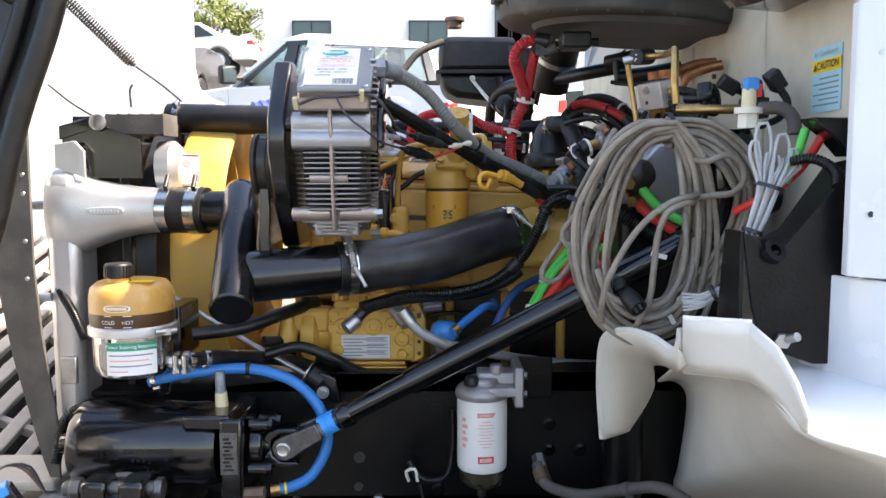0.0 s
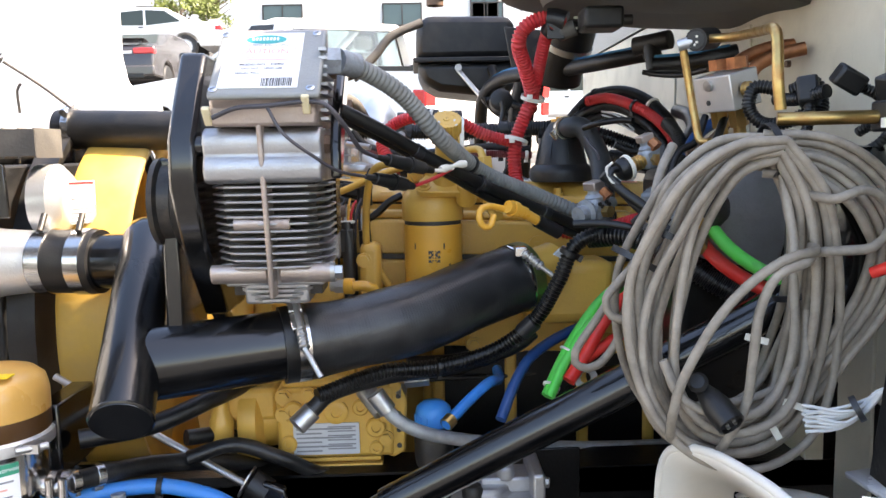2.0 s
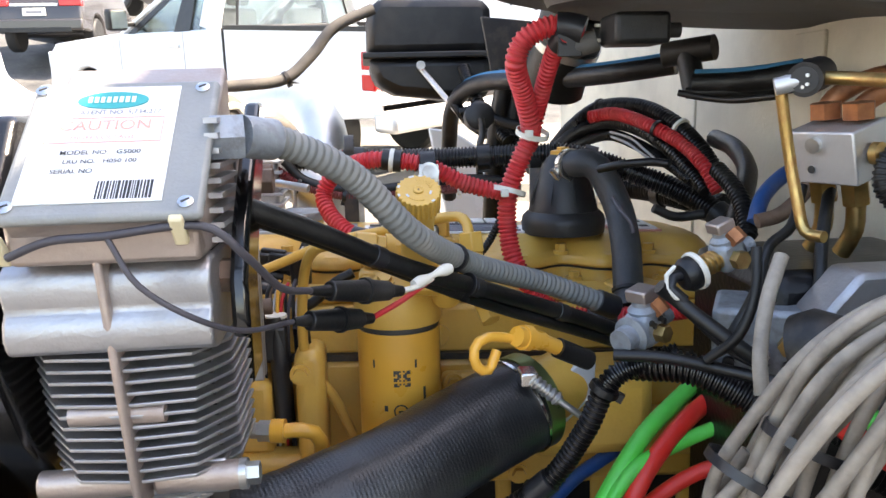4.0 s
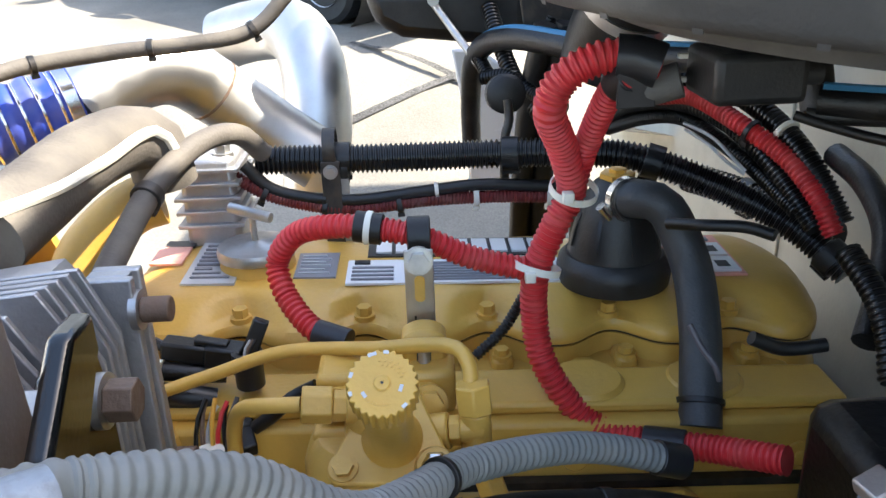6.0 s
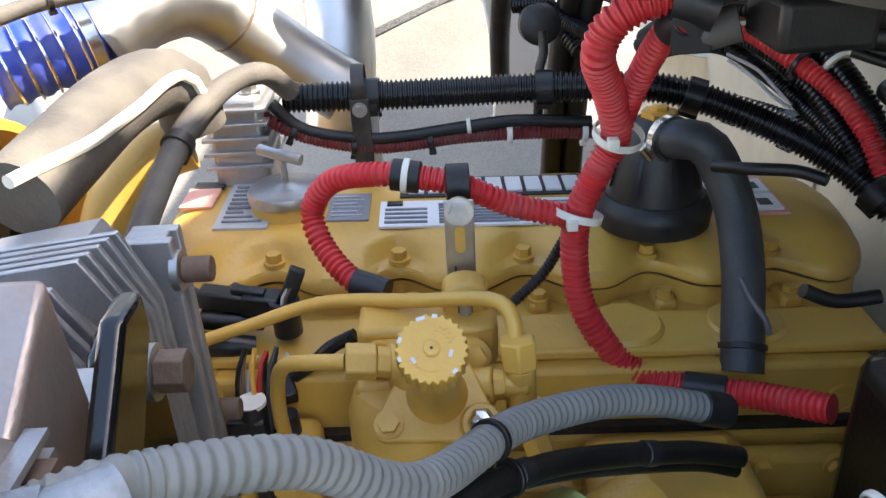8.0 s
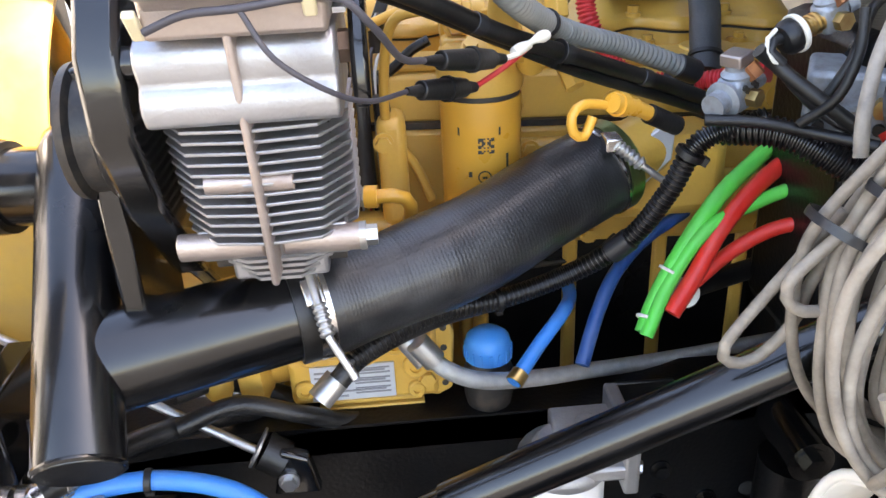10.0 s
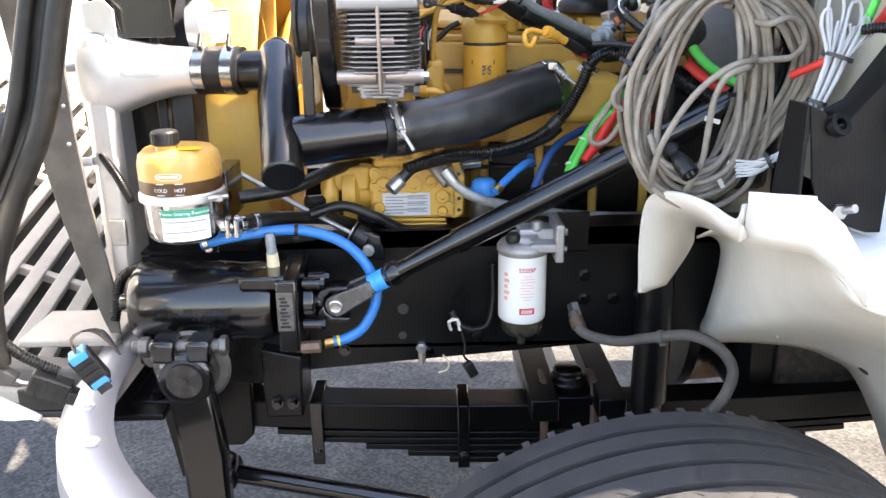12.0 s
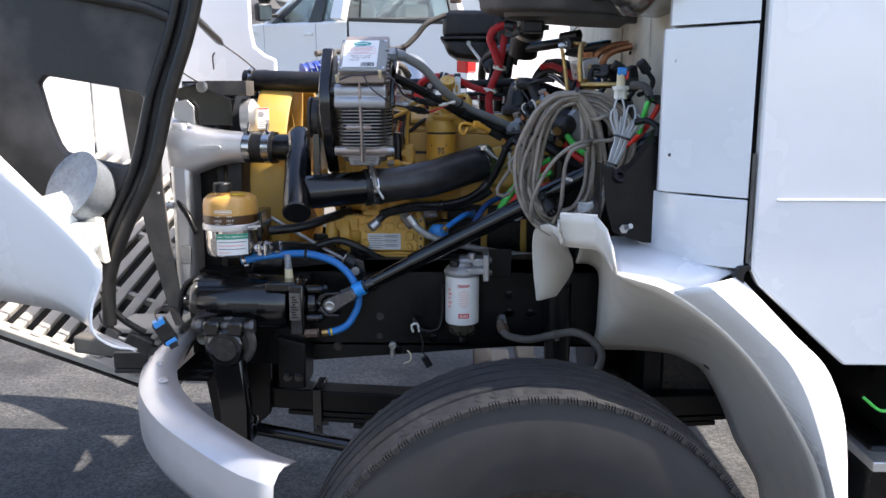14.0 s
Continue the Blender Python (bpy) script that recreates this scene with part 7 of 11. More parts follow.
hose("cab_wire_loom", "black corrugated loom arching to the firewall", "wire loom", 0.0140, black_loom, "rib",
     [(0.391, 2.465, 1.775), (0.408, 2.393, 1.815), (0.437, 2.321, 1.847), (0.481, 2.237, 1.849), (0.515, 2.165, 1.823), (0.539, 2.105, 1.781), (0.562, 2.069, 1.727)])
hose("cab_wire_loom", "red corrugated loom in the arch of looms", "wire loom", 0.0118, red_loom, "rib",
     [(0.410, 2.285, 1.832), (0.445, 2.249, 1.837), (0.476, 2.177, 1.820), (0.514, 2.123, 1.790), (0.534, 2.081, 1.757), (0.548, 2.057, 1.719)])
hose("cab_wire_loom", "thick black corrugated loom towards the bulkhead", "wire loom", 0.0213, black_loom, "rib",
     [(0.481, 2.345, 1.701), (0.524, 2.285, 1.698), (0.566, 2.201, 1.688), (0.590, 2.129, 1.685)])
hose("brass_coolant_line", "brass-plated rigid line beside the valve block", "pipe", .0058, brass, "plain",
     [(0.412, 1.620, 1.870), (0.423, 1.620, 1.810), (0.429, 1.610, 1.762), (0.433, 1.600, 1.732), (0.441, 1.580, 1.729)])
hose("brass_coolant_line", "zinc yellow-plated line bent over the valve block", "pipe", .0066, brass, "plain",
     [(0.432, 1.620, 1.879), (0.464, 1.560, 1.874), (0.459, 1.460, 1.867), (0.438, 1.370, 1.857), (0.434, 1.350, 1.836), (0.431, 1.340, 1.797), (0.435, 1.340, 1.762)])
hose("copper_line", "copper pipe bend below the air cleaner", "pipe", .011, copper, "plain",
     [(0.529, 1.750, 1.828), (0.545, 1.750, 1.858), (0.589, 1.750, 1.879), (0.637, 1.750, 1.885)])
hose("copper_line", "second copper pipe bend", "pipe", .011, copper, "plain",
     [(0.552, 1.730, 1.819), (0.567, 1.730, 1.849), (0.602, 1.730, 1.867), (0.643, 1.720, 1.876)])
hose("green_air_line", "bright green nylon air brake hose", "hose", .0105, green_hose, "plain",
     [(0.217, 1.660, 1.334), (0.236, 1.680, 1.367), (0.272, 1.700, 1.423), (0.323, 1.730, 1.476), (0.388, 1.770, 1.510), (0.433, 1.800, 1.533)])
hose("green_air_line", "second green air brake hose", "hose", .0085, green_hose, "plain",
     [(0.218, 1.650, 1.335), (0.253, 1.680, 1.391), (0.300, 1.700, 1.446), (0.367, 1.720, 1.469), (0.434, 1.720, 1.493)])
hose("red_air_line", "red nylon air brake hose beside the green one", "hose", .011, red_hose, "plain",
     [(0.250, 1.660, 1.358), (0.283, 1.680, 1.397), (0.316, 1.700, 1.445), (0.368, 1.730, 1.485), (0.424, 1.760, 1.511)])
hose("red_air_line", "lower red air brake hose", "hose", .009, red_hose, "plain",
     [(0.284, 1.680, 1.389), (0.335, 1.700, 1.416), (0.386, 1.700, 1.442), (0.437, 1.680, 1.458)])
hose("green_air_line", "green air hose crossing inside the cable coil", "hose", .0095, green_hose, "plain",
     [(0.418, 1.520, 1.617), (0.445, 1.500, 1.581), (0.480, 1.470, 1.554), (0.513, 1.430, 1.545), (0.534, 1.360, 1.568)])
hose("red_air_line", "red air hose crossing inside the cable coil", "hose", .0105, red_hose, "plain",
     [(0.409, 1.560, 1.609), (0.430, 1.530, 1.570), (0.468, 1.500, 1.538), (0.511, 1.460, 1.521), (0.555, 1.400, 1.530)])
hose("coil_wire_loom", "black corrugated loom passing through the coil", "wire loom", .017, black_loom, "rib",
     [(0.284, 1.660, 1.586), (0.336, 1.620, 1.590), (0.392, 1.580, 1.562), (0.455, 1.550, 1.521), (0.516, 1.520, 1.493), (0.587, 1.480, 1.475)])
hose("blue_fuel_hose", "blue fuel hose beside the injection pump", "hose", .009, blue_hose, "plain",
     [(0.053, 1.620, 1.305), (0.091, 1.660, 1.330), (0.127, 1.700, 1.347), (0.149, 1.760, 1.336), (0.150, 1.800, 1.342)])
hose("blue_fuel_hose", "blue fuel hose curving behind the steering shaft", "hose", .009, dark_blue_hose, "plain",
     [(0.141, 1.650, 1.301), (0.168, 1.690, 1.347), (0.199, 1.730, 1.379), (0.249, 1.780, 1.398), (0.317, 1.820, 1.417)])
hose("injector_harness_loom", "black corrugated harness below the intake hose", "wire loom", .0125, black_loom, "rib",
     [(-0.139, 1.600, 1.362), (-0.046, 1.660, 1.380), (0.052, 1.690, 1.380), (0.140, 1.700, 1.403), (0.200, 1.680, 1.453), (0.234, 1.660, 1.517), (0.262, 1.650, 1.578), (0.326, 1.640, 1.602)])
hose("fuel_hose", "black rubber fuel hose over the injection pump", "hose", .0125, hose_rubber, "plain",
     [(-0.148, 1.600, 1.341), (-0.117, 1.620, 1.362), (-0.034, 1.670, 1.371), (0.077, 1.710, 1.374), (0.167, 1.730, 1.397), (0.206, 1.740, 1.421)])
hose("braided_hose", "stainless braided hose below the pump", "hose", .011, braid, "plain",
     [(-0.054, 1.660, 1.341), (-0.025, 1.660, 1.305), (0.020, 1.670, 1.276), (0.091, 1.700, 1.251), (0.187, 1.750, 1.221), (0.317, 1.800, 1.195), (0.505, 1.860, 1.173)])
hose("power_steering_hose", "bright blue power steering return hose", "hose", .0115, blue_hose, "plain",
     [(-0.571, 1.555, 1.217), (-0.518, 1.555, 1.230), (-0.442, 1.575, 1.236), (-0.363, 1.585, 1.235), (-0.281, 1.585, 1.208), (-0.227, 1.575, 1.155), (-0.209, 1.565, 1.088), (-0.237, 1.555, 1.024), (-0.278, 1.545, 0.999), (-0.322, 1.535, 0.994)])
hose("steering_pressure_hose", "black power steering hose with steel clamps", "hose", .0145, hose_rubber, "plain",
     [(-0.496, 1.520, 1.267), (-0.443, 1.580, 1.262), (-0.389, 1.650, 1.246), (-0.305, 1.720, 1.219), (-0.213, 1.800, 1.162)])
hose("lower_hose", "black hose on the frame rail top", "hose", .015, hose_rubber, "plain",
     [(-0.495, 1.600, 1.306), (-0.398, 1.640, 1.313), (-0.324, 1.700, 1.332), (-0.261, 1.780, 1.345)])
hose("oil_drain_hose", "black hose curving over the rail", "hose", .012, hose_rubber, "plain",
     [(-0.355, 1.660, 1.249), (-0.284, 1.680, 1.262), (-0.211, 1.690, 1.233), (-0.152, 1.720, 1.193), (-0.078, 1.760, 1.167)])
hose("brake_hose", "brown-grey rubber brake hose to the front axle", "hose", .012, dusty_hose, "plain",
     [(0.238, 1.660, 1.002), (0.257, 1.620, 0.969), (0.323, 1.570, 0.968), (0.390, 1.530, 0.993), (0.459, 1.480, 1.019), (0.512, 1.450, 0.998), (0.534, 1.430, 0.958), (0.508, 1.400, 0.914), (0.465, 1.380, 0.882)])
hose("sensor_harness", "black corrugated sensor harness hanging at the rail", "wire loom", .0075, black_loom, "rib",
     [(-0.044, 1.670, 1.006), (-0.027, 1.660, 0.979), (0.007, 1.650, 0.968), (0.041, 1.660, 0.980), (0.053, 1.670, 1.036), (0.053, 1.680, 1.117)])
hose("shroud_harness", "black corrugated harness beside the charge air cooler", "wire loom", .010, black_loom, "rib",
     [(-0.827, 1.700, 1.478), (-0.811, 1.680, 1.406), (-0.764, 1.650, 1.342), (-0.738, 1.640, 1.289)])
hose("lower_harness", "black corrugated harness along the radiator foot", "wire loom", .012, black_loom, "rib",
     [(-0.717, 1.620, 1.154), (-0.775, 1.620, 1.120), (-0.803, 1.620, 1.024)])
hose("generator_signal_wire", "thin dark signal wire across the generator", "wire", .003, wire_grey, "plain",
     [(-0.230, 1.420, 1.768), (-0.200, 1.415, 1.779), (-0.165, 1.415, 1.781), (-0.101, 1.420, 1.785), (-0.074, 1.430, 1.761), (-0.055, 1.470, 1.728), (-0.036, 1.504, 1.717)])
hose("generator_signal_wire", "purple-grey signal wire hanging off the generator", "wire", .0022, wire_grey, "plain",
     [(-0.162, 1.415, 1.779), (-0.143, 1.410, 1.747), (-0.110, 1.420, 1.720), (-0.082, 1.455, 1.700), (-0.052, 1.508, 1.691)])
hose("fuel_line", "yellow painted steel fuel line from the filter head", "fuel line", .0065, cat_yellow, "plain",
     [(-0.004, 1.792, 1.706), (-0.034, 1.796, 1.704), (-0.055, 1.806, 1.695), (-0.067, 1.820, 1.665), (-0.074, 1.840, 1.606), (-0.072, 1.860, 1.545), (-0.040, 1.868, 1.490), (-0.020, 1.870, 1.440)])
hose("fuel_line", "yellow steel fuel line crossing behind the filter", "fuel line", .0065, cat_yellow, "plain",
     [(-0.182, 1.930, 1.634), (-0.148, 1.930, 1.645), (-0.108, 1.925, 1.660), (-0.035, 1.910, 1.689), (0.052, 1.870, 1.710), (0.112, 1.840, 1.726), (0.129, 1.820, 1.721), (0.130, 1.800, 1.697)])
hose("grease_hose_hook", "bent yellow tube with hooked end", "fuel line", .005, cat_bright, "plain",
     [(0.130, 1.600, 1.629), (0.121, 1.595, 1.611), (0.109, 1.590, 1.617), (0.107, 1.590, 1.634), (0.122, 1.600, 1.642), (0.161, 1.620, 1.631)])
hose("valve_air_pipe", "black nylon air pipe across the hose bundle", "hose", .006, black_rubber, "plain",
     [(0.251, 1.620, 1.611), (0.296, 1.600, 1.612), (0.345, 1.580, 1.604), (0.390, 1.540, 1.600)])
hose("valve_air_pipe", "grey nylon air pipe hanging from the valves", "hose", .0065, grey_wire, "plain",
     [(0.368, 1.520, 1.725), (0.347, 1.500, 1.693), (0.332, 1.480, 1.653), (0.330, 1.470, 1.619)])
hose("valve_air_pipe", "black air pipe looping at the tee valve", "hose", .005, black_rubber, "plain",
     [(0.370, 1.570, 1.724), (0.366, 1.560, 1.685), (0.352, 1.560, 1.644), (0.330, 1.580, 1.614)])
hose("bulkhead_air_line", "green air line at the bulkhead plate", "hose", .0068, green_hose, "plain",
     [(0.580, 1.160, 1.708), (0.570, 1.160, 1.674), (0.570, 1.200, 1.630)])
hose("bulkhead_air_line", "red air line at the bulkhead plate", "hose", .0068, red_hose, "plain",
     [(0.608, 1.160, 1.703), (0.594, 1.170, 1.670), (0.583, 1.200, 1.639), (0.564, 1.250, 1.607), (0.527, 1.300, 1.577)])
hose("bulkhead_cable", "black corrugated cable at the bulkhead plate", "cable", .008, black_loom, "rib",
     [(0.543, 1.120, 1.660), (0.567, 1.100, 1.663), (0.587, 1.080, 1.648), (0.583, 1.060, 1.624)])
hose("hood_cable", "thin steel hood stay cable", "cable", .0025, dark_steel, "plain",
     [(-0.680, 1.840, 1.889), (-0.629, 1.860, 1.850), (-0.588, 1.880, 1.812)])
hose("hood_cable", "thin steel stay cable below the spring", "cable", .0022, dark_steel, "plain",
     [(-0.819, 1.700, 1.833), (-0.766, 1.700, 1.791), (-0.706, 1.700, 1.755)])
hose("tie_rod_cable", "plain steel radiator stay rod with rubber bushing", "stay rod", .006, zinc, "plain",
     [(-0.579, 1.720, 1.372), (-0.425, 1.700, 1.282), (-0.263, 1.660, 1.202)])
hose("fan_air_wire", "thin wire behind the pipe", "wire", .003, dark_steel, "plain",
     [(-0.829, 2.200, 1.823), (-0.831, 2.200, 1.870), (-0.822, 2.200, 1.885)])
hose("twisted_cable", "black taped cable running down from the valve switch", "cable", .0075, black_rubber, "plain",
     [(0.289, 1.600, 1.684), (0.308, 1.600, 1.669), (0.321, 1.590, 1.657), (0.351, 1.570, 1.633), (0.376, 1.560, 1.614)])
hose("twisted_cable", "second taped cable beside the valve switch", "cable", .005, tape_black, "plain",
     [(0.307, 1.620, 1.676), (0.336, 1.610, 1.641), (0.367, 1.600, 1.613), (0.392, 1.580, 1.601)])
hose("valve_air_pipe", "black nylon pipe curving under the valve block", "hose", .0055, black_rubber, "plain",
     [(0.462, 1.660, 1.769), (0.441, 1.640, 1.731), (0.407, 1.620, 1.713), (0.385, 1.600, 1.672), (0.361, 1.600, 1.628)])
hose("valve_air_pipe", "black nylon pipe rising to the bulkhead fittings", "hose", .0065, black_rubber, "plain",
     [(0.492, 1.660, 1.768), (0.463, 1.620, 1.722), (0.451, 1.600, 1.680), (0.435, 1.580, 1.652)])
hose("bulkhead_loom", "black corrugated loom looped beside the valve block", "wire loom", .010, black_loom, "rib",
     [(0.532, 1.560, 1.800), (0.505, 1.580, 1.805), (0.497, 1.580, 1.776), (0.513, 1.570, 1.754), (0.536, 1.550, 1.754), (0.561, 1.530, 1.767)])
hose("bulkhead_loom", "black corrugated loom behind the plated line", "wire loom", .011, black_loom, "rib",
     [(0.522, 1.500, 1.793), (0.541, 1.480, 1.801), (0.546, 1.470, 1.775), (0.538, 1.460, 1.752)])
hose("bulkhead_loom", "black loom to the harness plugs", "wire loom", .009, black_loom, "rib",
     [(0.501, 1.500, 1.783), (0.513, 1.460, 1.781), (0.529, 1.420, 1.788)])
hose("engine_wire", "thin red and grey sensor wire on the block", "wire", .0025, wire_grey, "plain",
     [(0.309, 1.820, 1.745), (0.316, 1.810, 1.730), (0.325, 1.800, 1.718), (0.330, 1.800, 1.704)])
hose("block_plug", "black sensor plug wire across the block", "wire", .006, black_rubber, "plain",
     [(0.361, 1.820, 1.730), (0.389, 1.820, 1.718), (0.424, 1.820, 1.720)])
hose("pump_line", "black fuel line behind the intake hose", "hose", .010, hose_rubber, "plain",
     [(-0.290, 1.760, 1.220), (-0.217, 1.840, 1.198), (-0.097, 1.860, 1.144), (-0.014, 1.850, 1.137), (0.069, 1.840, 1.147)])
hose("pump_line", "black hose sweeping under the pump", "hose", .013, hose_rubber, "plain",
     [(-0.367, 1.700, 1.269), (-0.313, 1.740, 1.258), (-0.252, 1.760, 1.219), (-0.170, 1.780, 1.166), (-0.072, 1.780, 1.157)])
hose("pump_line", "thin steel line behind the pump", "pipe", .005, dark_steel, "plain",
     [(-0.032, 1.900, 1.281), (0.032, 1.920, 1.293), (0.142, 1.940, 1.289), (0.242, 1.950, 1.292)])
hose("lower_cable", "black cable sagging along the block foot", "cable", .009, black_rubber, "plain",
     [(-0.009, 1.880, 1.340), (0.097, 1.900, 1.340), (0.182, 1.900, 1.367), (0.246, 1.900, 1.403)])
hose("cab_wire_loom", "black corrugated loom under the red one", "wire loom", 0.0129, black_loom, "rib",
     [(0.386, 2.465, 1.764), (0.410, 2.381, 1.802), (0.445, 2.297, 1.821), (0.478, 2.225, 1.812), (0.506, 2.165, 1.783), (0.527, 2.117, 1.747), (0.540, 2.081, 1.718)])
hose("cab_wire_loom", "black loom at the inside of the arch", "wire loom", 0.0106, black_loom, "rib",
     [(0.391, 2.465, 1.747), (0.418, 2.369, 1.784), (0.450, 2.297, 1.799), (0.479, 2.225, 1.783), (0.506, 2.165, 1.758), (0.527, 2.105, 1.731)])
hose("cab_wire", "pair of thin white wires in the arch of looms", "wire", 0.0022, pale_wire, "plain",
     [(0.432, 2.237, 1.807), (0.456, 2.201, 1.797), (0.472, 2.177, 1.779), (0.487, 2.165, 1.763)])
hose("cab_wire", "thin white wire beside its pair", "wire", 0.0022, pale_wire, "plain",
     [(0.434, 2.237, 1.799), (0.452, 2.201, 1.788), (0.468, 2.177, 1.772), (0.486, 2.165, 1.759)])
hose("firewall_cable", "thin black cable crossing to the firewall", "cable", .006, black_rubber, "plain",
     [(0.344, 2.000, 1.764), (0.368, 1.970, 1.772), (0.401, 1.950, 1.776), (0.422, 1.930, 1.774)])
hose("firewall_loom", "black loom down into the firewall corner", "wire loom", .012, black_loom, "rib",
     [(0.476, 1.900, 1.767), (0.482, 1.860, 1.745), (0.482, 1.830, 1.721), (0.474, 1.800, 1.692)])
hose("firewall_hose", "black hose leaving the firewall", "hose", .014, hose_rubber, "plain",
     [(0.559, 2.100, 1.798), (0.559, 2.030, 1.786), (0.546, 1.960, 1.760), (0.513, 1.900, 1.728), (0.484, 1.860, 1.697)])
hose("firewall_hose", "dark blue hose under the valve block", "hose", .010, dark_blue_hose, "plain",
     [(0.566, 1.850, 1.775), (0.532, 1.840, 1.759), (0.500, 1.820, 1.738), (0.481, 1.800, 1.709)])
hose("firewall_pipe", "rusty steel pipe curving under the valve block", "pipe", .009, rust_steel, "plain",
     [(0.542, 1.780, 1.764), (0.526, 1.780, 1.741), (0.497, 1.770, 1.723), (0.469, 1.770, 1.716)])
hose("firewall_cable", "thin cable and connector under the striped hose", "cable", .005, black_rubber, "plain",
     [(0.459, 2.000, 1.869), (0.484, 1.980, 1.862), (0.515, 1.940, 1.857), (0.544, 1.880, 1.861)])
hose("far_loom", "black loom hanging behind the surge tank", "wire loom", .013, black_loom, "rib",
     [(0.212, 2.500, 1.932), (0.224, 2.450, 1.881), (0.243, 2.400, 1.832), (0.275, 2.350, 1.791)])
hose("far_loom", "black loom behind the red loom", "wire loom", .011, black_loom, "rib",
     [(0.187, 2.500, 1.871), (0.214, 2.450, 1.827), (0.251, 2.400, 1.800), (0.306, 2.350, 1.778)])
hose("far_loom", "thin black loom beside the surge tank neck", "wire loom", .009, black_loom, "rib",
     [(0.290, 2.400, 1.925), (0.268, 2.400, 1.879), (0.259, 2.380, 1.832), (0.280, 2.350, 1.796)])
hose("far_loom", "black loom crossing to the red loom", "wire loom", .010, black_loom, "rib",
     [(0.192, 2.400, 1.844), (0.227, 2.380, 1.849), (0.259, 2.350, 1.828), (0.292, 2.300, 1.818)])
hose("injector_cable", "black braided cable below the valve cover", "cable", .007, black_loom, "plain",
     [(-0.011, 1.920, 1.645), (-0.035, 1.920, 1.633), (-0.055, 1.920, 1.615), (-0.075, 1.920, 1.601)])
# ---- end of hoses ----

# straps, tape and ferrules on the lines
band("generator_cable_conduit", 0, 0.53, black_rubber, 0.005, 0.002)
band("generator_cable_conduit", 0, 0.97, tape_black, 0.03, 0.002, "tape", "", False)
for k in (0.28, 0.55, 0.8):
    band("generator_battery_cable", 0, k, tape_black, 0.014, 0.0012, "tape", "", False)
band("generator_battery_cable", 0, 0.53, black_rubber, 0.004, 0.004)
band("injector_harness_loom", 0, 0.35, black_rubber, 0.006, 0.003)
band("injector_harness_loom", 0, 0.62, tape_black, 0.03, 0.0018, "tape", "", False)
band("injector_harness_loom", 0, 0.85, black_rubber, 0.008, 0.004)
band("red_wire_loom", 0, 0.03, tape_black, 0.035, 0.0015, "tape", "black tape end", False)
band("red_wire_loom", 0, 0.60, black_rubber, 0.026, 0.003, "clip", "black rubber clip", False)
band("red_wire_loom", 0, 0.60, tie_white, 0.006, 0.0042, "tie", "white nylon tie", False)
band("red_wire_loom", 1, 0.17, tape_black, 0.04, 0.002, "tape", "black tape wrap", False)
band("red_wire_loom", 2, 0.93, tape_black, 0.02, 0.002, "tape", "", False)
for k in (0.14, 0.42, 0.66, 0.97):
    band("heavy_wire_loom", 0, k, black_rubber, 0.022, 0.003, "clip")
for k in (0.12, 0.3, 0.52, 0.75, 0.97):
    band("far_red_cable", 0, k, black_rubber if k < 0.6 else tie_white, 0.007, 0.003)
for k in (0.28, 0.62):
    band("far_black_cable", 0, k, tie_white if k > 0.5 else black_rubber, 0.005, 0.002)
for i, k in ((0, 0.35), (0, 0.75), (1, 0.5), (2, 0.4), (2, 0.8)):
    band("cab_wire_loom", i, k, tie_white if (i, k) == (0, 0.75) else tape_black, 0.006 if i != 2 else 0.02, 0.003)
band("power_steering_hose", 0, 0.02, steel, 0.012, 0.002, "clamp", "steel hose clamp")
band("power_steering_hose", 0, 0.33, black_rubber, 0.008, 0.003)
band("power_steering_hose", 0, 0.985, brass, 0.02, 0.002, "ferrule", "brass end ferrule", False)
band("power_steering_hose", 0, 0.955, print_yellow, 0.006, 0.0008, "paint_ring", "", False)
band("steering_pressure_hose", 0, 0.06, steel, 0.012, 0.002, "clamp", "steel hose clamp")
band("steering_pressure_hose", 0, 0.14, steel, 0.012, 0.002, "clamp", "steel hose clamp")
band("green_air_line", 0, 0.25, tie_white, 0.004, 0.004)
band("green_air_line", 0, 0.06, tie_white, 0.004, 0.004)
band("red_air_line", 0, 0.97, brass, 0.02, 0.003, "fitting", "brass fitting", False)
band("brake_hose", 0, 0.05, rust_steel, 0.025, 0.003, "fitting", "rusty hose fitting", False)
band("brake_hose", 0, 0.45, dusty_hose, 0.012, 0.003, "clip")
band("breather_hose", 0, 0.92, black_rubber, 0.006, 0.003)
band("braided_hose", 0, 0.02, zinc, 0.035, 0.004, "ferrule", "crimped zinc ferrule", False)
band("blue_fuel_hose", 0, 0.04, brass, 0.016, 0.002, "ferrule", "", False)
for k in (0.12, 0.38, 0.62):
    band("vent_hose", 1, k, dark_steel, 0.008, 0.002, "clamp")
band("vent_hose", 0, 0.42, dark_steel, 0.012, 0.003, "clamp")
band("charge_air_pipe", 0, 0.52, rust_steel, 0.005, 0.0008, "weld_bead", "brown weld seam", False)
band("charge_air_hose", 0, 0.92, steel, 0.018, 0.003, "clamp", "steel band clamp")
for k in (0.15, 0.32, 0.49, 0.66, 0.8):
    band("charge_air_hose", 0, k, steel, 0.004, 0.002, "ring", "", False)
part("stripe", Shape().tube([(-0.233, 1.82, 1.860), (-0.223, 1.851, 1.859), (-0.214, 1.875, 1.858), (-0.204, 1.909, 1.857), (-0.197, 1.947, 1.858), (-0.189, 1.990, 1.860), (-0.178, 2.038, 1.866), (-0.168, 2.062, 1.866), (-0.160, 2.073, 1.856), (-0.156, 2.079, 1.840)], 0.0055, 8), tie_white, LINES["radiator_hose"][0][0], "white moulded stripe")

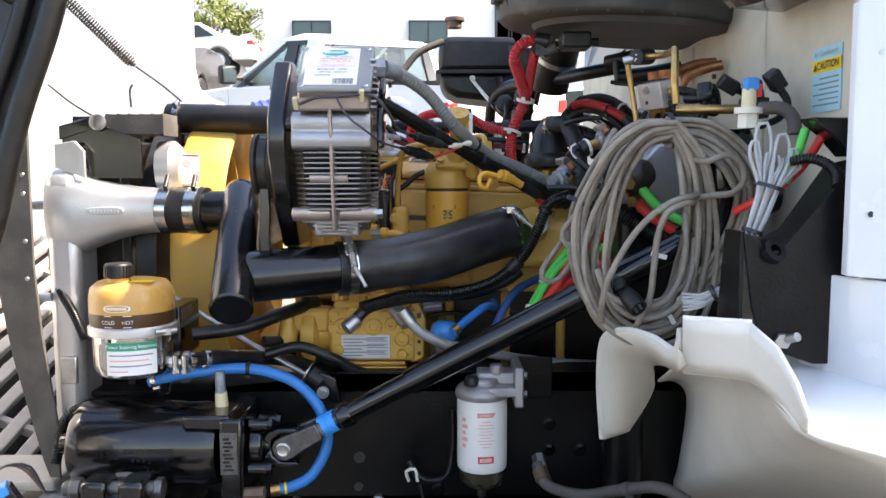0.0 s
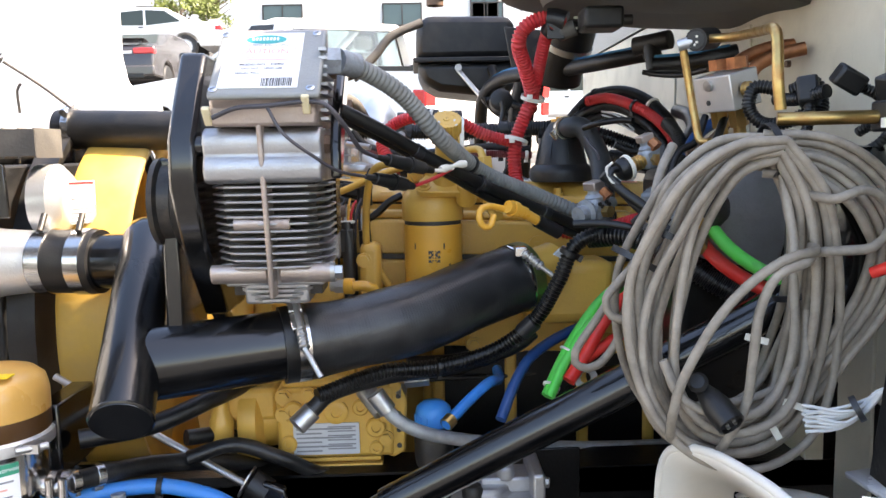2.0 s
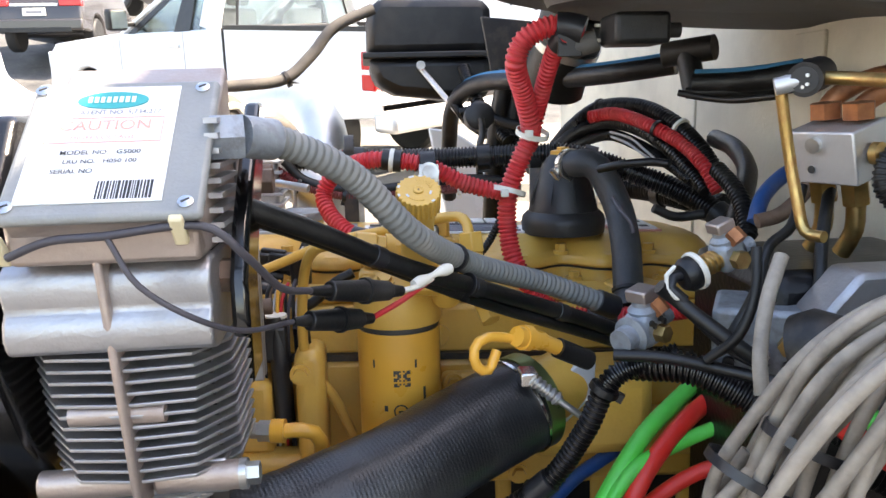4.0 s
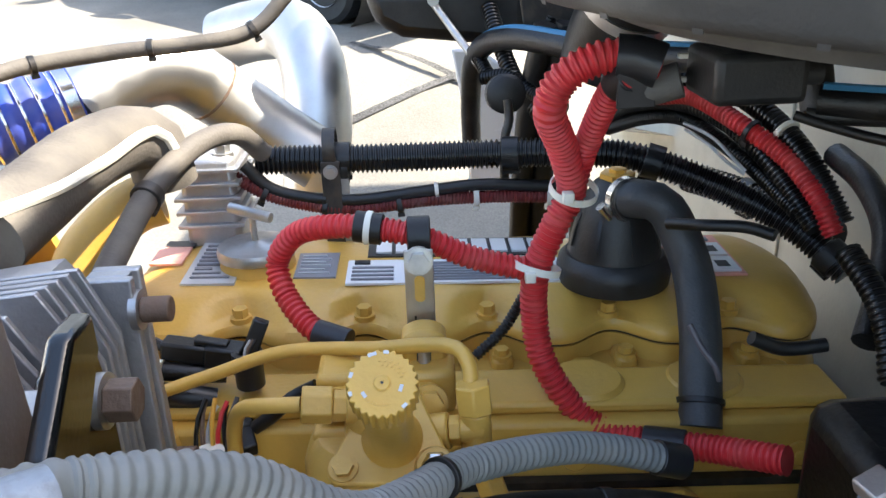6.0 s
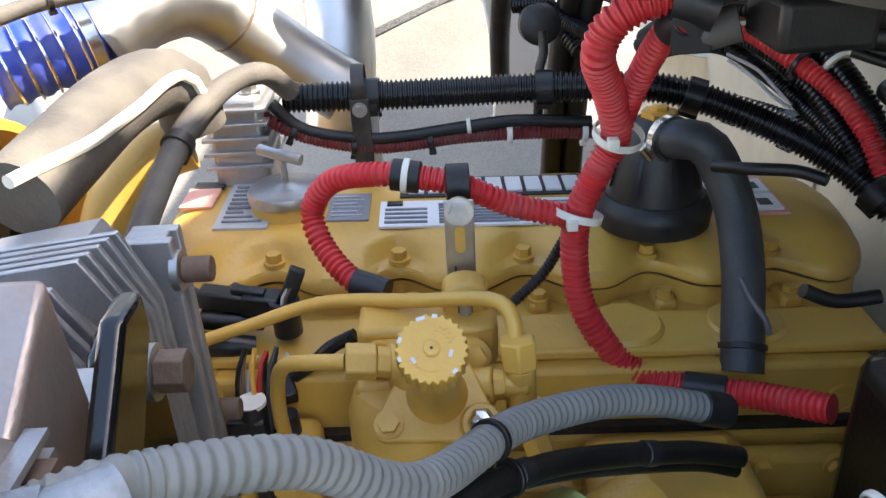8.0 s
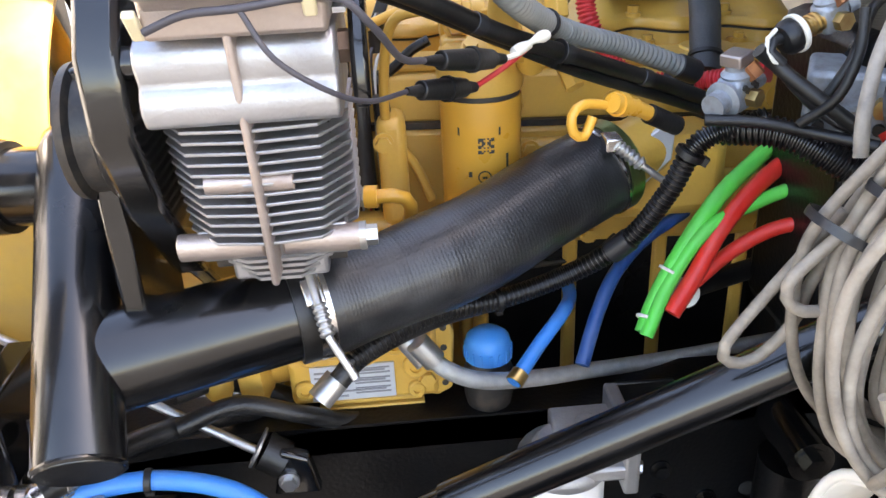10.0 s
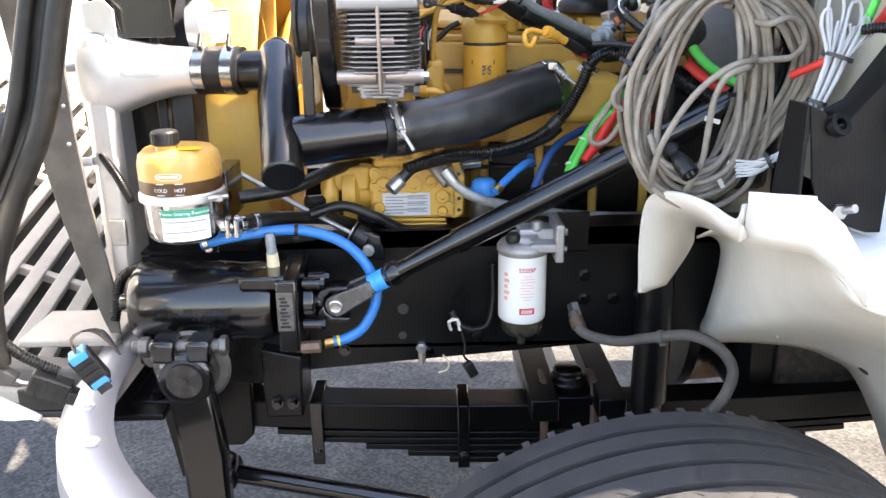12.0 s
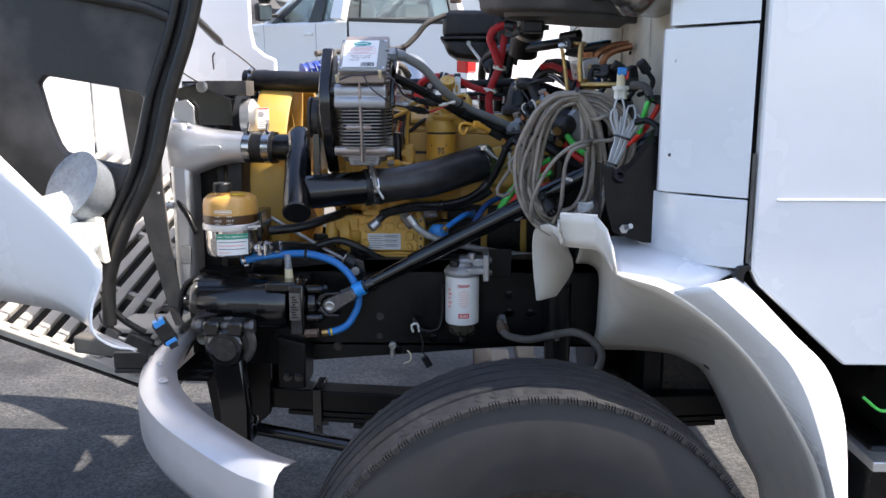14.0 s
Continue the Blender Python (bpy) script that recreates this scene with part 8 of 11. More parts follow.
for ob, line, r in LINES["heater_hose"]:
    part("stripe", Shape().tube([tuple(p + Vector((0, -0.30 * r, 0.80 * r))) for p in line[::12]], r * 0.36, 8), stripe_blue, ob, "blue printed stripe")
fb = thing("air_manifold", "dull cast air manifold block with threaded ports", "manifold", (0.40, 1.62, 1.60))
part("block", Shape().box((-0.045, -0.03, -0.04), (0.045, 0.03, 0.04), pose(0.405, 1.625, 1.62, 8, 0, -28)), valve_grey, fb, bevel=0.006)
for k in range(3):
    mk = pose(0.405, 1.625, 1.62, 8, 0, -28) @ pose(-0.028 + 0.028 * k, -0.03, 0.008 - 0.012 * (k % 2), 90)
    part("port", Shape().lathe([(0.011, 0), (0.011, 0.010), (0.007, 0.011), (0.0, 0.011)], 6, mk, False), brass if k != 1 else zinc, fb)
    part("port_screw", Shape().lathe([(0.006, 0), (0.006, 0.006), (0.0, 0.006)], 14, mk @ Matrix.Translation((0, -0.024, 0)), False), dark_steel, fb)

sp_ = thing("hood_spring", "coiled steel hood counterbalance spring", "spring", (-0.75, 1.81, 1.95))
axis = [Vector((-0.86, 1.765, 2.085)), Vector((-0.682, 1.84, 1.890))]
ax = (axis[1] - axis[0]).normalized()
ux = ax.orthogonal().normalized()
wx_ = ax.cross(ux)
coil_pts = []
for i in range(46 * 10 + 1):
    t = i / (46 * 10)
    rr = 0.0125 * min(1.0, (1 - t) * 14 + 0.25)
    a_ = i * 2 * math.pi / 10
    coil_pts.append(axis[0].lerp(axis[1], t) + (ux * math.cos(a_) + wx_ * math.sin(a_)) * rr)
part("coil", Shape().tube([tuple(p) for p in coil_pts], 0.0018, 6, step=0.02), dark_steel, sp_)
part("inner_cable", Shape().rod(tuple(axis[0]), tuple(axis[1]), 0.0025, seg=8), dark_steel, sp_)

# ---- coiled cables ----
coil = thing("cable_coil", "long grey trailer cable coiled and tied with black straps", "cable coil", (0.40, 1.38, 1.35))
random.seed(3)
TOP = Vector((0.425, 1.335, 1.728))


OUTER = [(0.430, 1.732), (0.369, 1.727), (0.323, 1.689), (0.297, 1.634), (0.274, 1.569), (0.268, 1.500), (0.279, 1.430), (0.312, 1.368), (0.370, 1.332), (0.432, 1.338),
         (0.482, 1.378), (0.503, 1.440), (0.507, 1.515), (0.499, 1.592), (0.478, 1.672)]
INNER = [(0.424, 1.702), (0.385, 1.688), (0.357, 1.652), (0.337, 1.600), (0.327, 1.545), (0.323, 1.495), (0.331, 1.440), (0.356, 1.405), (0.390, 1.394), (0.425, 1.398),
         (0.449, 1.420), (0.464, 1.462), (0.469, 1.522), (0.463, 1.590), (0.448, 1.650)]


def coil_turn(k, layer):
    """One turn of the coil between its outermost and innermost line, wandering a little."""
    a1, a2 = random.uniform(0, 6.28), random.uniform(0, 6.28)
    pts = []
    for i, ((xo, zo), (xi, zi)) in enumerate(zip(OUTER, INNER)):
        t = k + 0.16 * math.sin(i * 0.84 + a1)
        top = max(0.0, math.cos(2 * math.pi * i / 15))
        y = 1.385 + layer * (0.045 - 0.018 * top) - 0.048 * top + 0.008 * math.sin(i * 0.9 + a2)
        pts.append((xo + (xi - xo) * t, y, zo + (zi - zo) * t))
    return pts + [pts[0]]


for i in range(15):
    part("turn", Shape().tube(coil_turn(((i * 4) % 15) / 14, (i % 5) / 2 - 1), 0.0054, 10), grey_wire, coil)
for i in range(7):
    o, q = i * 0.0075, 0.006 * (i % 3)
    part("turn", Shape().tube([(0.418, 1.345 + q, 1.735 - o), (0.483 - o * 0.3, 1.325 + q, 1.729 - o), (0.533 - o * 0.6, 1.315 + q, 1.700 - o), (0.572 - o, 1.315 + q, 1.651 - o * 0.6), (0.585 - o, 1.325 + q, 1.597), (0.570 - o, 1.335 + q, 1.534),
                               (0.527 - o, 1.35 + q, 1.462), (0.474 - o, 1.37 + q, 1.388 + o * 0.6), (0.405 - o, 1.39, 1.354 + o)], 0.0054, 10), grey_wire, coil)
for line in ([(0.318, 1.405, 1.612), (0.270, 1.410, 1.559), (0.251, 1.410, 1.534), (0.258, 1.410, 1.513), (0.282, 1.408, 1.508), (0.305, 1.405, 1.530), (0.315, 1.400, 1.567), (0.330, 1.395, 1.61)],
             [(0.300, 1.43, 1.590), (0.253, 1.440, 1.513), (0.218, 1.440, 1.459), (0.225, 1.440, 1.440), (0.248, 1.440, 1.442), (0.273, 1.435, 1.477), (0.283, 1.43, 1.525), (0.300, 1.42, 1.57)],
             [(0.466, 1.32, 1.606), (0.459, 1.295, 1.604), (0.420, 1.285, 1.596), (0.377, 1.285, 1.566), (0.343, 1.290, 1.522), (0.314, 1.300, 1.460), (0.306, 1.310, 1.416), (0.311, 1.335, 1.380)],
             [(0.462, 1.31, 1.594), (0.443, 1.285, 1.592), (0.410, 1.280, 1.579), (0.394, 1.285, 1.540), (0.389, 1.290, 1.478), (0.385, 1.295, 1.430), (0.367, 1.31, 1.379), (0.358, 1.34, 1.345)],
             [(0.462, 1.32, 1.665), (0.475, 1.285, 1.662), (0.503, 1.280, 1.672), (0.527, 1.280, 1.660), (0.534, 1.280, 1.630), (0.516, 1.280, 1.609), (0.486, 1.285, 1.605), (0.462, 1.32, 1.599)],
             [(0.300, 1.33, 1.475), (0.312, 1.325, 1.448), (0.337, 1.315, 1.407), (0.382, 1.310, 1.391), (0.436, 1.315, 1.411), (0.464, 1.325, 1.465), (0.473, 1.34, 1.528)],
             [(0.302, 1.33, 1.470), (0.316, 1.320, 1.435), (0.350, 1.312, 1.416), (0.395, 1.312, 1.411), (0.431, 1.320, 1.434), (0.454, 1.33, 1.492), (0.458, 1.345, 1.573)],
             [(0.436, 1.335, 1.70), (0.438, 1.325, 1.66), (0.442, 1.315, 1.62), (0.440, 1.305, 1.585)]):
    part("stray_turn", Shape().tube(line, 0.0056, 10), grey_wire, coil)
for p, d, r in (((0.427, 1.345, 1.716), (1, 0, 0.15), 0.030), ((0.322, 1.385, 1.614), (0.45, 0, 1), 0.031), ((0.290, 1.405, 1.583), (0.55, 0, 1), 0.034), ((0.483, 1.385, 1.545), (-0.35, 0, 1), 0.030)):
    part("strap", Shape().lathe([(r, -0.004), (r + 0.0018, -0.004), (r + 0.0018, 0.004), (r, 0.004), (r, -0.004)], 28, Matrix.Translation(p) @ Vector(d).to_track_quat("Z", "Y").to_matrix().to_4x4(), False), tape_black, coil, "black cable strap")
for x, z, rz in ((0.452, 1.420, 20), (0.428, 1.392, 60), (0.405, 1.50, 15)):
    part("cable_marker", Shape().box((-0.014, -0.001, -0.004), (0.014, 0.001, 0.004), pose(x, 1.318, z, 0, rz, 0)), tie_white, coil, "white printed cable marker")
part("plug_cap", Shape().lathe([(0.0, -0.006), (0.011, -0.004), (0.012, 0.004), (0.008, 0.008), (0.0, 0.008)], 18, pose(0.335, 1.31, 1.452, 60, 0, -30), False), black_rubber, coil, "black rubber plug cap")
part("plug", Shape().lathe([(0.008, -0.03), (0.013, -0.015), (0.0165, 0.0), (0.0165, 0.026), (0.0135, 0.027), (0.0135, 0.022), (0.0, 0.022)], 20, Matrix.Translation((0.352, 1.295, 1.428)) @ Vector((0.35, -0.75, -0.55)).to_track_quat("Z", "Y").to_matrix().to_4x4(), False), black_rubber, coil, "black moulded trailer plug")
for a in range(4):
    part("plug_pin", Shape().lathe([(0.0022, 0), (0.0022, 0.006)], 8, Matrix.Translation((0.352, 1.295, 1.428)) @ Vector((0.35, -0.75, -0.55)).to_track_quat("Z", "Y").to_matrix().to_4x4() @ pose(0.0065 * math.cos(a * 1.57), 0.0065 * math.sin(a * 1.57), 0.02)), zinc, coil)

wb = thing("pale_wire_bundle", "bundle of thin pale wires folded and tied", "wire bundle", (0.53, 1.15, 1.6))
for i in range(8):
    o1, o2 = (i - 3.7) * 0.0048, (i - 3.2) * 0.0048
    q, tall = 0.0035 * (i % 3), (0.052, 0.080, 0.034, 0.030, 0.062, 0.026, 0.040, 0.022)[i]
    lean = (-0.010, -0.002, 0.004, 0.008, 0.012, 0.014, 0.018, 0.022)[i]
    half = (0.008, 0.012, 0.006, 0.006, 0.011, 0.005, 0.006, 0.005)[i]
    cx_ = 0.516 + (o1 + o2) / 2 + lean
    part("wire", Shape().tube([(0.486 + o1 * 0.55, 1.112 + q, 1.550), (0.500 + o1 * 0.8, 1.112 + q, 1.590), (0.512 + o1, 1.116 + q, 1.624), (cx_ - half, 1.120 + q, 1.640 + tall * 0.55), (cx_ - half * 0.5, 1.122 + q, 1.640 + tall * 0.93),
                               (cx_ + half * 0.5, 1.124 + q, 1.640 + tall * 0.96), (cx_ + half * 1.2, 1.126 + q, 1.640 + tall * 0.5), (0.514 + o2, 1.124 + q, 1.624), (0.502 + o2 * 0.8, 1.120 + q, 1.590), (0.488 + o2 * 0.55, 1.118 + q, 1.550)], 0.0027, 8), pale_wire, wb)
part("strap", Shape().lathe([(0.0215, -0.003), (0.0232, -0.003), (0.0232, 0.003), (0.0215, 0.003), (0.0215, -0.003)], 24, pose(0.512, 1.122, 1.622, 0, 18, 0), False), tape_black, wb)
part("strap", Shape().lathe([(0.0135, -0.003), (0.0152, -0.003), (0.0152, 0.003), (0.0135, 0.003), (0.0135, -0.003)], 24, pose(0.488, 1.118, 1.557, 0, 18, 0), False), tape_black, wb)
for i in range(9):
    o, q = (i - 4) * 0.003, 0.003 * ((i * 5) % 4)
    part("wire", Shape().tube([(0.500 + o, 1.12 + q, 1.545), (0.497 + o, 1.17 + q, 1.500 - q), (0.480 + o * 0.6, 1.20 + q, 1.462 + o * 0.7), (0.455 + o * 0.4, 1.215 - q, 1.440 + o), (0.425, 1.235 + q, 1.428 + o * 0.8 + q)], 0.0019, 7), pale_wire, wb)
part("strap", Shape().rod((0.468, 1.208, 1.452), (0.463, 1.210, 1.449), 0.014), tape_black, wb)

# ---- bulkhead equipment ----
vb = thing("expansion_valve_block", "machined aluminium valve block with brass unions", "valve block", (0.475, 1.63, 1.82))
mm = pose(0.487, 1.640, 1.806, 14, 0, -66)
part("block", Shape().box((-0.037, -0.028, -0.027), (0.037, 0.028, 0.027), mm), tank_alu, vb, bevel=0.002)
part("top_screw", Shape().lathe([(0.008, 0), (0.008, 0.005), (0.0, 0.006)], 16, mm @ pose(-0.005, -0.028, 0.014, 90), False), zinc, vb)
part("port", Shape().lathe([(0.004, 0), (0.004, 0.0012), (0.0, 0.0012)], 12, mm @ pose(-0.012, -0.028, -0.012, 90), False), print_black, vb)
part("side_plug", Shape().lathe([(0.011, 0), (0.011, 0.008), (0.006, 0.012), (0.0, 0.012)], 20, mm @ pose(0.040, -0.004, 0.0, 0, 90, 0), False), brass, vb)
for x in (-0.022, 0.014):
    part("union", Shape().hexagon(mm @ Vector((x, 0, -0.03)), mm @ Vector((x, 0, -0.055)), 0.014), brass, vb)
    part("pipe", Shape().tube([mm @ Vector((x, 0, -0.05)), mm @ Vector((x - 0.006, 0, -0.085)), mm @ Vector((x - 0.02, -0.005, -0.11))], 0.0095), brass, vb)
for x in (-0.018, 0.018):
    part("inlet_nut", Shape().hexagon(mm @ Vector((x, 0.01, 0.03)), mm @ Vector((x, 0.012, 0.046)), 0.016), copper, vb)
pt = thing("pressure_switch", "round black pressure switch on a plated line", "switch", (0.43, 1.615, 1.878))
part("body", Shape().rod((0.425, 1.60, 1.876), (0.462, 1.64, 1.883), 0.0165), black_plastic, pt)
part("face", Shape().rod((0.4235, 1.598, 1.8757), (0.4255, 1.601, 1.8761), 0.0125), print_black, pt)
for k in range(5):
    part("contact", Shape().rod((0.4225, 1.597 + 0.007 * math.cos(k * 1.257), 1.8757 + 0.007 * math.sin(k * 1.257)), (0.4245, 1.599 + 0.007 * math.cos(k * 1.257), 1.8757 + 0.007 * math.sin(k * 1.257)), 0.0018, seg=8), tie_white, pt)
part("tee", Shape().rod((0.404, 1.616, 1.870), (0.424, 1.608, 1.875), 0.0085), tank_alu, pt)
sn = thing("refrigerant_sensor", "cream sensor with blue and red plug", "sensor", (0.5270, 1.2520, 1.7400))
part("base", Shape().hexagon((0.5270, 1.2520, 1.7150), (0.5270, 1.2520, 1.7450), 0.017).rod((0.5270, 1.2520, 1.7380), (0.5270, 1.2520, 1.7480), 0.022), tie_white, sn)
part("stem", Shape().rod((0.5270, 1.2520, 1.7450), (0.5270, 1.2500, 1.7780), 0.0115), cream_plastic, sn)
part("plug", Shape().box((0.5180, 1.2390, 1.7740), (0.5400, 1.2590, 1.7950)), blue_cap, sn, "bright blue plug", bevel=0.003)
part("lock", Shape().box((0.5380, 1.2410, 1.7650), (0.5440, 1.2570, 1.7850)), red_hose, sn, "red locking tab")
dr = thing("air_conditioner_drier", "black receiver drier canister below the bulkhead lines", "receiver drier", (0.52, 1.37, 1.6))
part("canister", Shape().lathe([(0.0, 1.52), (0.05, 1.522), (0.058, 1.535), (0.058, 1.70), (0.05, 1.718), (0.0, 1.722)], 36, pose(0.535, 1.40, 0), False), black_paint, dr)
part("line", Shape().tube([(0.44, 1.36, 1.752), (0.49, 1.345, 1.752), (0.53, 1.34, 1.752), (0.555, 1.335, 1.752)], 0.008), brass, dr)
part("line_block", Shape().box((0.545, 1.31, 1.735), (0.585, 1.35, 1.77)), black_plastic, dr, bevel=0.003)
part("elbow", Shape().tube([(0.565, 1.30, 1.75), (0.59, 1.27, 1.748), (0.60, 1.25, 1.73), (0.60, 1.245, 1.705)], 0.011), dusty_hose, dr)
bl = thing("brake_booster", "dull aluminium housing behind the cable coil", "housing", (0.47, 1.55, 1.6))
part("plate", Shape().prism([(0.43, 1.56), (0.425, 1.66), (0.46, 1.70), (0.535, 1.70), (0.55, 1.62), (0.53, 1.545)], 1.545, 1.60), cast_alu, bl, "flat cast cover", bevel=0.006)
part("drum", Shape().lathe([(0.034, 0), (0.036, 0.02), (0.024, 0.045), (0.016, 0.05)], 36, pose(0.405, 1.545, 1.63, 70, 0, 40)), dark_steel, bl)
part("port_union", Shape().hexagon((0.392, 1.50, 1.622), (0.404, 1.53, 1.630), 0.014).hexagon((0.40, 1.505, 1.585), (0.412, 1.535, 1.595), 0.012), brass, bl, "dull brass unions")
part("hidden_case", Shape().box((0.40, 1.60, 1.30), (0.64, 1.80, 1.69)), chassis_black, bl, bevel=0.02)
for i, (x, y, z, k) in enumerate(((0.545, 1.40, 1.80, 0), (0.575, 1.36, 1.785, 40), (0.52, 1.45, 1.79, 80), (0.60, 1.33, 1.80, 20))):
    pg = thing("harness_plug", "black harness plug on the bulkhead", "plug", (x, y, z))
    mk = pose(x, y, z, 20, 30 + k, k)
    part("body", Shape().box((-0.018, -0.013, -0.013), (0.018, 0.013, 0.013), mk), black_plastic, pg, bevel=0.004)
    part("lead", Shape().tube([mk @ Vector((0.018, 0, 0)), mk @ Vector((0.05, 0.005, 0)), mk @ Vector((0.07, 0.02, -0.02)), mk @ Vector((0.07, 0.04, -0.05))], 0.007, 10, 0.0045, 0.001), black_loom, pg)
ew = thing("heater_elbow", "black plastic heater hose elbow", "elbow", (0.49, 2.03, 1.92))
part("tee", Shape().rod((0.485, 2.04, 1.935), (0.487, 2.01, 1.87), 0.017).rod((0.46, 2.06, 1.925), (0.515, 2.01, 1.932), 0.0185), black_plastic, ew)
part("lever", Shape().rod((0.47, 2.0, 1.868), (0.60, 1.93, 1.872), 0.008), black_plastic, ew)
bp = thing("bulkhead_plate", "black pass-through plate for the air lines", "plate", (0.60, 1.15, 1.70))
part("shell", Shape().prism([(0.572, 1.724), (0.632, 1.724), (0.645, 1.690), (0.632, 1.665), (0.60, 1.70), (0.58, 1.715)], 1.12, 1.17), black_paint, bp, bevel=0.003)

bk = thing("hood_hinge_bracket", "black painted stamped hood rest bracket", "bracket", (0.53, 1.08, 1.45))
part("face", Shape().prism([(0.455, 1.560), (0.478, 1.550), (0.487, 1.530), (0.510, 1.535), (0.60, 1.645), (0.645, 1.655), (0.645, 1.37), (0.56, 1.37), (0.488, 1.395), (0.470, 1.45)], 1.062, 1.068), bracket_black, bk, bevel=0.001)
part("flange", Shape().add([(0.455, 1.065, 1.560), (0.478, 1.065, 1.550), (0.487, 1.065, 1.530), (0.51, 1.065, 1.535), (0.60, 1.065, 1.645), (0.645, 1.065, 1.655),
                            (0.455, 1.125, 1.562), (0.478, 1.125, 1.554), (0.50, 1.125, 1.545), (0.53, 1.125, 1.560), (0.60, 1.135, 1.655), (0.645, 1.135, 1.665)],
                           [(0, 1, 7, 6), (1, 2, 8, 7), (2, 3, 9, 8), (3, 4, 10, 9), (4, 5, 11, 10)]), bracket_black, bk)
part("side_flange", Shape().prism([(1.065, 1.56), (1.13, 1.56), (1.16, 1.40), (1.065, 1.395)], 0.452, 0.458, "x"), bracket_black, bk, bevel=0.001)
for z, x in ((1.495, 0.612), (1.457, 0.610), (1.42, 0.608)):
    part("round_hole", Shape().lathe([(0.0105, 0), (0.0105, 0.0012), (0.0, 0.0012)], 24, pose(x, 1.0622, z, 90), False), tie_white, bk, "pale hole showing the cab behind")
part("stud", Shape().hexagon((0.515, 1.064, 1.405), (0.512, 1.050, 1.405), 0.011).rod((0.515, 1.06, 1.405), (0.525, 1.035, 1.415), 0.0065), zinc, bk)
part("tip_ring", Shape().lathe([(0.009, -0.006), (0.017, -0.006), (0.017, 0.006), (0.009, 0.006), (0.009, -0.006)], 24, pose(0.497, 1.06, 1.532, 60, 0, 20), False), bracket_black, bk)

ad = thing("air_duct", "black rubber air duct below the air cleaner", "air duct", (0.336, 2.270, 1.882))
part("hose", Shape().tube([(0.362, 2.200, 2.005), (0.353, 2.220, 1.962), (0.341, 2.250, 1.918), (0.336, 2.270, 1.882)], 0.056, 28), black_rubber, ad)
part("clamp", Shape().rod((0.353, 2.220, 1.962), (0.350, 2.228, 1.951), 0.059, 0.059, 28), zinc, ad, "steel hose clamp band")
cb = thing("cleaner_bracket", "taupe painted steel bracket carrying the air cleaner", "bracket", (0.322, 2.400, 1.841))
part("plate", Shape().prism([(0.233, 2.019), (0.350, 2.007), (0.333, 1.893), (0.322, 1.841), (0.300, 1.852), (0.252, 1.905), (0.245, 1.952)], 2.396, 2.404), dark_steel, cb, bevel=0.002)

# ---- surge tank ----
tk = thing("surge_tank", "black plastic coolant surge tank with filler cap", "coolant tank", (0.13, 2.70, 1.90))
part("upper_half", Shape().prism([(0.021, 1.965), (0.023, 2.050), (0.048, 2.075), (0.265, 2.072), (0.278, 2.050), (0.281, 1.965)], 2.56, 2.84), black_plastic, tk, bevel=0.02)
part("seam", Shape().prism([(0.013, 1.955), (0.013, 1.968), (0.288, 1.968), (0.288, 1.955)], 2.55, 2.85), black_plastic, tk, bevel=0.003)
part("lower_half", Shape().prism([(0.021, 1.958), (0.037, 1.905), (0.080, 1.882), (0.254, 1.862), (0.281, 1.890), (0.281, 1.958)], 2.56, 2.84), black_plastic, tk, bevel=0.02)
part("filler_neck", Shape().lathe([(0.023, 2.070), (0.023, 2.090), (0.032, 2.092), (0.032, 2.102), (0.017, 2.106), (0.000, 2.107)], 24, pose(0.075, 2.63, 0.04), False), rust_steel, tk, "brownish pressure cap")
part("stay", Shape().rod((0.13, 2.56, 1.935), (0.20, 2.48, 1.84), 0.006), zinc, tk)
part("stay_bolt", Shape().rod((0.13, 2.555, 1.94), (0.13, 2.54, 1.94), 0.009), zinc, tk)
lt = thing("heater_valve_head", "round black valve head behind the breather", "valve", (0.22, 2.3, 1.85))
part("drum", Shape().lathe([(0.026, 0), (0.026, 0.03), (0.02, 0.034), (0.0, 0.034)], 28, pose(0.215, 2.33, 1.835, 80, 0, 0), False), black_plastic, lt)
part("stem", Shape().tube([(0.215, 2.29, 1.835), (0.217, 2.285, 1.81), (0.21, 2.28, 1.78), (0.21, 2.28, 1.70)], 0.006), dark_steel, lt)
for x in (0.245, 0.275):
    po = thing("upright_hose", "black upright hose behind the engine", "hose", (x, 2.4, 1.5))
    part("tube", Shape().tube([(x, 2.42, 1.35), (x, 2.40, 1.6), (x + 0.01, 2.38, 1.8), (x + 0.03, 2.36, 1.92)], 0.016), black_rubber, po)

th = thing("thermostat_housing", "yellow cast thermostat housing at the engine front", "thermostat housing", (-0.285, 2.05, 1.66))
part("body", Shape().lathe([(0.045, 1.58), (0.048, 1.66), (0.042, 1.69), (0.03, 1.70), (0.0, 1.702)], 32, pose(-0.29, 2.06, 0), False), cat_yellow, th)
part("outlet", Shape().tube([(-0.29, 2.06, 1.68), (-0.27, 2.08, 1.73), (-0.225, 2.10, 1.77), (-0.19, 2.11, 1.78)], 0.030, 20), cat_yellow, th)
part("cover_bolt", bolt(Shape(), (-0.255, 2.03, 1.69), (0, 0, 1), 0.010, 0.012), cat_yellow, th)
cp = thing("air_compressor", "bare cast aluminium compressor behind the engine front", "compressor", (-0.165, 2.27, 1.72))
part("body", Shape().box((-0.205, 2.23, 1.60), (-0.135, 2.33, 1.79)), cast_alu, cp, bevel=0.008)
for j in range(5):
    part("fin", Shape().box((-0.212, 2.222, 1.70 + j * 0.018), (-0.128, 2.336, 1.705 + j * 0.018)), cast_alu, cp, bevel=0.001)
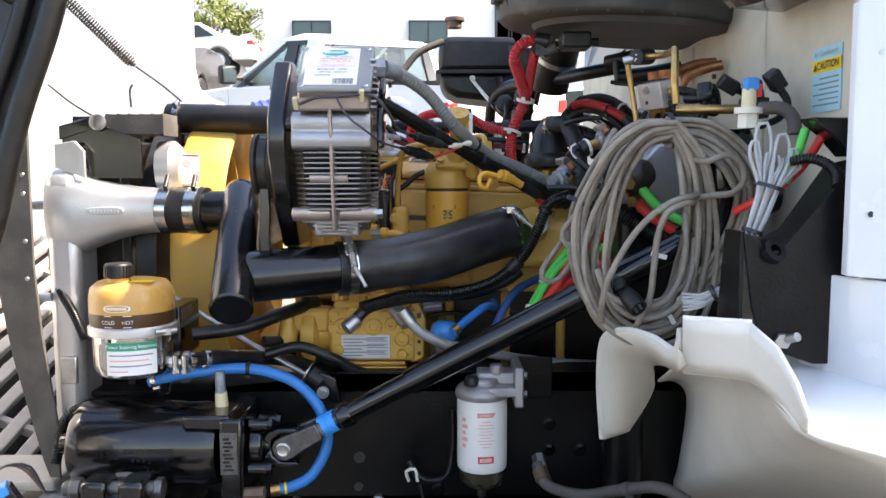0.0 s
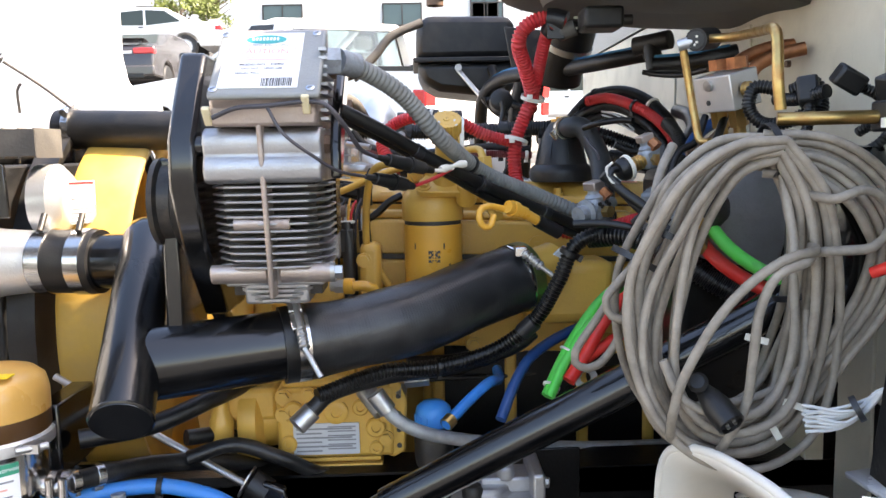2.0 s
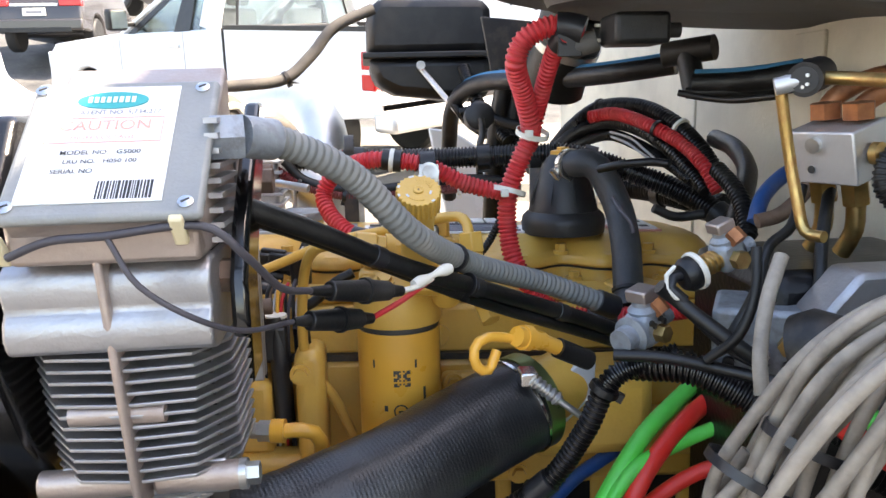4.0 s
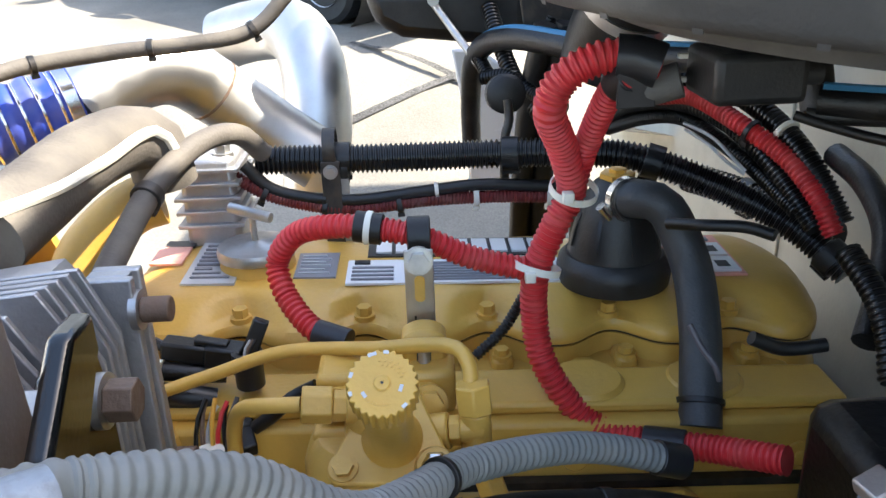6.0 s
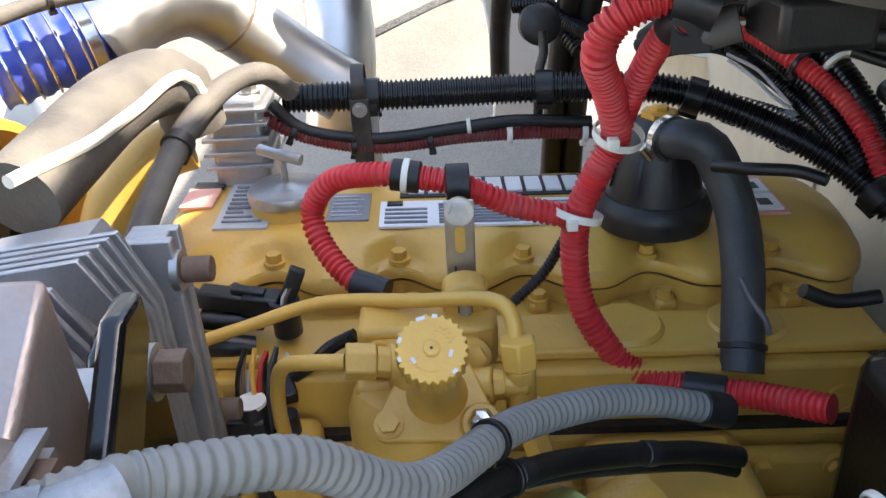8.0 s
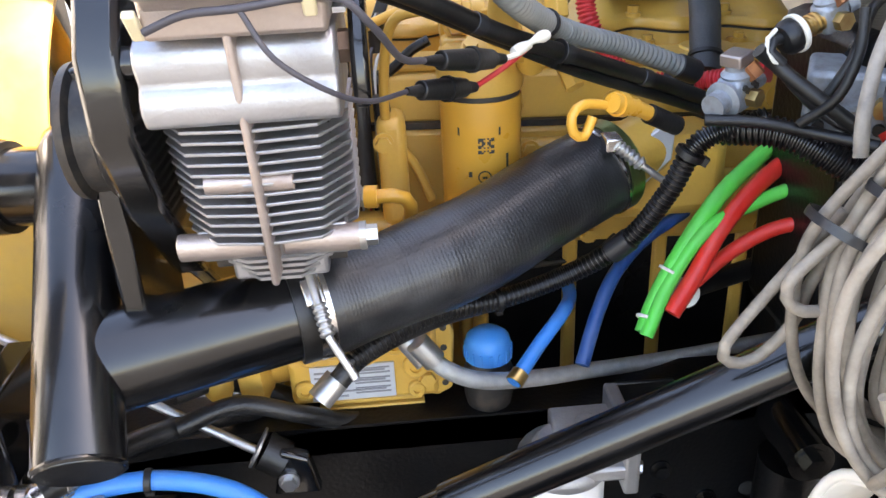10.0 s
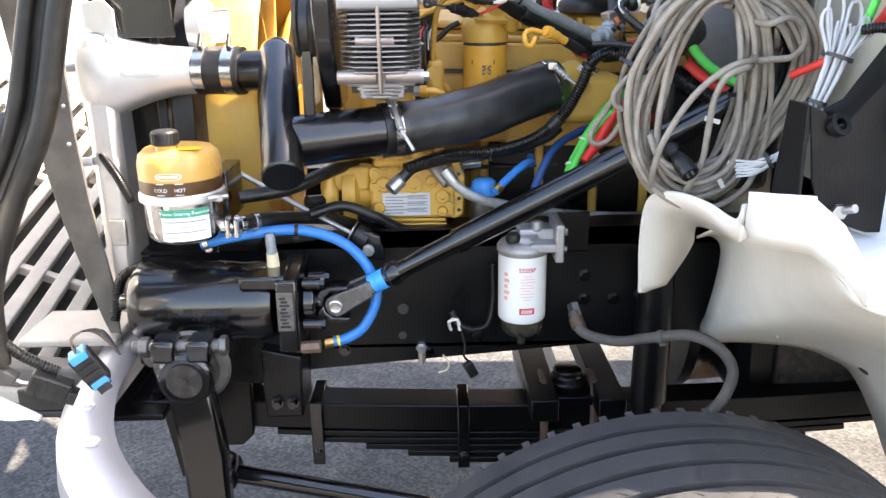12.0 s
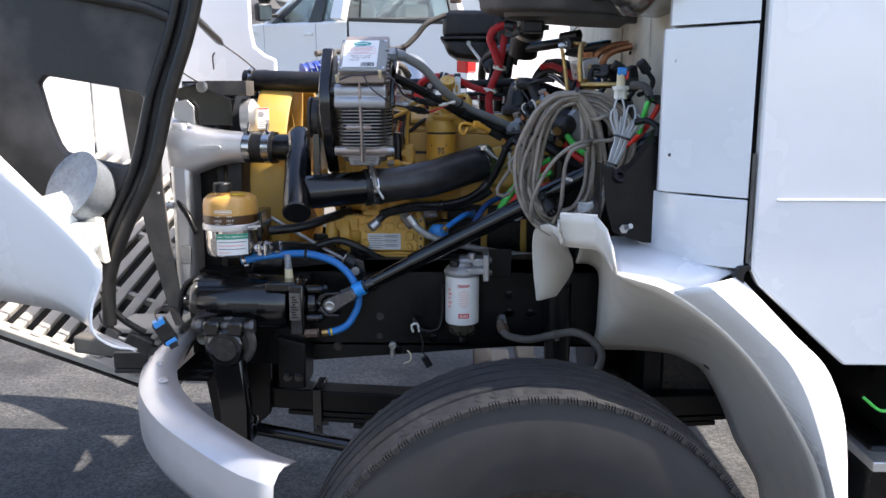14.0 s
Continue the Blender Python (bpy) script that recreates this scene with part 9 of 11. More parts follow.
part("head_bolt", bolt(Shape(), (-0.19, 2.25, 1.79), (0, 0, 1), 0.010, 0.010), zinc, cp)
part("head_bolt", bolt(Shape(), (-0.15, 2.25, 1.79), (0, 0, 1), 0.010, 0.010), zinc, cp)
lc = thing("loom_stand", "slotted dark steel stand clipping the far wire loom", "bracket", (-0.016, 2.245, 1.7))
part("strap", Shape().box((-0.028, 2.242, 1.62), (-0.004, 2.246, 1.775)), dark_steel, lc, bevel=0.001)
part("clamp", Shape().lathe([(0.022, -0.008), (0.024, -0.008), (0.024, 0.008), (0.022, 0.008), (0.022, -0.008)], 28, pose(-0.016, 2.262, 1.79, 0, 90, 0), False), dark_steel, lc)
part("bolt", bolt(Shape(), (-0.016, 2.242, 1.762), (0, -1, 0), 0.007, 0.006), zinc, lc)

# ---- air cleaner and cowl ----
ac = thing("air_cleaner", "large round grey-black air cleaner housing", "air cleaner", (0.66, 1.90, 1.95))
m = Matrix.Translation((0.46, 1.92, 1.985)) @ pose(0, 0, 0, 2.0, 4.0, 0)
part("lower_pan", Shape().lathe([(0.0, 0.0), (0.12, -0.004), (0.26, -0.006), (0.284, -0.002), (0.292, 0.006), (0.300, 0.050), (0.306, 0.052)], 112, m), grey_plastic, ac)
part("pan_ledge", Shape().lathe([(0.10, -0.001), (0.20, -0.018), (0.236, -0.018), (0.244, -0.004)], 80, m @ Matrix.Translation((0.03, -0.02, 0))), grey_plastic, ac)
part("rim", Shape().lathe([(0.300, 0.050), (0.314, 0.052), (0.317, 0.060), (0.314, 0.070), (0.300, 0.073)], 112, m), grey_plastic, ac)
part("lid", Shape().lathe([(0.302, 0.070), (0.294, 0.092), (0.276, 0.104), (0.22, 0.112), (0.0, 0.116)], 112, m, False), grey_plastic, ac)
for k in range(26):
    part("pan_rib", Shape().prism([(0.284, -0.004), (0.308, 0.050), (0.296, 0.052), (0.286, 0.006)], -0.0035, 0.0035, "y", m @ pose(0, 0, 0, 0, 0, 360 / 26 * k + 4)), grey_plastic, ac)
for k in range(4):
    part("lid_clip", Shape().box((0.298, -0.016, 0.030), (0.320, 0.016, 0.082), m @ pose(0, 0, 0, 0, 0, 90 * k + 190)), dark_steel, ac, "steel over-centre clip", bevel=0.003)
cw = thing("cowl_tray", "smooth dark plastic cowl tray below the windscreen", "cowl", (0.6, 1.15, 1.98))
rows = []
for i in range(13):
    a = i / 12
    rows.append([(0.50 + 0.03 * a, 1.44 - 0.46 * a, 2.16), (0.515 + 0.03 * a, 1.44 - 0.46 * a, 1.99 - 0.02 * math.sin(a * 3.14)), (0.56, 1.44 - 0.46 * a, 1.948 - 0.022 * math.sin(a * 3.14)), (0.66, 1.44 - 0.46 * a, 1.94)])
sh = Shape().grid(rows)
ob = part("tray", sh, black_paint, cw)
sol = ob.modifiers.new("thick", "SOLIDIFY")
sol.thickness = 0.006

# ---- cab ----
CAB_Y, CAB_F, CAB_TOP = 0.86, 3.55, 2.95
part_wall = Shape().box((0.655, 1.06, 1.36), (0.685, 1.7, 2.05)).box((0.655, 1.7, 1.16), (0.685, CAB_F - 0.02, 2.05))
cab = thing("truck_cab", "white painted truck cab with closed door", "truck cab", (1.3, 2.0, 1.0))
part("bulkhead", part_wall, cream_wall, cab, "cream painted bulkhead")
for y in (1.55, 2.0, 2.45):
    part("bulkhead_swage", Shape().prism([(y - 0.05, 1.0), (y + 0.05, 1.0), (y + 0.04, 1.95), (y - 0.04, 1.95)], 0.650, 0.656, "x"), cream_wall, cab, bevel=0.002)
part("bulkhead_screw", Shape().rod((0.648, 1.80, 1.86), (0.656, 1.80, 1.86), 0.006), rust_steel, cab)
# caution label on the bulkhead
lab_o = Vector((0.6535, 1.255, 1.795))
part("label", Shape().box((0.6525, 1.205, 1.742), (0.6545, 1.305, 1.846)), print_blue, cab, "pale blue air conditioner label")
part("label_band", Shape().box((0.6515, 1.205, 1.806), (0.6535, 1.305, 1.826)), print_yellow, cab, "yellow caution band")
lm = Matrix.Translation((0.6505, 1.255, 0)) @ Matrix(((0, 0, -1, 0), (-1, 0, 0, 0), (0, 1, 0, 0), (0, 0, 0, 1)))
writing("Air Conditioner", 0.0125, lm @ Matrix.Translation((0, 1.836, 0)), print_grey, cab)
writing("CAUTION", 0.0165, lm @ Matrix.Translation((0.008, 1.816, 0.0005)), print_black, cab, bold=0.0003)
part("hazard_triangle", Shape().prism([(1.298, 1.810), (1.286, 1.810), (1.292, 1.822)], 0.6508, 0.6516, "x"), print_black, cab)
for j in range(6):
    part("text_line", Shape().box((0.6518, 1.212, 1.752 + j * 0.0085), (0.6526, 1.298 - 0.02 * (j % 2), 1.7545 + j * 0.0085)), print_grey, cab)


def side_strip(xs, z0, z1, ys, thick=0.02):
    """A cab side panel: ys is the outer face's y for each x."""
    sh = Shape()
    out = [[(x, y, z) for x, y in zip(xs, ys)] for z in (z0, z1)]
    inn = [[(x, y + thick, z) for x, y in zip(xs, ys)] for z in (z1, z0)]
    n = len(xs)
    sh.grid(out + inn + [out[0]])
    k = len(sh.v)
    sh.f += [(0, n, 2 * n, 3 * n), (n - 1, 4 * n - 1, 3 * n - 1, 2 * n - 1)]
    return sh


px = [0.582, 0.60, 0.63, 0.66, 0.69, 0.72, 0.744]
py = [1.018, 1.000, 0.975, 0.948, 0.918, 0.890, 0.872]
part("cowl_panel", side_strip(px, 1.503, 1.872, py), white_paint, cab, "white removable cowl side panel", bevel=0.003)
part("panel_dot", Shape().lathe([(0.004, 0), (0.004, 0.0015), (0.0, 0.0015)], 14, pose(0.600, 0.9995, 1.588, 90), False), print_black, cab)
part("panel_dot", Shape().lathe([(0.0035, 0), (0.0035, 0.0015), (0.0, 0.0015)], 14, pose(0.603, 0.9975, 1.80, 90), False), print_silver, cab)
part("pillar_base", side_strip([0.592, 0.62, 0.66, 0.70, 0.744], 1.878, CAB_TOP, [1.005, 0.98, 0.945, 0.905, 0.872]), white_paint, cab)
part("lower_cowl", side_strip([0.565, 0.60, 0.64, 0.69, 0.744], 1.345, 1.4985, [1.10, 1.02, 0.955, 0.905, 0.872]), white_paint, cab, "white lower cowl side", bevel=0.003)
part("inner_return", Shape().box((0.60, 1.02, 1.30), (0.655, 1.045, 2.05)), white_paint, cab, bevel=0.004)
part("body_side", Shape().prism([(0.744, 1.36), (1.02, 1.14), (2.3, 1.14), (2.3, CAB_TOP), (0.744, CAB_TOP)], CAB_Y + 0.035, CAB_Y + 0.06), chassis_black, cab)
part("far_side", Shape().box((0.66, CAB_F - 0.03, 1.0), (2.3, CAB_F, CAB_TOP)), white_paint, cab)
# unseen roof and windscreen; their stepped front is shaped to place the sun's edge
part("roof", Shape().prism([(0.70, CAB_Y + 0.02), (2.3, CAB_Y + 0.02), (2.3, CAB_F), (0.845, CAB_F), (0.845, 2.12), (0.70, 1.90)], CAB_TOP - 0.05, CAB_TOP, "z"), white_paint, cab, bevel=0.02)
part("rear_wall", Shape().box((2.28, CAB_Y + 0.06, 1.0), (2.3, CAB_F - 0.03, CAB_TOP - 0.05)), white_paint, cab)
for y0, y1, top in ((1.0, 1.95, 0.71), (1.95, CAB_F - 0.03, 0.85)):
    part("windscreen", Shape().prism([(0.66, 2.06), (top, 2.90), (top + 0.025, 2.90), (0.685, 2.06)], y0, y1, "y"), car_glass, cab)
part("floor", Shape().box((0.66, 1.75, 1.10), (2.28, CAB_F - 0.03, 1.16)).box((1.15, 0.95, 1.10), (2.28, 1.75, 1.16)), chassis_black, cab)
door = Shape()
dout = [(0.757, 2.70), (0.757, 1.345), (0.775, 1.310), (0.975, 1.130), (2.2, 1.130), (2.2, 2.70)]
door.prism(dout, CAB_Y - 0.002, CAB_Y + 0.03)
part("door", door, white_paint, cab, "plain white closed cab door", bevel=0.005)
part("door_crease", Shape().prism([(0.80, 1.498), (0.80, 1.503), (2.2, 1.507), (2.2, 1.500)], CAB_Y - 0.006, CAB_Y), white_paint, cab, bevel=0.002)
part("door_hinge_pin", Shape().rod((0.750, 0.868, 1.36), (0.750, 0.868, 1.60), 0.004), grey_plastic, cab)

# ---- fender half that stays on the cab ----
fn = thing("rear_fender_half", "white fibreglass wheel arch half fixed to the cab", "fender", (0.7, 1.2, 1.2))
near = [(0.366, 1.032, 1.369), (0.402, 1.005, 1.371), (0.439, 0.970, 1.371), (0.452, 0.91, 1.360), (0.465, 0.86, 1.338), (0.50, 0.845, 1.328), (0.569, 0.85, 1.306), (0.645, 0.855, 1.258), (0.715, 0.86, 1.201), (0.785, 0.865, 1.128), (0.842, 0.87, 1.052), (0.90, 0.876, 0.965), (0.951, 0.88, 0.869), (0.985, 0.885, 0.76), (1.00, 0.89, 0.62), (1.005, 0.89, 0.45)]
far = [(0.457, 1.50, 1.232), (0.502, 1.551, 1.221), (0.535, 1.575, 1.198), (0.549, 1.59, 1.160), (0.553, 1.62, 1.08), (0.560, 1.68, 0.98), (0.568, 1.74, 0.895), (0.68, 1.71, 0.898), (0.791, 1.68, 0.897), (0.85, 1.655, 0.880), (0.899, 1.63, 0.85), (0.955, 1.615, 0.75), (1.004, 1.60, 0.631), (1.045, 1.585, 0.56), (1.075, 1.57, 0.499), (1.09, 1.56, 0.42)]


def resample(pts, n):
    p = smooth_line(pts, 0.01)
    return [p[round(i * (len(p) - 1) / (n - 1))] for i in range(n)]


def by_segment(pts, k):
    """k points for each stretch between two points, on a smooth line."""
    p = [Vector(q) for q in pts]
    p = [p[0] * 2 - p[1]] + p + [p[-1] * 2 - p[-2]]
    out = []
    for a, b, c, d in zip(p, p[1:], p[2:], p[3:]):
        for i in range(k):
            t = i / k
            out.append(((b * 2) + (c - a) * t + (a * 2 - b * 5 + c * 4 - d) * t * t + (b * 3 - a - c * 3 + d) * t ** 3) * 0.5)
    return out + [p[-2]]


N, Fc = by_segment(near, 4), by_segment(far, 4)
rows = []
for j in range(11):
    t = j / 10
    rows.append([tuple(a.lerp(b, t) + Vector((0.022, 0, 0.026)) * math.sin(math.pi * t)) for a, b in zip(N, Fc)])
arch_rows = rows
ob = part("wheel_arch", Shape().grid(rows), fibreglass, fn, "shaded inner wheel arch")
sol = ob.modifiers.new("thick", "SOLIDIFY")
sol.thickness = 0.005
# upright flange on the front edge, and the lip that hangs in front of it
top = [(0.352, 0.995, 1.449), (0.395, 0.978, 1.449), (0.434, 0.968, 1.448), (0.448, 0.912, 1.428), (0.456, 0.872, 1.395), (0.459, 0.845, 1.360)]
low = [(0.366, 1.032, 1.369), (0.402, 1.005, 1.371), (0.439, 0.970, 1.371), (0.452, 0.925, 1.358), (0.460, 0.890, 1.346), (0.465, 0.86, 1.336)]
rows = [[tuple(Vector(a).lerp(Vector(b), k / 4)) for a, b in zip(top, low)] for k in range(5)]
ob = part("front_flange", Shape().grid(rows), fibreglass, fn, "cream-white upright flange")
sol = ob.modifiers.new("thick", "SOLIDIFY")
sol.thickness = 0.006
lip_o = by_segment([(0.353, 0.998, 1.436), (0.356, 1.025, 1.404), (0.360, 1.075, 1.389), (0.358, 1.180, 1.386), (0.344, 1.310, 1.371), (0.326, 1.395, 1.336), (0.330, 1.445, 1.240), (0.346, 1.487, 1.119)], 6)
lip_m = by_segment([(0.356, 1.010, 1.410), (0.360, 1.030, 1.390), (0.368, 1.095, 1.372), (0.376, 1.215, 1.362), (0.376, 1.345, 1.338), (0.370, 1.425, 1.300), (0.372, 1.465, 1.215), (0.366, 1.498, 1.121)], 6)
lip_i = by_segment([(0.362, 1.022, 1.386), (0.366, 1.032, 1.370), (0.384, 1.130, 1.350), (0.402, 1.260, 1.325), (0.424, 1.400, 1.288), (0.448, 1.490, 1.236), (0.437, 1.515, 1.185), (0.400, 1.508, 1.128)], 6)
ob = part("front_lip", Shape().grid([[tuple(p) for p in q] for q in (lip_o, lip_m, lip_i)]), fibreglass, fn, "rounded lip hanging before the wheel")
sol = ob.modifiers.new("thick", "SOLIDIFY")
sol.thickness = 0.008
part("rolled_edge", Shape().tube([tuple(p) for p in lip_o[4:]], 0.0055, 12), fibreglass, fn)
part("flange_edge", Shape().tube(top[:3], 0.0042, 10), fibreglass, fn)
_, rj, ri = min((sum((a - b) ** 2 for a, b in zip(arch_rows[j][i], (0.907, 1.59, 0.909))), j, i) for j in range(1, 10) for i in range(1, len(N) - 1))
ctr = Vector(arch_rows[rj][ri])
nrm = (Vector(arch_rows[rj + 1][ri]) - Vector(arch_rows[rj - 1][ri])).cross(Vector(arch_rows[rj][ri + 1]) - Vector(arch_rows[rj][ri - 1])).normalized()
nrm = nrm if nrm.y < 0 else -nrm
part("arch_hole", Shape().lathe([(0.0125, 0), (0.0125, 0.0015), (0.0, 0.0015)], 24, Matrix.Translation(ctr + nrm * 0.005) @ nrm.to_track_quat("Z", "Y").to_matrix().to_4x4(), False), print_black, fn)
# sunlit step on top and the flare down to the sill
edge_up = [Vector(p) for p in ((0.505, 1.30, 1.345), (0.545, 1.31, 1.345), (0.60, 1.25, 1.348), (0.65, 1.15, 1.35), (0.69, 1.03, 1.35), (0.72, 0.95, 1.345), (0.742, 0.90, 1.335))]
edge_low = [N[16 + 2 * i] for i in range(7)]
step = [[tuple(a.lerp(b, k / 5) + Vector((0, 0, 0.022 * math.sin(math.pi * k / 5)))) for a, b in zip(edge_low, edge_up)] for k in range(6)]
ob = part("top_step", Shape().grid(step), white_paint, fn, "white top step of the fender")
sol = ob.modifiers.new("thick", "SOLIDIFY")
sol.thickness = 0.006
NF = N[25:55]
flare = [[tuple(p) for p in NF]]
outer = resample([(0.735, 0.868, 1.33), (0.80, 0.852, 1.262), (0.86, 0.845, 1.20), (0.93, 0.842, 1.13), (0.975, 0.842, 1.03), (0.995, 0.845, 0.93), (1.008, 0.85, 0.82), (1.03, 0.86, 0.66), (1.035, 0.865, 0.52)], 30)
flare.append([tuple(NF[i].lerp(outer[i], 0.5) + Vector((-0.006, -0.028, 0.006))) for i in range(30)])
flare.append([tuple(p) for p in outer])
ob = part("flare", Shape().grid(flare), white_paint, fn, "smooth white flare behind the wheel")
sol = ob.modifiers.new("thick", "SOLIDIFY")
sol.thickness = 0.005
part("rubber_hook", Shape().prism([(0.722, 1.290), (0.722, 1.335), (0.732, 1.352), (0.752, 1.356), (0.765, 1.348), (0.750, 1.342), (0.743, 1.33), (0.750, 1.290)], 0.862, 0.885), black_rubber, fn, "black rubber hood catch", bevel=0.003)

# ---- running gear at the side ----
half = 0.146
TY = pose(0.288, 0.945, 0.504, 90, 0, math.degrees(0.107))
KR = 1.169


def tyre_profile():
    edge = [(0.285, -half + 0.02), (0.36, -half), (0.43, -half + 0.004), (0.462, -half + 0.010), (0.476, -half + 0.014)]
    crown, z = [], -half + 0.017
    for g in (-0.078, -0.027, 0.027, 0.078):
        crown += [(0.4795 + 0.0105 * math.cos(z / half * 1.35), z), (0.4795 + 0.0105 * math.cos(g / half * 1.35), g - 0.0075), (0.468, g - 0.0045), (0.468, g + 0.0045)]
        z = g + 0.0075
    crown += [(0.4795 + 0.0105 * math.cos(z / half * 1.35), z), (0.4815, half - 0.017)]
    return [(r * KR, z) for r, z in edge + crown + [(r, -z) for r, z in reversed(edge)]]


tyre = part("tyre", Shape().lathe(tyre_profile(), 180, TY, False), tyre_rubber, axle, "black ribbed tyre with four grooves")
notch = mesh_of("shoulder_notch", Shape().box((0.4715 * KR, -0.0022, -0.010), (0.4803 * KR, 0.0022, 0.010)), print_black, True)
wide = mesh_of("shoulder_notch", Shape().box((0.468 * KR, -0.006, -0.012), (0.4803 * KR, 0.006, 0.008)), print_black, True)
for k in range(190):
    a = 18 + k * 0.75
    for side in (1, -1):
        if side < 0 and k % 6:
            continue
        ob = new("shoulder_notch", wide if k % 6 == 0 else notch)
        ob.matrix_basis = TY @ pose(0, 0, 0, 0, 0, a) @ Matrix.Translation((0, 0, side * (half - 0.010)))
        ob.parent = tyre
for row, zc in enumerate((-0.104, -0.052, 0.0, 0.052, 0.104)):
    sh = Shape()
    for k in range(96):
        a = radians(k * 3.75 + row * 1.7)
        if radians(8) < a % (2 * math.pi) < radians(172):
            for q in range(3):
                z0, z1 = zc - 0.017 + q * 0.0115, zc - 0.017 + (q + 1) * 0.0115
                o = 0.006 * (1 if q % 2 else -1)
                rs = (0.4799 + 0.0105 * math.cos((z0 + z1) / 2 / half * 1.35)) * KR
                p = [(rs * math.cos(a + d / 0.49), rs * math.sin(a + d / 0.49), z) for d, z in ((-o - 0.0014, z0), (-o + 0.0014, z0), (o + 0.0014, z1), (o - 0.0014, z1))]
                sh.add([tuple(TY @ Vector(v)) for v in p], [(0, 1, 2, 3)])
    tagged(part("tread_sipe_band", sh, print_black, tyre), kind="stuff")
# unseen rims; the shadow on them is put into their dark colour
part("rim", Shape().lathe([(0.333, -half + 0.02), (0.31, -half + 0.03), (0.28, -half + 0.04), (0.24, -0.02), (0.12, -0.05), (0.0, -0.05)], 64, TY, False), dark_steel, axle, "unseen wheel rim coloured dark for shadow")
part("rim", Shape().lathe([(0.333, half - 0.02), (0.30, half - 0.03), (0.26, half - 0.06), (0.24, 0.02), (0.12, 0.05), (0.0, 0.05)], 64, TY, False), dark_steel, axle, "unseen wheel rim coloured dark for shadow")

gx = thing("gearbox", "dark gearbox behind the engine", "gearbox", (1.0, 2.13, 0.8))
part("case", Shape().box((0.72, 1.87, 0.64), (1.7, 2.40, 1.08)), chassis_black, gx, bevel=0.04)
part("bell_housing", Shape().lathe([(0.30, 0.0), (0.30, 0.03), (0.27, 0.045), (0.22, 0.14), (0.20, 0.16)], 40, pose(0.58, 2.13, 0.90, 0, 90, 0)), chassis_black, gx)
part("side_cover", Shape().box((0.82, 1.855, 0.70), (1.30, 1.875, 0.98)), dark_steel, gx, bevel=0.006)
bolts(gx, [((x, 1.855, z), (0, -1, 0)) for x in (0.84, 0.99, 1.13, 1.28) for z in (0.72, 0.96)], dark_steel, 0.011, 0.009)
ex = thing("exhaust_pipe", "brown rusty exhaust pipe below the cab", "exhaust pipe", (0.9, 2.2, 0.6))
part("tube", Shape().rod((0.55, 2.15, 0.62), (1.5, 2.25, 0.63), 0.055), rust_steel, ex)
part("clamp", Shape().rod((1.0, 2.197, 0.625), (1.03, 2.2, 0.625), 0.061), dark_steel, ex)
sp = thing("cab_step", "dark cab step box with a silver tread plate", "cab step", (1.3, 0.95, 0.6))
part("box", Shape().box((1.10, 0.95, 0.45), (1.9, 1.5, 0.90)), chassis_black, sp, bevel=0.01)
part("tread_plate", Shape().box((1.08, 0.89, 0.86), (1.9, 1.12, 0.885)), tank_alu, sp, "silver tread plate", bevel=0.003)
part("hanger", Shape().box((1.16, 1.0, 0.9), (1.9, 1.5, 1.10)), chassis_black, sp, bevel=0.01)
part("wire", Shape().tube([(1.06, 0.93, 1.03), (1.10, 0.92, 1.0), (1.14, 0.92, 1.01)], 0.004), green_hose, sp)
ht = thing("orange_strap_tank", "orange painted tank far below the engine", "tank", (-0.05, 2.7, 0.75))
part("shell", Shape().box((-0.35, 2.62, 0.62), (0.15, 2.9, 0.80)), orange_paint, ht, bevel=0.03)

# ---- bumper and tilted hood ----
bm_ = thing("front_bumper", "silver painted steel front bumper curving round the corner", "bumper", (-0.8, 1.3, 0.8))
line = resample([(-0.305, 0.86, 0.86), (-0.40, 0.90, 0.872), (-0.52, 0.985, 0.892), (-0.65, 1.095, 0.915), (-0.745, 1.22, 0.938), (-0.798, 1.36, 0.955), (-0.825, 1.55, 0.958), (-0.85, 2.13, 0.958), (-0.83, 2.75, 0.955)], 46)
rows = []
for i, p in enumerate(line):
    d = (line[min(i + 1, 45)] - line[max(i - 1, 0)]).normalized()
    n = Vector((d.y, -d.x, 0)).normalized()          # outward
    if n.x > 0.3 and p.y > 1.6:
        n = -n
    n = Vector((-abs(n.x), -abs(n.y), 0)) if p.y < 2.0 else Vector((-1, 0, 0))
    h = 0.20
    rows.append([tuple(p - n * 0.075 + Vector((0, 0, -0.012))), tuple(p - n * 0.02), tuple(p + n * 0.005 + Vector((0, 0, -0.006))), tuple(p + n * 0.030 + Vector((0, 0, -0.03))), tuple(p + n * 0.036 + Vector((0, 0, -0.085))), tuple(p + n * 0.032 + Vector((0, 0, -0.16))), tuple(p + n * 0.01 + Vector((0, 0, -h)))])
ob = part("shell", Shape().grid(rows), silver_paint, bm_)
sol = ob.modifiers.new("thick", "SOLIDIFY")
sol.thickness = 0.005
bolts(bm_, [((-0.765, 1.345, 0.955), (0, 0, 1)), ((-0.716, 1.235, 0.942), (0, 0, 1))], silver_paint, 0.010, 0.004, "carriage_bolt")
part("bracket", Shape().box((-0.78, 1.45, 0.86), (-0.66, 1.72, 0.875)), chassis_black, bm_, bevel=0.003)
part("bracket_web", Shape().prism([(-0.74, 0.87), (-0.60, 0.87), (-0.63, 0.70), (-0.70, 0.60)], 1.63, 1.645), chassis_black, bm_, bevel=0.002)
part("tow_plate", Shape().prism([(-0.665, 0.84), (-0.625, 0.86), (-0.625, 0.70), (-0.65, 0.66)], 1.60, 1.606), rust_steel, bm_)

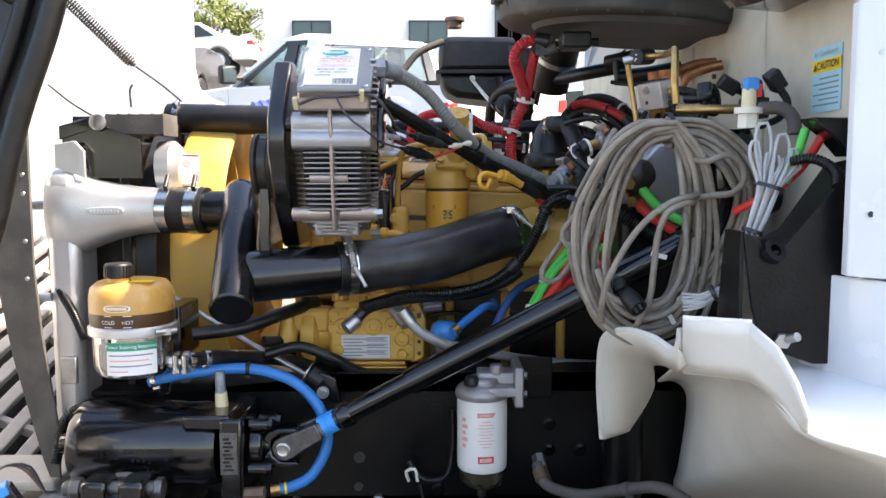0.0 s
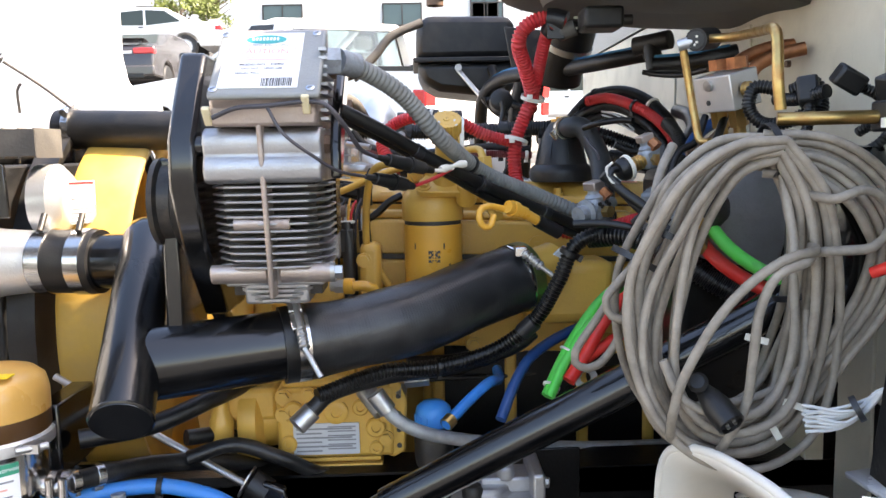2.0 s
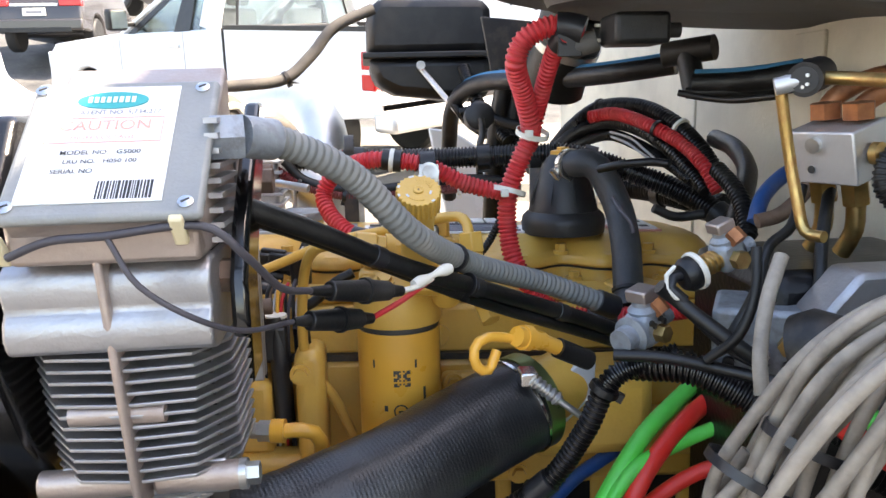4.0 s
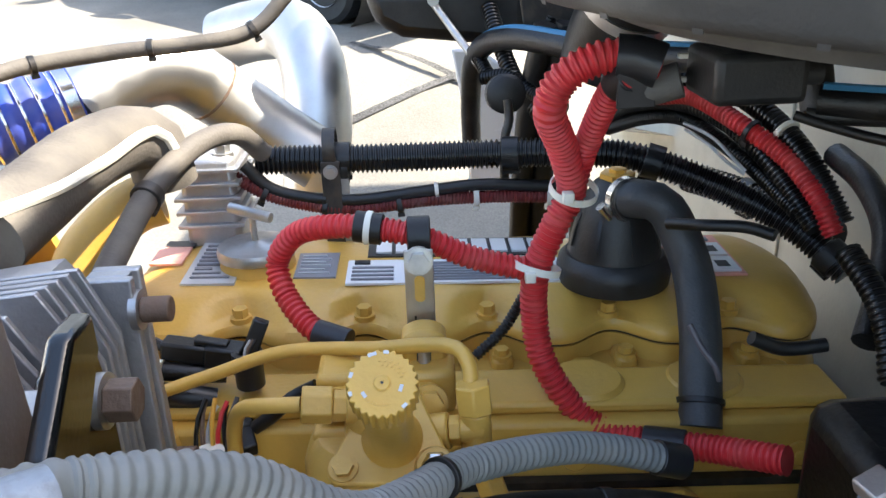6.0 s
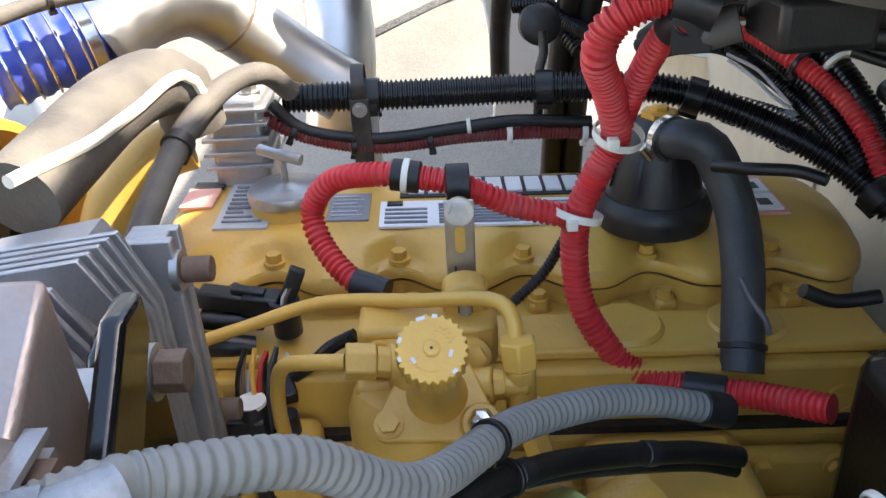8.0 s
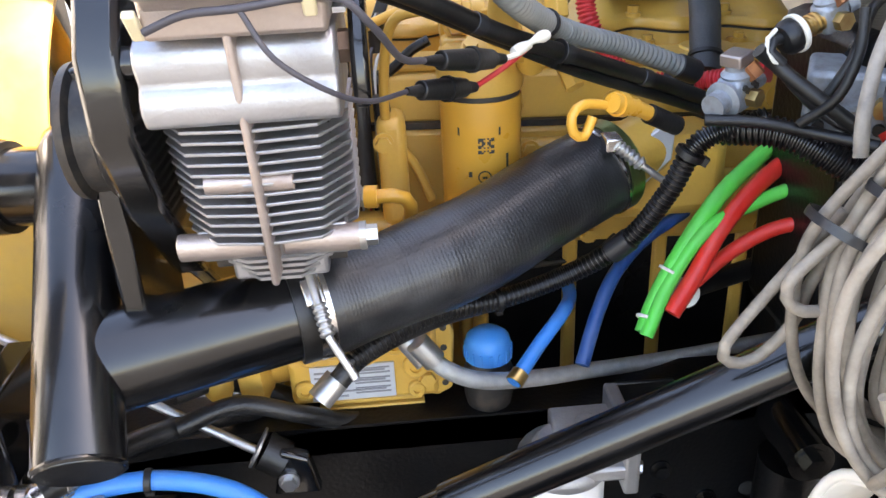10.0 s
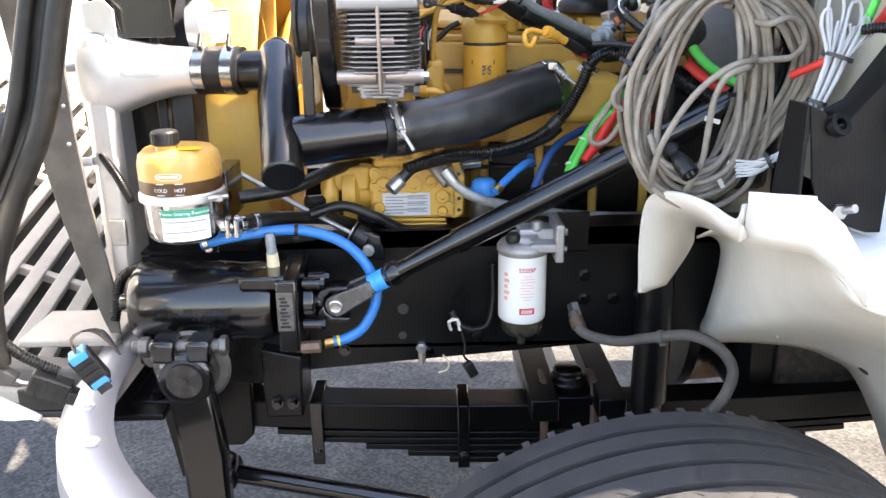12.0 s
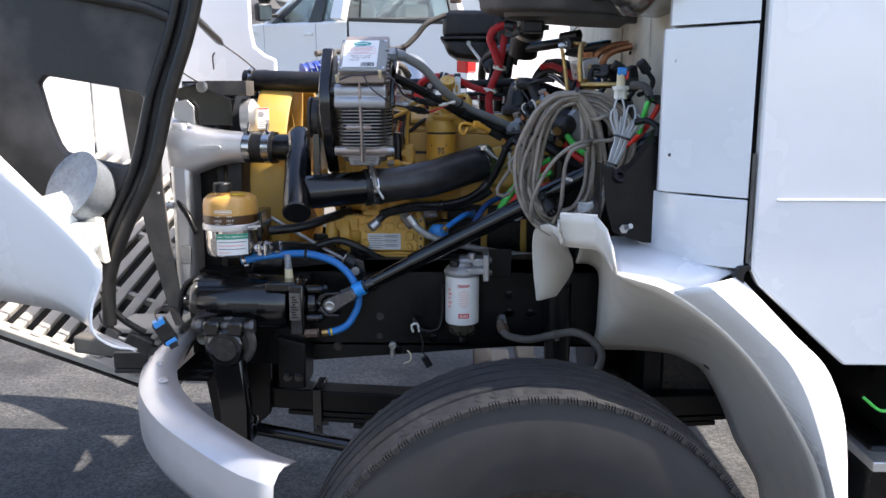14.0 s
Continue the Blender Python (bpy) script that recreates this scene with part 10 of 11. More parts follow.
hd = thing("open_hood", "hood tilted forward showing its black inner side", "hood", (-1.2, 1.8, 1.0))
HY = 1.25


def hood_ring(u0, outer_pts, hole_pts, y0, y1):
    """A sheet between an outer outline and a hole with as many points, pushed through."""
    sh = Shape()
    n = len(outer_pts)
    for y in (y0, y1):
        sh.v += [(x, y + (x + 0.65) * u0, z) for x, z in outer_pts] + [(x, y + (x + 0.65) * u0, z) for x, z in hole_pts]
    for b in (0, 2 * n):
        sh.f += [(b + i, b + (i + 1) % n, b + n + (i + 1) % n, b + n + i) for i in range(n)]
    sh.f += [(i, (i + 1) % n, 2 * n + (i + 1) % n, 2 * n + i) for i in range(n)]
    sh.f += [(n + i, n + (i + 1) % n, 3 * n + (i + 1) % n, 3 * n + i) for i in range(n)]
    return sh


outer_pts = [(-0.505, 2.35), (-0.585, 1.93), (-0.655, 1.72), (-0.715, 1.53), (-0.795, 1.38), (-0.86, 1.22), (-0.90, 1.26), (-0.99, 1.36), (-1.15, 1.46), (-1.45, 1.60), (-1.7, 1.75), (-1.7, 2.35)]
hole_pts = [(-0.80, 1.745), (-0.735, 1.728), (-0.725, 1.715), (-0.745, 1.62), (-0.775, 1.545), (-0.795, 1.540), (-0.86, 1.553), (-0.95, 1.575), (-0.965, 1.60), (-0.985, 1.66), (-1.005, 1.755), (-0.985, 1.775)]
part("inner_panel", hood_ring(0.0, outer_pts, hole_pts, HY, HY + 0.03), inner_hood, hd, "dusty black inner hood panel", bevel=0.008)
edge = [(-0.50, HY - 0.012, 2.35), (-0.575, HY - 0.012, 1.96), (-0.655, HY - 0.012, 1.73), (-0.715, HY - 0.012, 1.53), (-0.79, HY - 0.012, 1.385), (-0.85, HY - 0.012, 1.24), (-0.862, HY - 0.01, 1.10)]
part("edge_seal", Shape().tube([(x + 0.004, y, z) for x, y, z in edge], 0.019, 14), black_rubber, hd, "black rubber edge seal")
part("inner_seal", Shape().tube([(x - 0.045, y, z) for x, y, z in edge[:-1]], 0.013, 12), black_rubber, hd)
part("cross_seal", Shape().tube([(-0.63, HY - 0.01, 1.915), (-0.70, HY - 0.015, 1.945), (-0.80, HY - 0.015, 1.965), (-0.92, HY - 0.015, 1.99), (-1.1, HY - 0.01, 2.05)], 0.014, 12), black_rubber, hd)
part("lamp_bucket", Shape().lathe([(0.016, -0.065), (0.040, -0.060), (0.070, -0.030), (0.086, 0.0), (0.090, 0.05), (0.094, 0.055)], 40, pose(-0.885, HY - 0.02, 1.470, 62, 0, -28)), valve_grey, hd, "dusty dull metal round lamp bucket")
sk = []
upper = by_segment([(-0.722, 1.085, 1.082), (-0.765, 1.05, 1.10), (-0.806, 1.04, 1.14), (-0.808, 1.05, 1.20), (-0.787, 1.07, 1.304), (-0.894, 1.09, 1.427), (-1.039, 1.10, 1.576), (-1.25, 1.10, 1.80), (-1.50, 1.08, 2.05)], 3)
lower = by_segment([(-0.722, 1.095, 1.076), (-0.768, 1.11, 1.090), (-0.815, 1.13, 1.100), (-0.852, 1.15, 1.108), (-0.89, 1.17, 1.125), (-0.955, 1.19, 1.150), (-1.04, 1.20, 1.165), (-1.26, 1.22, 1.19), (-1.56, 1.24, 1.22)], 3)
for k in range(7):
    t = k / 6
    sk.append([tuple(a.lerp(b, t) + Vector((0, -0.022 * math.sin(math.pi * t) * min(1.0, i / 8) - 0.010 * (0.55 < t < 0.9), 0))) for i, (a, b) in enumerate(zip(upper, lower))])
ob = part("fender_skin", Shape().grid(sk), white_paint, hd, "white outer fender of the tilted hood")
sol = ob.modifiers.new("thick", "SOLIDIFY")
sol.thickness = 0.006
part("top_skin", Shape().box((-1.75, HY + 0.03, 1.05), (-1.70, 3.05, 2.35)), white_paint, hd, bevel=0.01)
part("far_wall", Shape().prism([(-0.905, 2.55), (-0.905, 2.04), (-0.89, 1.96), (-0.84, 1.92), (-0.79, 1.90), (-0.79, 1.70), (-0.95, 1.45), (-1.1, 1.2), (-1.7, 1.15), (-1.7, 2.55)], 3.05, 3.08), white_paint, hd, "white far inner wall of the hood", bevel=0.012)
# unseen far fender, added extra wide to throw the hood's ground shadow
far_line = by_segment([(-0.80, 3.10, 1.30), (-0.95, 3.35, 1.50), (-1.15, 3.58, 1.75), (-1.40, 3.66, 1.98), (-1.72, 3.60, 2.12)], 4)
rows = [[tuple(p + Vector((0, 0.0, -0.85 * k / 5)) + Vector((0, 0.03 * math.sin(math.pi * k / 5), 0))) for p in far_line] for k in range(6)]
ob = part("far_fender_skin", Shape().grid(rows), white_paint, hd, "unseen far hood fender, widened to cast a shadow")
sol = ob.modifiers.new("thick", "SOLIDIFY")
sol.thickness = 0.006
gr = thing("front_grille", "dusty grey plastic grille lying face down with long slats", "grille", (-1.15, 2.1, 1.0))
GM = Matrix(((1, 0, 0.30, -1.075), (0, 1, -0.22, 2.10), (-0.36, 0.25, 0.93, 1.0), (0, 0, 0, 1)))
for i in range(17):
    u = -0.86 + i * 0.064
    part("slat", Shape().box((u, -0.50, -0.012), (u + 0.034, 1.05, 0.012), GM), grille_grey, gr, bevel=0.004)
for v_, w_ in ((-0.52, 0.045), (-0.10, 0.022), (0.33, 0.030), (0.70, 0.022), (1.04, 0.045)):
    part("cross_bar", Shape().box((-0.90, v_, -0.020), (0.24, v_ + w_, 0.006), GM), grille_grey, gr, bevel=0.004)
# solid black plate added to stop light and darken the slat gaps
part("screen", Shape().box((-0.88, -0.50, -0.050), (0.22, 1.05, -0.042), GM), black_plastic, gr, "black plate added behind the slats to block light")
part("foot", Shape().box((-1.02, 1.60, 0.965), (-0.80, 1.78, 0.985)), grille_grey, gr, "sunlit grey grille foot", bevel=0.006)
part("lower_frame", Shape().prism([(-1.10, 0.93), (-0.83, 0.90), (-0.83, 0.955), (-1.10, 0.985)], 1.50, 1.56), grey_plastic, gr, bevel=0.008)
tr = thing("bumper_trough", "black plastic trough below the grille", "trough", (-0.95, 1.6, 0.94))
part("floor", Shape().box((-0.93, 1.40, 0.90), (-0.82, 2.6, 0.915)), black_plastic, tr, bevel=0.004)
part("lip", Shape().box((-0.93, 1.40, 0.915), (-0.83, 1.42, 0.965)), black_plastic, tr, bevel=0.004)
lp = thing("corner_lamp", "clear corner lamp lens in the hood fender", "lamp", (-0.9, 1.13, 1.40))
part("lens", Shape().prism([(-0.985, 1.455), (-0.925, 1.475), (-0.885, 1.44), (-0.90, 1.36), (-0.97, 1.38)], 1.13, 1.18), lens_clear, lp, bevel=0.006)
part("lens", Shape().prism([(-0.905, 1.40), (-0.845, 1.395), (-0.835, 1.34), (-0.86, 1.30), (-0.91, 1.34)], 1.14, 1.18), lens_clear, lp, bevel=0.006)
part("housing", Shape().prism([(-1.0, 1.46), (-0.92, 1.48), (-0.84, 1.40), (-0.83, 1.28), (-1.0, 1.36)], 1.185, 1.22), tie_white, lp, bevel=0.006)
hn = thing("headlamp_connector", "dusty headlamp connectors with blue locks", "connector", (-0.80, 1.27, 1.07))
for at, ry, rz in (((-0.722, 1.285, 1.068), 62, 24), ((-0.790, 1.265, 1.040), 28, 12)):
    mm = pose(*at, 0, ry, rz)
    body = part("body", Shape().box((-0.036, -0.017, -0.021), (0.036, 0.017, 0.021), mm), black_plastic, hn, bevel=0.004)
    for k in range(4):
        part("rib", Shape().box((-0.028 + 0.016 * k, -0.021, -0.017), (-0.022 + 0.016 * k, -0.016, 0.017), mm), black_plastic, body)
    for k in (-1, 1):
        part("prong", Shape().box((0.034, -0.010 + 0.012 * k, -0.012), (0.050, -0.004 + 0.012 * k, 0.012), mm), black_plastic, body, bevel=0.001)
    if ry == 62:
        for x0 in (-0.040, 0.022):
            part("lock", Shape().box((x0, -0.0215, -0.016), (x0 + 0.016, 0.018, 0.016), mm), blue_cap, body, "blue connector lock", bevel=0.002)
        for k in range(3):
            part("lead", Shape().tube([mm @ Vector((-0.040, -0.008 + 0.007 * k, 0.0)), mm @ Vector((-0.062, -0.006 + 0.006 * k, 0.006)), mm @ Vector((-0.066, 0.0, 0.030)), mm @ Vector((-0.040, 0.010, 0.048 + 0.005 * k)), mm @ Vector((0.02, 0.016, 0.052))], 0.0022, 8), (rust_steel, wire_grey, tape_black)[k], hn)
part("conduit", Shape().tube([(-0.868, 1.232, 1.20), (-0.855, 1.240, 1.155), (-0.828, 1.250, 1.115), (-0.795, 1.262, 1.085), (-0.772, 1.27, 1.068)], 0.0105, 14, 0.006, 0.0014), black_loom, hn, "black corrugated conduit")
part("spare_plug", Shape().box((-0.018, -0.011, -0.011), (0.018, 0.011, 0.011), pose(-0.852, 1.245, 1.075, 0, 35, 0)), grey_plastic, hn, "dusty small plug", bevel=0.003)
part("wire", Shape().tube([(-0.852, 1.245, 1.075), (-0.832, 1.25, 1.058), (-0.815, 1.258, 1.052), (-0.80, 1.262, 1.048)], 0.003), tie_white, hn)
part("wire", Shape().tube([(-0.862, 1.245, 1.083), (-0.880, 1.24, 1.105), (-0.886, 1.24, 1.13)], 0.0025), wire_grey, hn)

# ---- far side of the truck ----
ffd = thing("far_fender", "white far-side fender in the shade", "fender", (0.3, 3.0, 1.5))
rows = []
for i in range(9):
    t = i / 8
    rows.append([(0.34 + 0.02 * t, 2.95 + 0.45 * t, 1.66 - 0.10 * t), (0.50 + 0.1 * t, 2.95 + 0.45 * t, 1.64 - 0.10 * t), (0.66, 2.95 + 0.45 * t, 1.60 - 0.1 * t)])
part("skin", Shape().grid(rows), white_paint, ffd)
part("inner_wall", Shape().prism([(0.176, 1.80), (0.245, 1.79), (0.344, 1.72), (0.35, 1.45), (0.20, 1.45), (0.215, 1.57)], 3.0, 3.02), white_paint, ffd, bevel=0.006)

# ---- unseen box truck, added only to shade the ground beyond ----
nt_ = thing("box_truck", "unseen white box truck added to shade the ground", "truck", (4.6, 5.0, 0.0))
part("cargo_body", Shape().box((1.75, 3.85, 0.85), (8.6, 6.35, 4.05)), wall_white, nt_, bevel=0.03)
part("chassis", Shape().box((1.8, 4.6, 0.55), (8.5, 5.6, 0.85)), chassis_black, nt_, bevel=0.01)
for wx in (2.9, 7.2):
    for wy in (3.95, 6.0):
        tw = part("tyre", Shape().lathe([(0.28, -0.12), (0.46, -0.13), (0.50, -0.09), (0.50, 0.09), (0.46, 0.13), (0.28, 0.12)], 48, pose(wx, wy + 0.1, 0.43, 90)), tyre_rubber, nt_)
        part("rim", Shape().lathe([(0.285, -0.10), (0.25, -0.04), (0.10, 0.0), (0.0, 0.0)], 32, pose(wx, wy + 0.1, 0.43, 90), False), tank_alu, tw)

# ---- parked vehicles ----


def sheet(sh, corners, thick):
    """A flat four-cornered plate between 3D corners, with thickness behind its face."""
    c = [Vector(p) for p in corners]
    n = (c[1] - c[0]).cross(c[2] - c[0]).normalized() * thick
    k = len(sh.v)
    sh.v += [tuple(p) for p in c] + [tuple(p + n) for p in c]
    sh.f += [(k, k + 1, k + 2, k + 3), (k + 7, k + 6, k + 5, k + 4)]
    sh.f += [(k + i, k + 4 + i, k + 4 + (i + 1) % 4, k + (i + 1) % 4) for i in range(4)]
    return sh


def pickup(m):
    """A white pickup with an open bed; tail at the origin, length along x, its near side at y = 0 and the rest at negative y."""
    v = thing("pickup_truck", "white pickup truck with an open bed parked behind the engine", "pickup truck")
    W, L = 2.0, 2.02
    arch = lambda wx, r=0.50: [(wx + r * math.cos(a), 0.40 + r * math.sin(a)) for a in [math.pi * k / 10 for k in range(11)]]
    # bed
    bed = [(0.0, 0.62), (0.0, 1.30), (0.03, 1.38), (L - 0.02, 1.38), (L - 0.02, 0.50), (1.70, 0.50)]
    for y0, y1 in ((-0.10, 0.0), (-W, -W + 0.10)):
        part("bed_side", Shape().prism(bed + arch(1.10) + [(0.45, 0.58)], y0, y1), car_white, v, bevel=0.02)
        part("bed_rail_cap", Shape().box((0.02, y0 - 0.006, 1.350), (L - 0.03, y1 + 0.006, 1.394)), black_plastic, v, bevel=0.004)
    part("tailgate", Shape().box((0.0, -W + 0.10, 0.72), (0.06, -0.10, 1.36)), car_white, v, bevel=0.02)
    part("bed_front", Shape().box((L - 0.06, -W + 0.1, 0.72), (L - 0.02, -0.10, 1.36)), car_white, v, bevel=0.01)
    part("bed_floor", Shape().box((0.06, -W + 0.10, 0.74), (L - 0.06, -0.10, 0.80)), black_plastic, v)
    for y0, y1 in ((-0.11, -0.10), (-W + 0.10, -W + 0.11)):
        part("bed_liner", Shape().box((0.06, y0 - 0.004, 0.80), (L - 0.06, y1 + 0.004, 1.355)), black_plastic, v)
    for side in (1, -1):
        y = (0.006, -0.15) if side == 1 else (-W - 0.006, -W + 0.15)
        lamp = part("tail_lamp", Shape().box((-0.012, min(y), 0.85), (0.15, max(y), 1.19)), lamp_red, v, "red tail lamp", bevel=0.02)
        part("reverse_lens", Shape().box((-0.016, min(y) - 0.002, 0.985), (0.152, max(y) + 0.002, 1.04)), lens_clear, lamp, "clear reversing lens", bevel=0.012)
    part("rear_bumper", Shape().box((-0.24, -W - 0.01, 0.50), (0.02, 0.01, 0.68)), tank_alu, v, "chrome rear bumper", bevel=0.04)
    # cab below the windows
    low = [(L, 0.46), (L, 1.36), (3.52, 1.30), (3.95, 1.29), (5.30, 1.16), (5.50, 1.02), (5.55, 0.60), (5.52, 0.50)]
    part("cab_body", Shape().prism(low + arch(4.62), -W, 0.0), car_white, v, bevel=0.03)
    part("front_bumper", Shape().box((5.46, -W - 0.01, 0.44), (5.66, 0.01, 0.64)), tank_alu, v, "chrome front bumper", bevel=0.04)
    for y in (-0.28, -W + 0.02):
        part("headlamp", Shape().box((5.40, y, 0.86), (5.56, y + 0.26, 1.06)), lens_clear, v, bevel=0.02)
    part("roof", Shape().prism([(2.06, 1.835), (2.14, 1.875), (2.45, 1.90), (2.80, 1.885), (2.98, 1.84), (2.90, 1.815), (2.10, 1.812)], -W + 0.16, -0.16), car_white, v, bevel=0.02)
    # posts and glass, both sides
    for s0, flip in ((0.0, 1), (-W, -1)):
        q = lambda x, w, z: (x, s0 - flip * w, z)
        def plate(pts, thick):
            return sheet(Shape(), [q(*p) for p in pts], -thick * flip)
        part("corner_post", plate([(L, 0.0, 1.35), (2.24, 0.0, 1.355), (2.25, 0.16, 1.83), (2.07, 0.17, 1.83)], 0.10), car_white, v, bevel=0.01)
        part("front_post", plate([(3.94, 0.02, 1.27), (3.86, 0.02, 1.27), (2.82, 0.16, 1.83), (2.94, 0.17, 1.84)], 0.06), car_white, v, bevel=0.008)
        part("post_trim", plate([(3.70, 0.012, 1.290), (3.56, 0.012, 1.295), (2.74, 0.15, 1.79), (2.81, 0.155, 1.82)], 0.02), black_plastic, v)
        part("centre_post", plate([(2.82, 0.006, 1.32), (2.54, 0.006, 1.335), (2.53, 0.15, 1.83), (2.72, 0.15, 1.83)], 0.05), black_plastic, v)
        part("window_header", plate([(2.80, 0.142, 1.80), (2.20, 0.142, 1.80), (2.20, 0.158, 1.845), (2.80, 0.158, 1.845)], 0.03), black_plastic, v)
        part("side_window", plate([(3.58, 0.02, 1.29), (2.80, 0.02, 1.32), (2.70, 0.15, 1.80), (2.76, 0.15, 1.80)], 0.006), car_clear, v)
        part("side_window", plate([(2.56, 0.02, 1.335), (2.23, 0.02, 1.35), (2.25, 0.15, 1.80), (2.55, 0.15, 1.80)], 0.006), car_clear, v)
        mir = part("mirror", Shape().box((3.50, min(s0 + flip * 0.08, s0 + flip * 0.30), 1.33), (3.62, max(s0 + flip * 0.08, s0 + flip * 0.30), 1.56)), black_plastic, v, bevel=0.035)
        part("mirror_glass", Shape().box((3.494, min(s0 + flip * 0.10, s0 + flip * 0.28), 1.355), (3.502, max(s0 + flip * 0.10, s0 + flip * 0.28), 1.535)), chrome, mir, "mirror glass")
        part("mirror_arm", Shape().box((3.53, min(s0 - flip * 0.02, s0 + flip * 0.10), 1.37), (3.60, max(s0 - flip * 0.02, s0 + flip * 0.10), 1.42)), black_plastic, v, bevel=0.01)
        part("door_handle", Shape().box((2.72, min(s0, s0 + flip * 0.03), 1.16), (2.90, max(s0, s0 + flip * 0.03), 1.20)), car_white, v, bevel=0.01)
    part("rear_header", Shape().box((2.06, -W + 0.17, 1.79), (2.14, -0.17, 1.84)), car_white, v, bevel=0.01)
    part("rear_window", sheet(Shape(), [(L + 0.01, -0.22, 1.385), (L + 0.01, -W + 0.22, 1.385), (2.09, -W + 0.30, 1.80), (2.09, -0.30, 1.80)], 0.006), car_clear, v, "clear rear window")
    for a, b in (((L, -0.20, 1.38), (2.075, -0.29, 1.81)), ((L, -W + 0.20, 1.38), (2.075, -W + 0.29, 1.81)), ((L, -0.20, 1.375), (L, -W + 0.20, 1.375))):
        part("window_seal", Shape().rod(a, b, 0.014, seg=8), black_plastic, v)
    part("windscreen", sheet(Shape(), [(3.90, -0.08, 1.285), (3.90, -W + 0.08, 1.285), (2.90, -W + 0.20, 1.83), (2.90, -0.20, 1.83)], -0.006), car_clear, v)
    # inside
    part("dashboard", Shape().prism([(3.45, 1.30), (3.50, 1.36), (3.80, 1.33), (3.85, 1.29)], -W + 0.10, -0.10), black_plastic, v, bevel=0.01)
    part("steering_wheel", Shape().lathe([(0.175, -0.012), (0.19, -0.012), (0.195, 0.0), (0.19, 0.012), (0.175, 0.012), (0.175, -0.012)], 32, pose(3.26, -0.52, 1.36, 0, -62, 0), False).box((-0.18, -0.015, -0.008), (0.18, 0.015, 0.008), pose(3.26, -0.52, 1.36, 0, -62, 0)), black_plastic, v)
    for y in (-0.52, -1.48):
        part("seat", Shape().prism([(2.36, 1.28), (2.62, 1.28), (2.50, 1.54), (2.36, 1.56)], y - 0.24, y + 0.24), seat_grey, v, bevel=0.05)
        part("headrest", Shape().box((2.34, y - 0.13, 1.58), (2.44, y + 0.13, 1.74)), seat_grey, v, bevel=0.04)
    part("door_gap", Shape().box((L - 0.012, -0.02, 0.52), (L + 0.004, 0.001, 1.36)), print_black, v)
    part("door_gap", Shape().box((2.66, -0.004, 0.52), (2.668, 0.002, 1.32)), print_grey, v)
    part("door_gap", Shape().box((3.86, -0.004, 0.62), (3.868, 0.002, 1.27)), print_grey, v)
    part("side_badge", Shape().box((3.98, -0.002, 1.12), (4.14, 0.008, 1.17)), tank_alu, v, bevel=0.003)
    part("sill", Shape().box((L + 0.05, -0.05, 0.42), (4.05, 0.004, 0.48)), black_plastic, v)
    for wx in (1.10, 4.62):
        for far in (0, 1):
            y = -0.02 if not far else -W + 0.26
            t = part("wheel", Shape().lathe([(0.22, 0.0), (0.36, -0.01), (0.40, 0.03), (0.40, 0.21), (0.36, 0.24)], 44, pose(wx, y, 0.40, 90)), tyre_rubber, v)
            if not far:
                part("rim", Shape().lathe([(0.25, -0.012), (0.235, 0.012), (0.09, 0.0), (0.085, -0.02), (0.0, -0.022)], 30, pose(wx, y, 0.40, 90), False), tank_alu, t)
        part("wheel_well", Shape().lathe([(0.495, 0.05), (0.495, 0.45), (0.0, 0.46)], 36, pose(wx, 0.0, 0.40, 90), False), print_black, v)
    v.matrix_basis = m
    return v


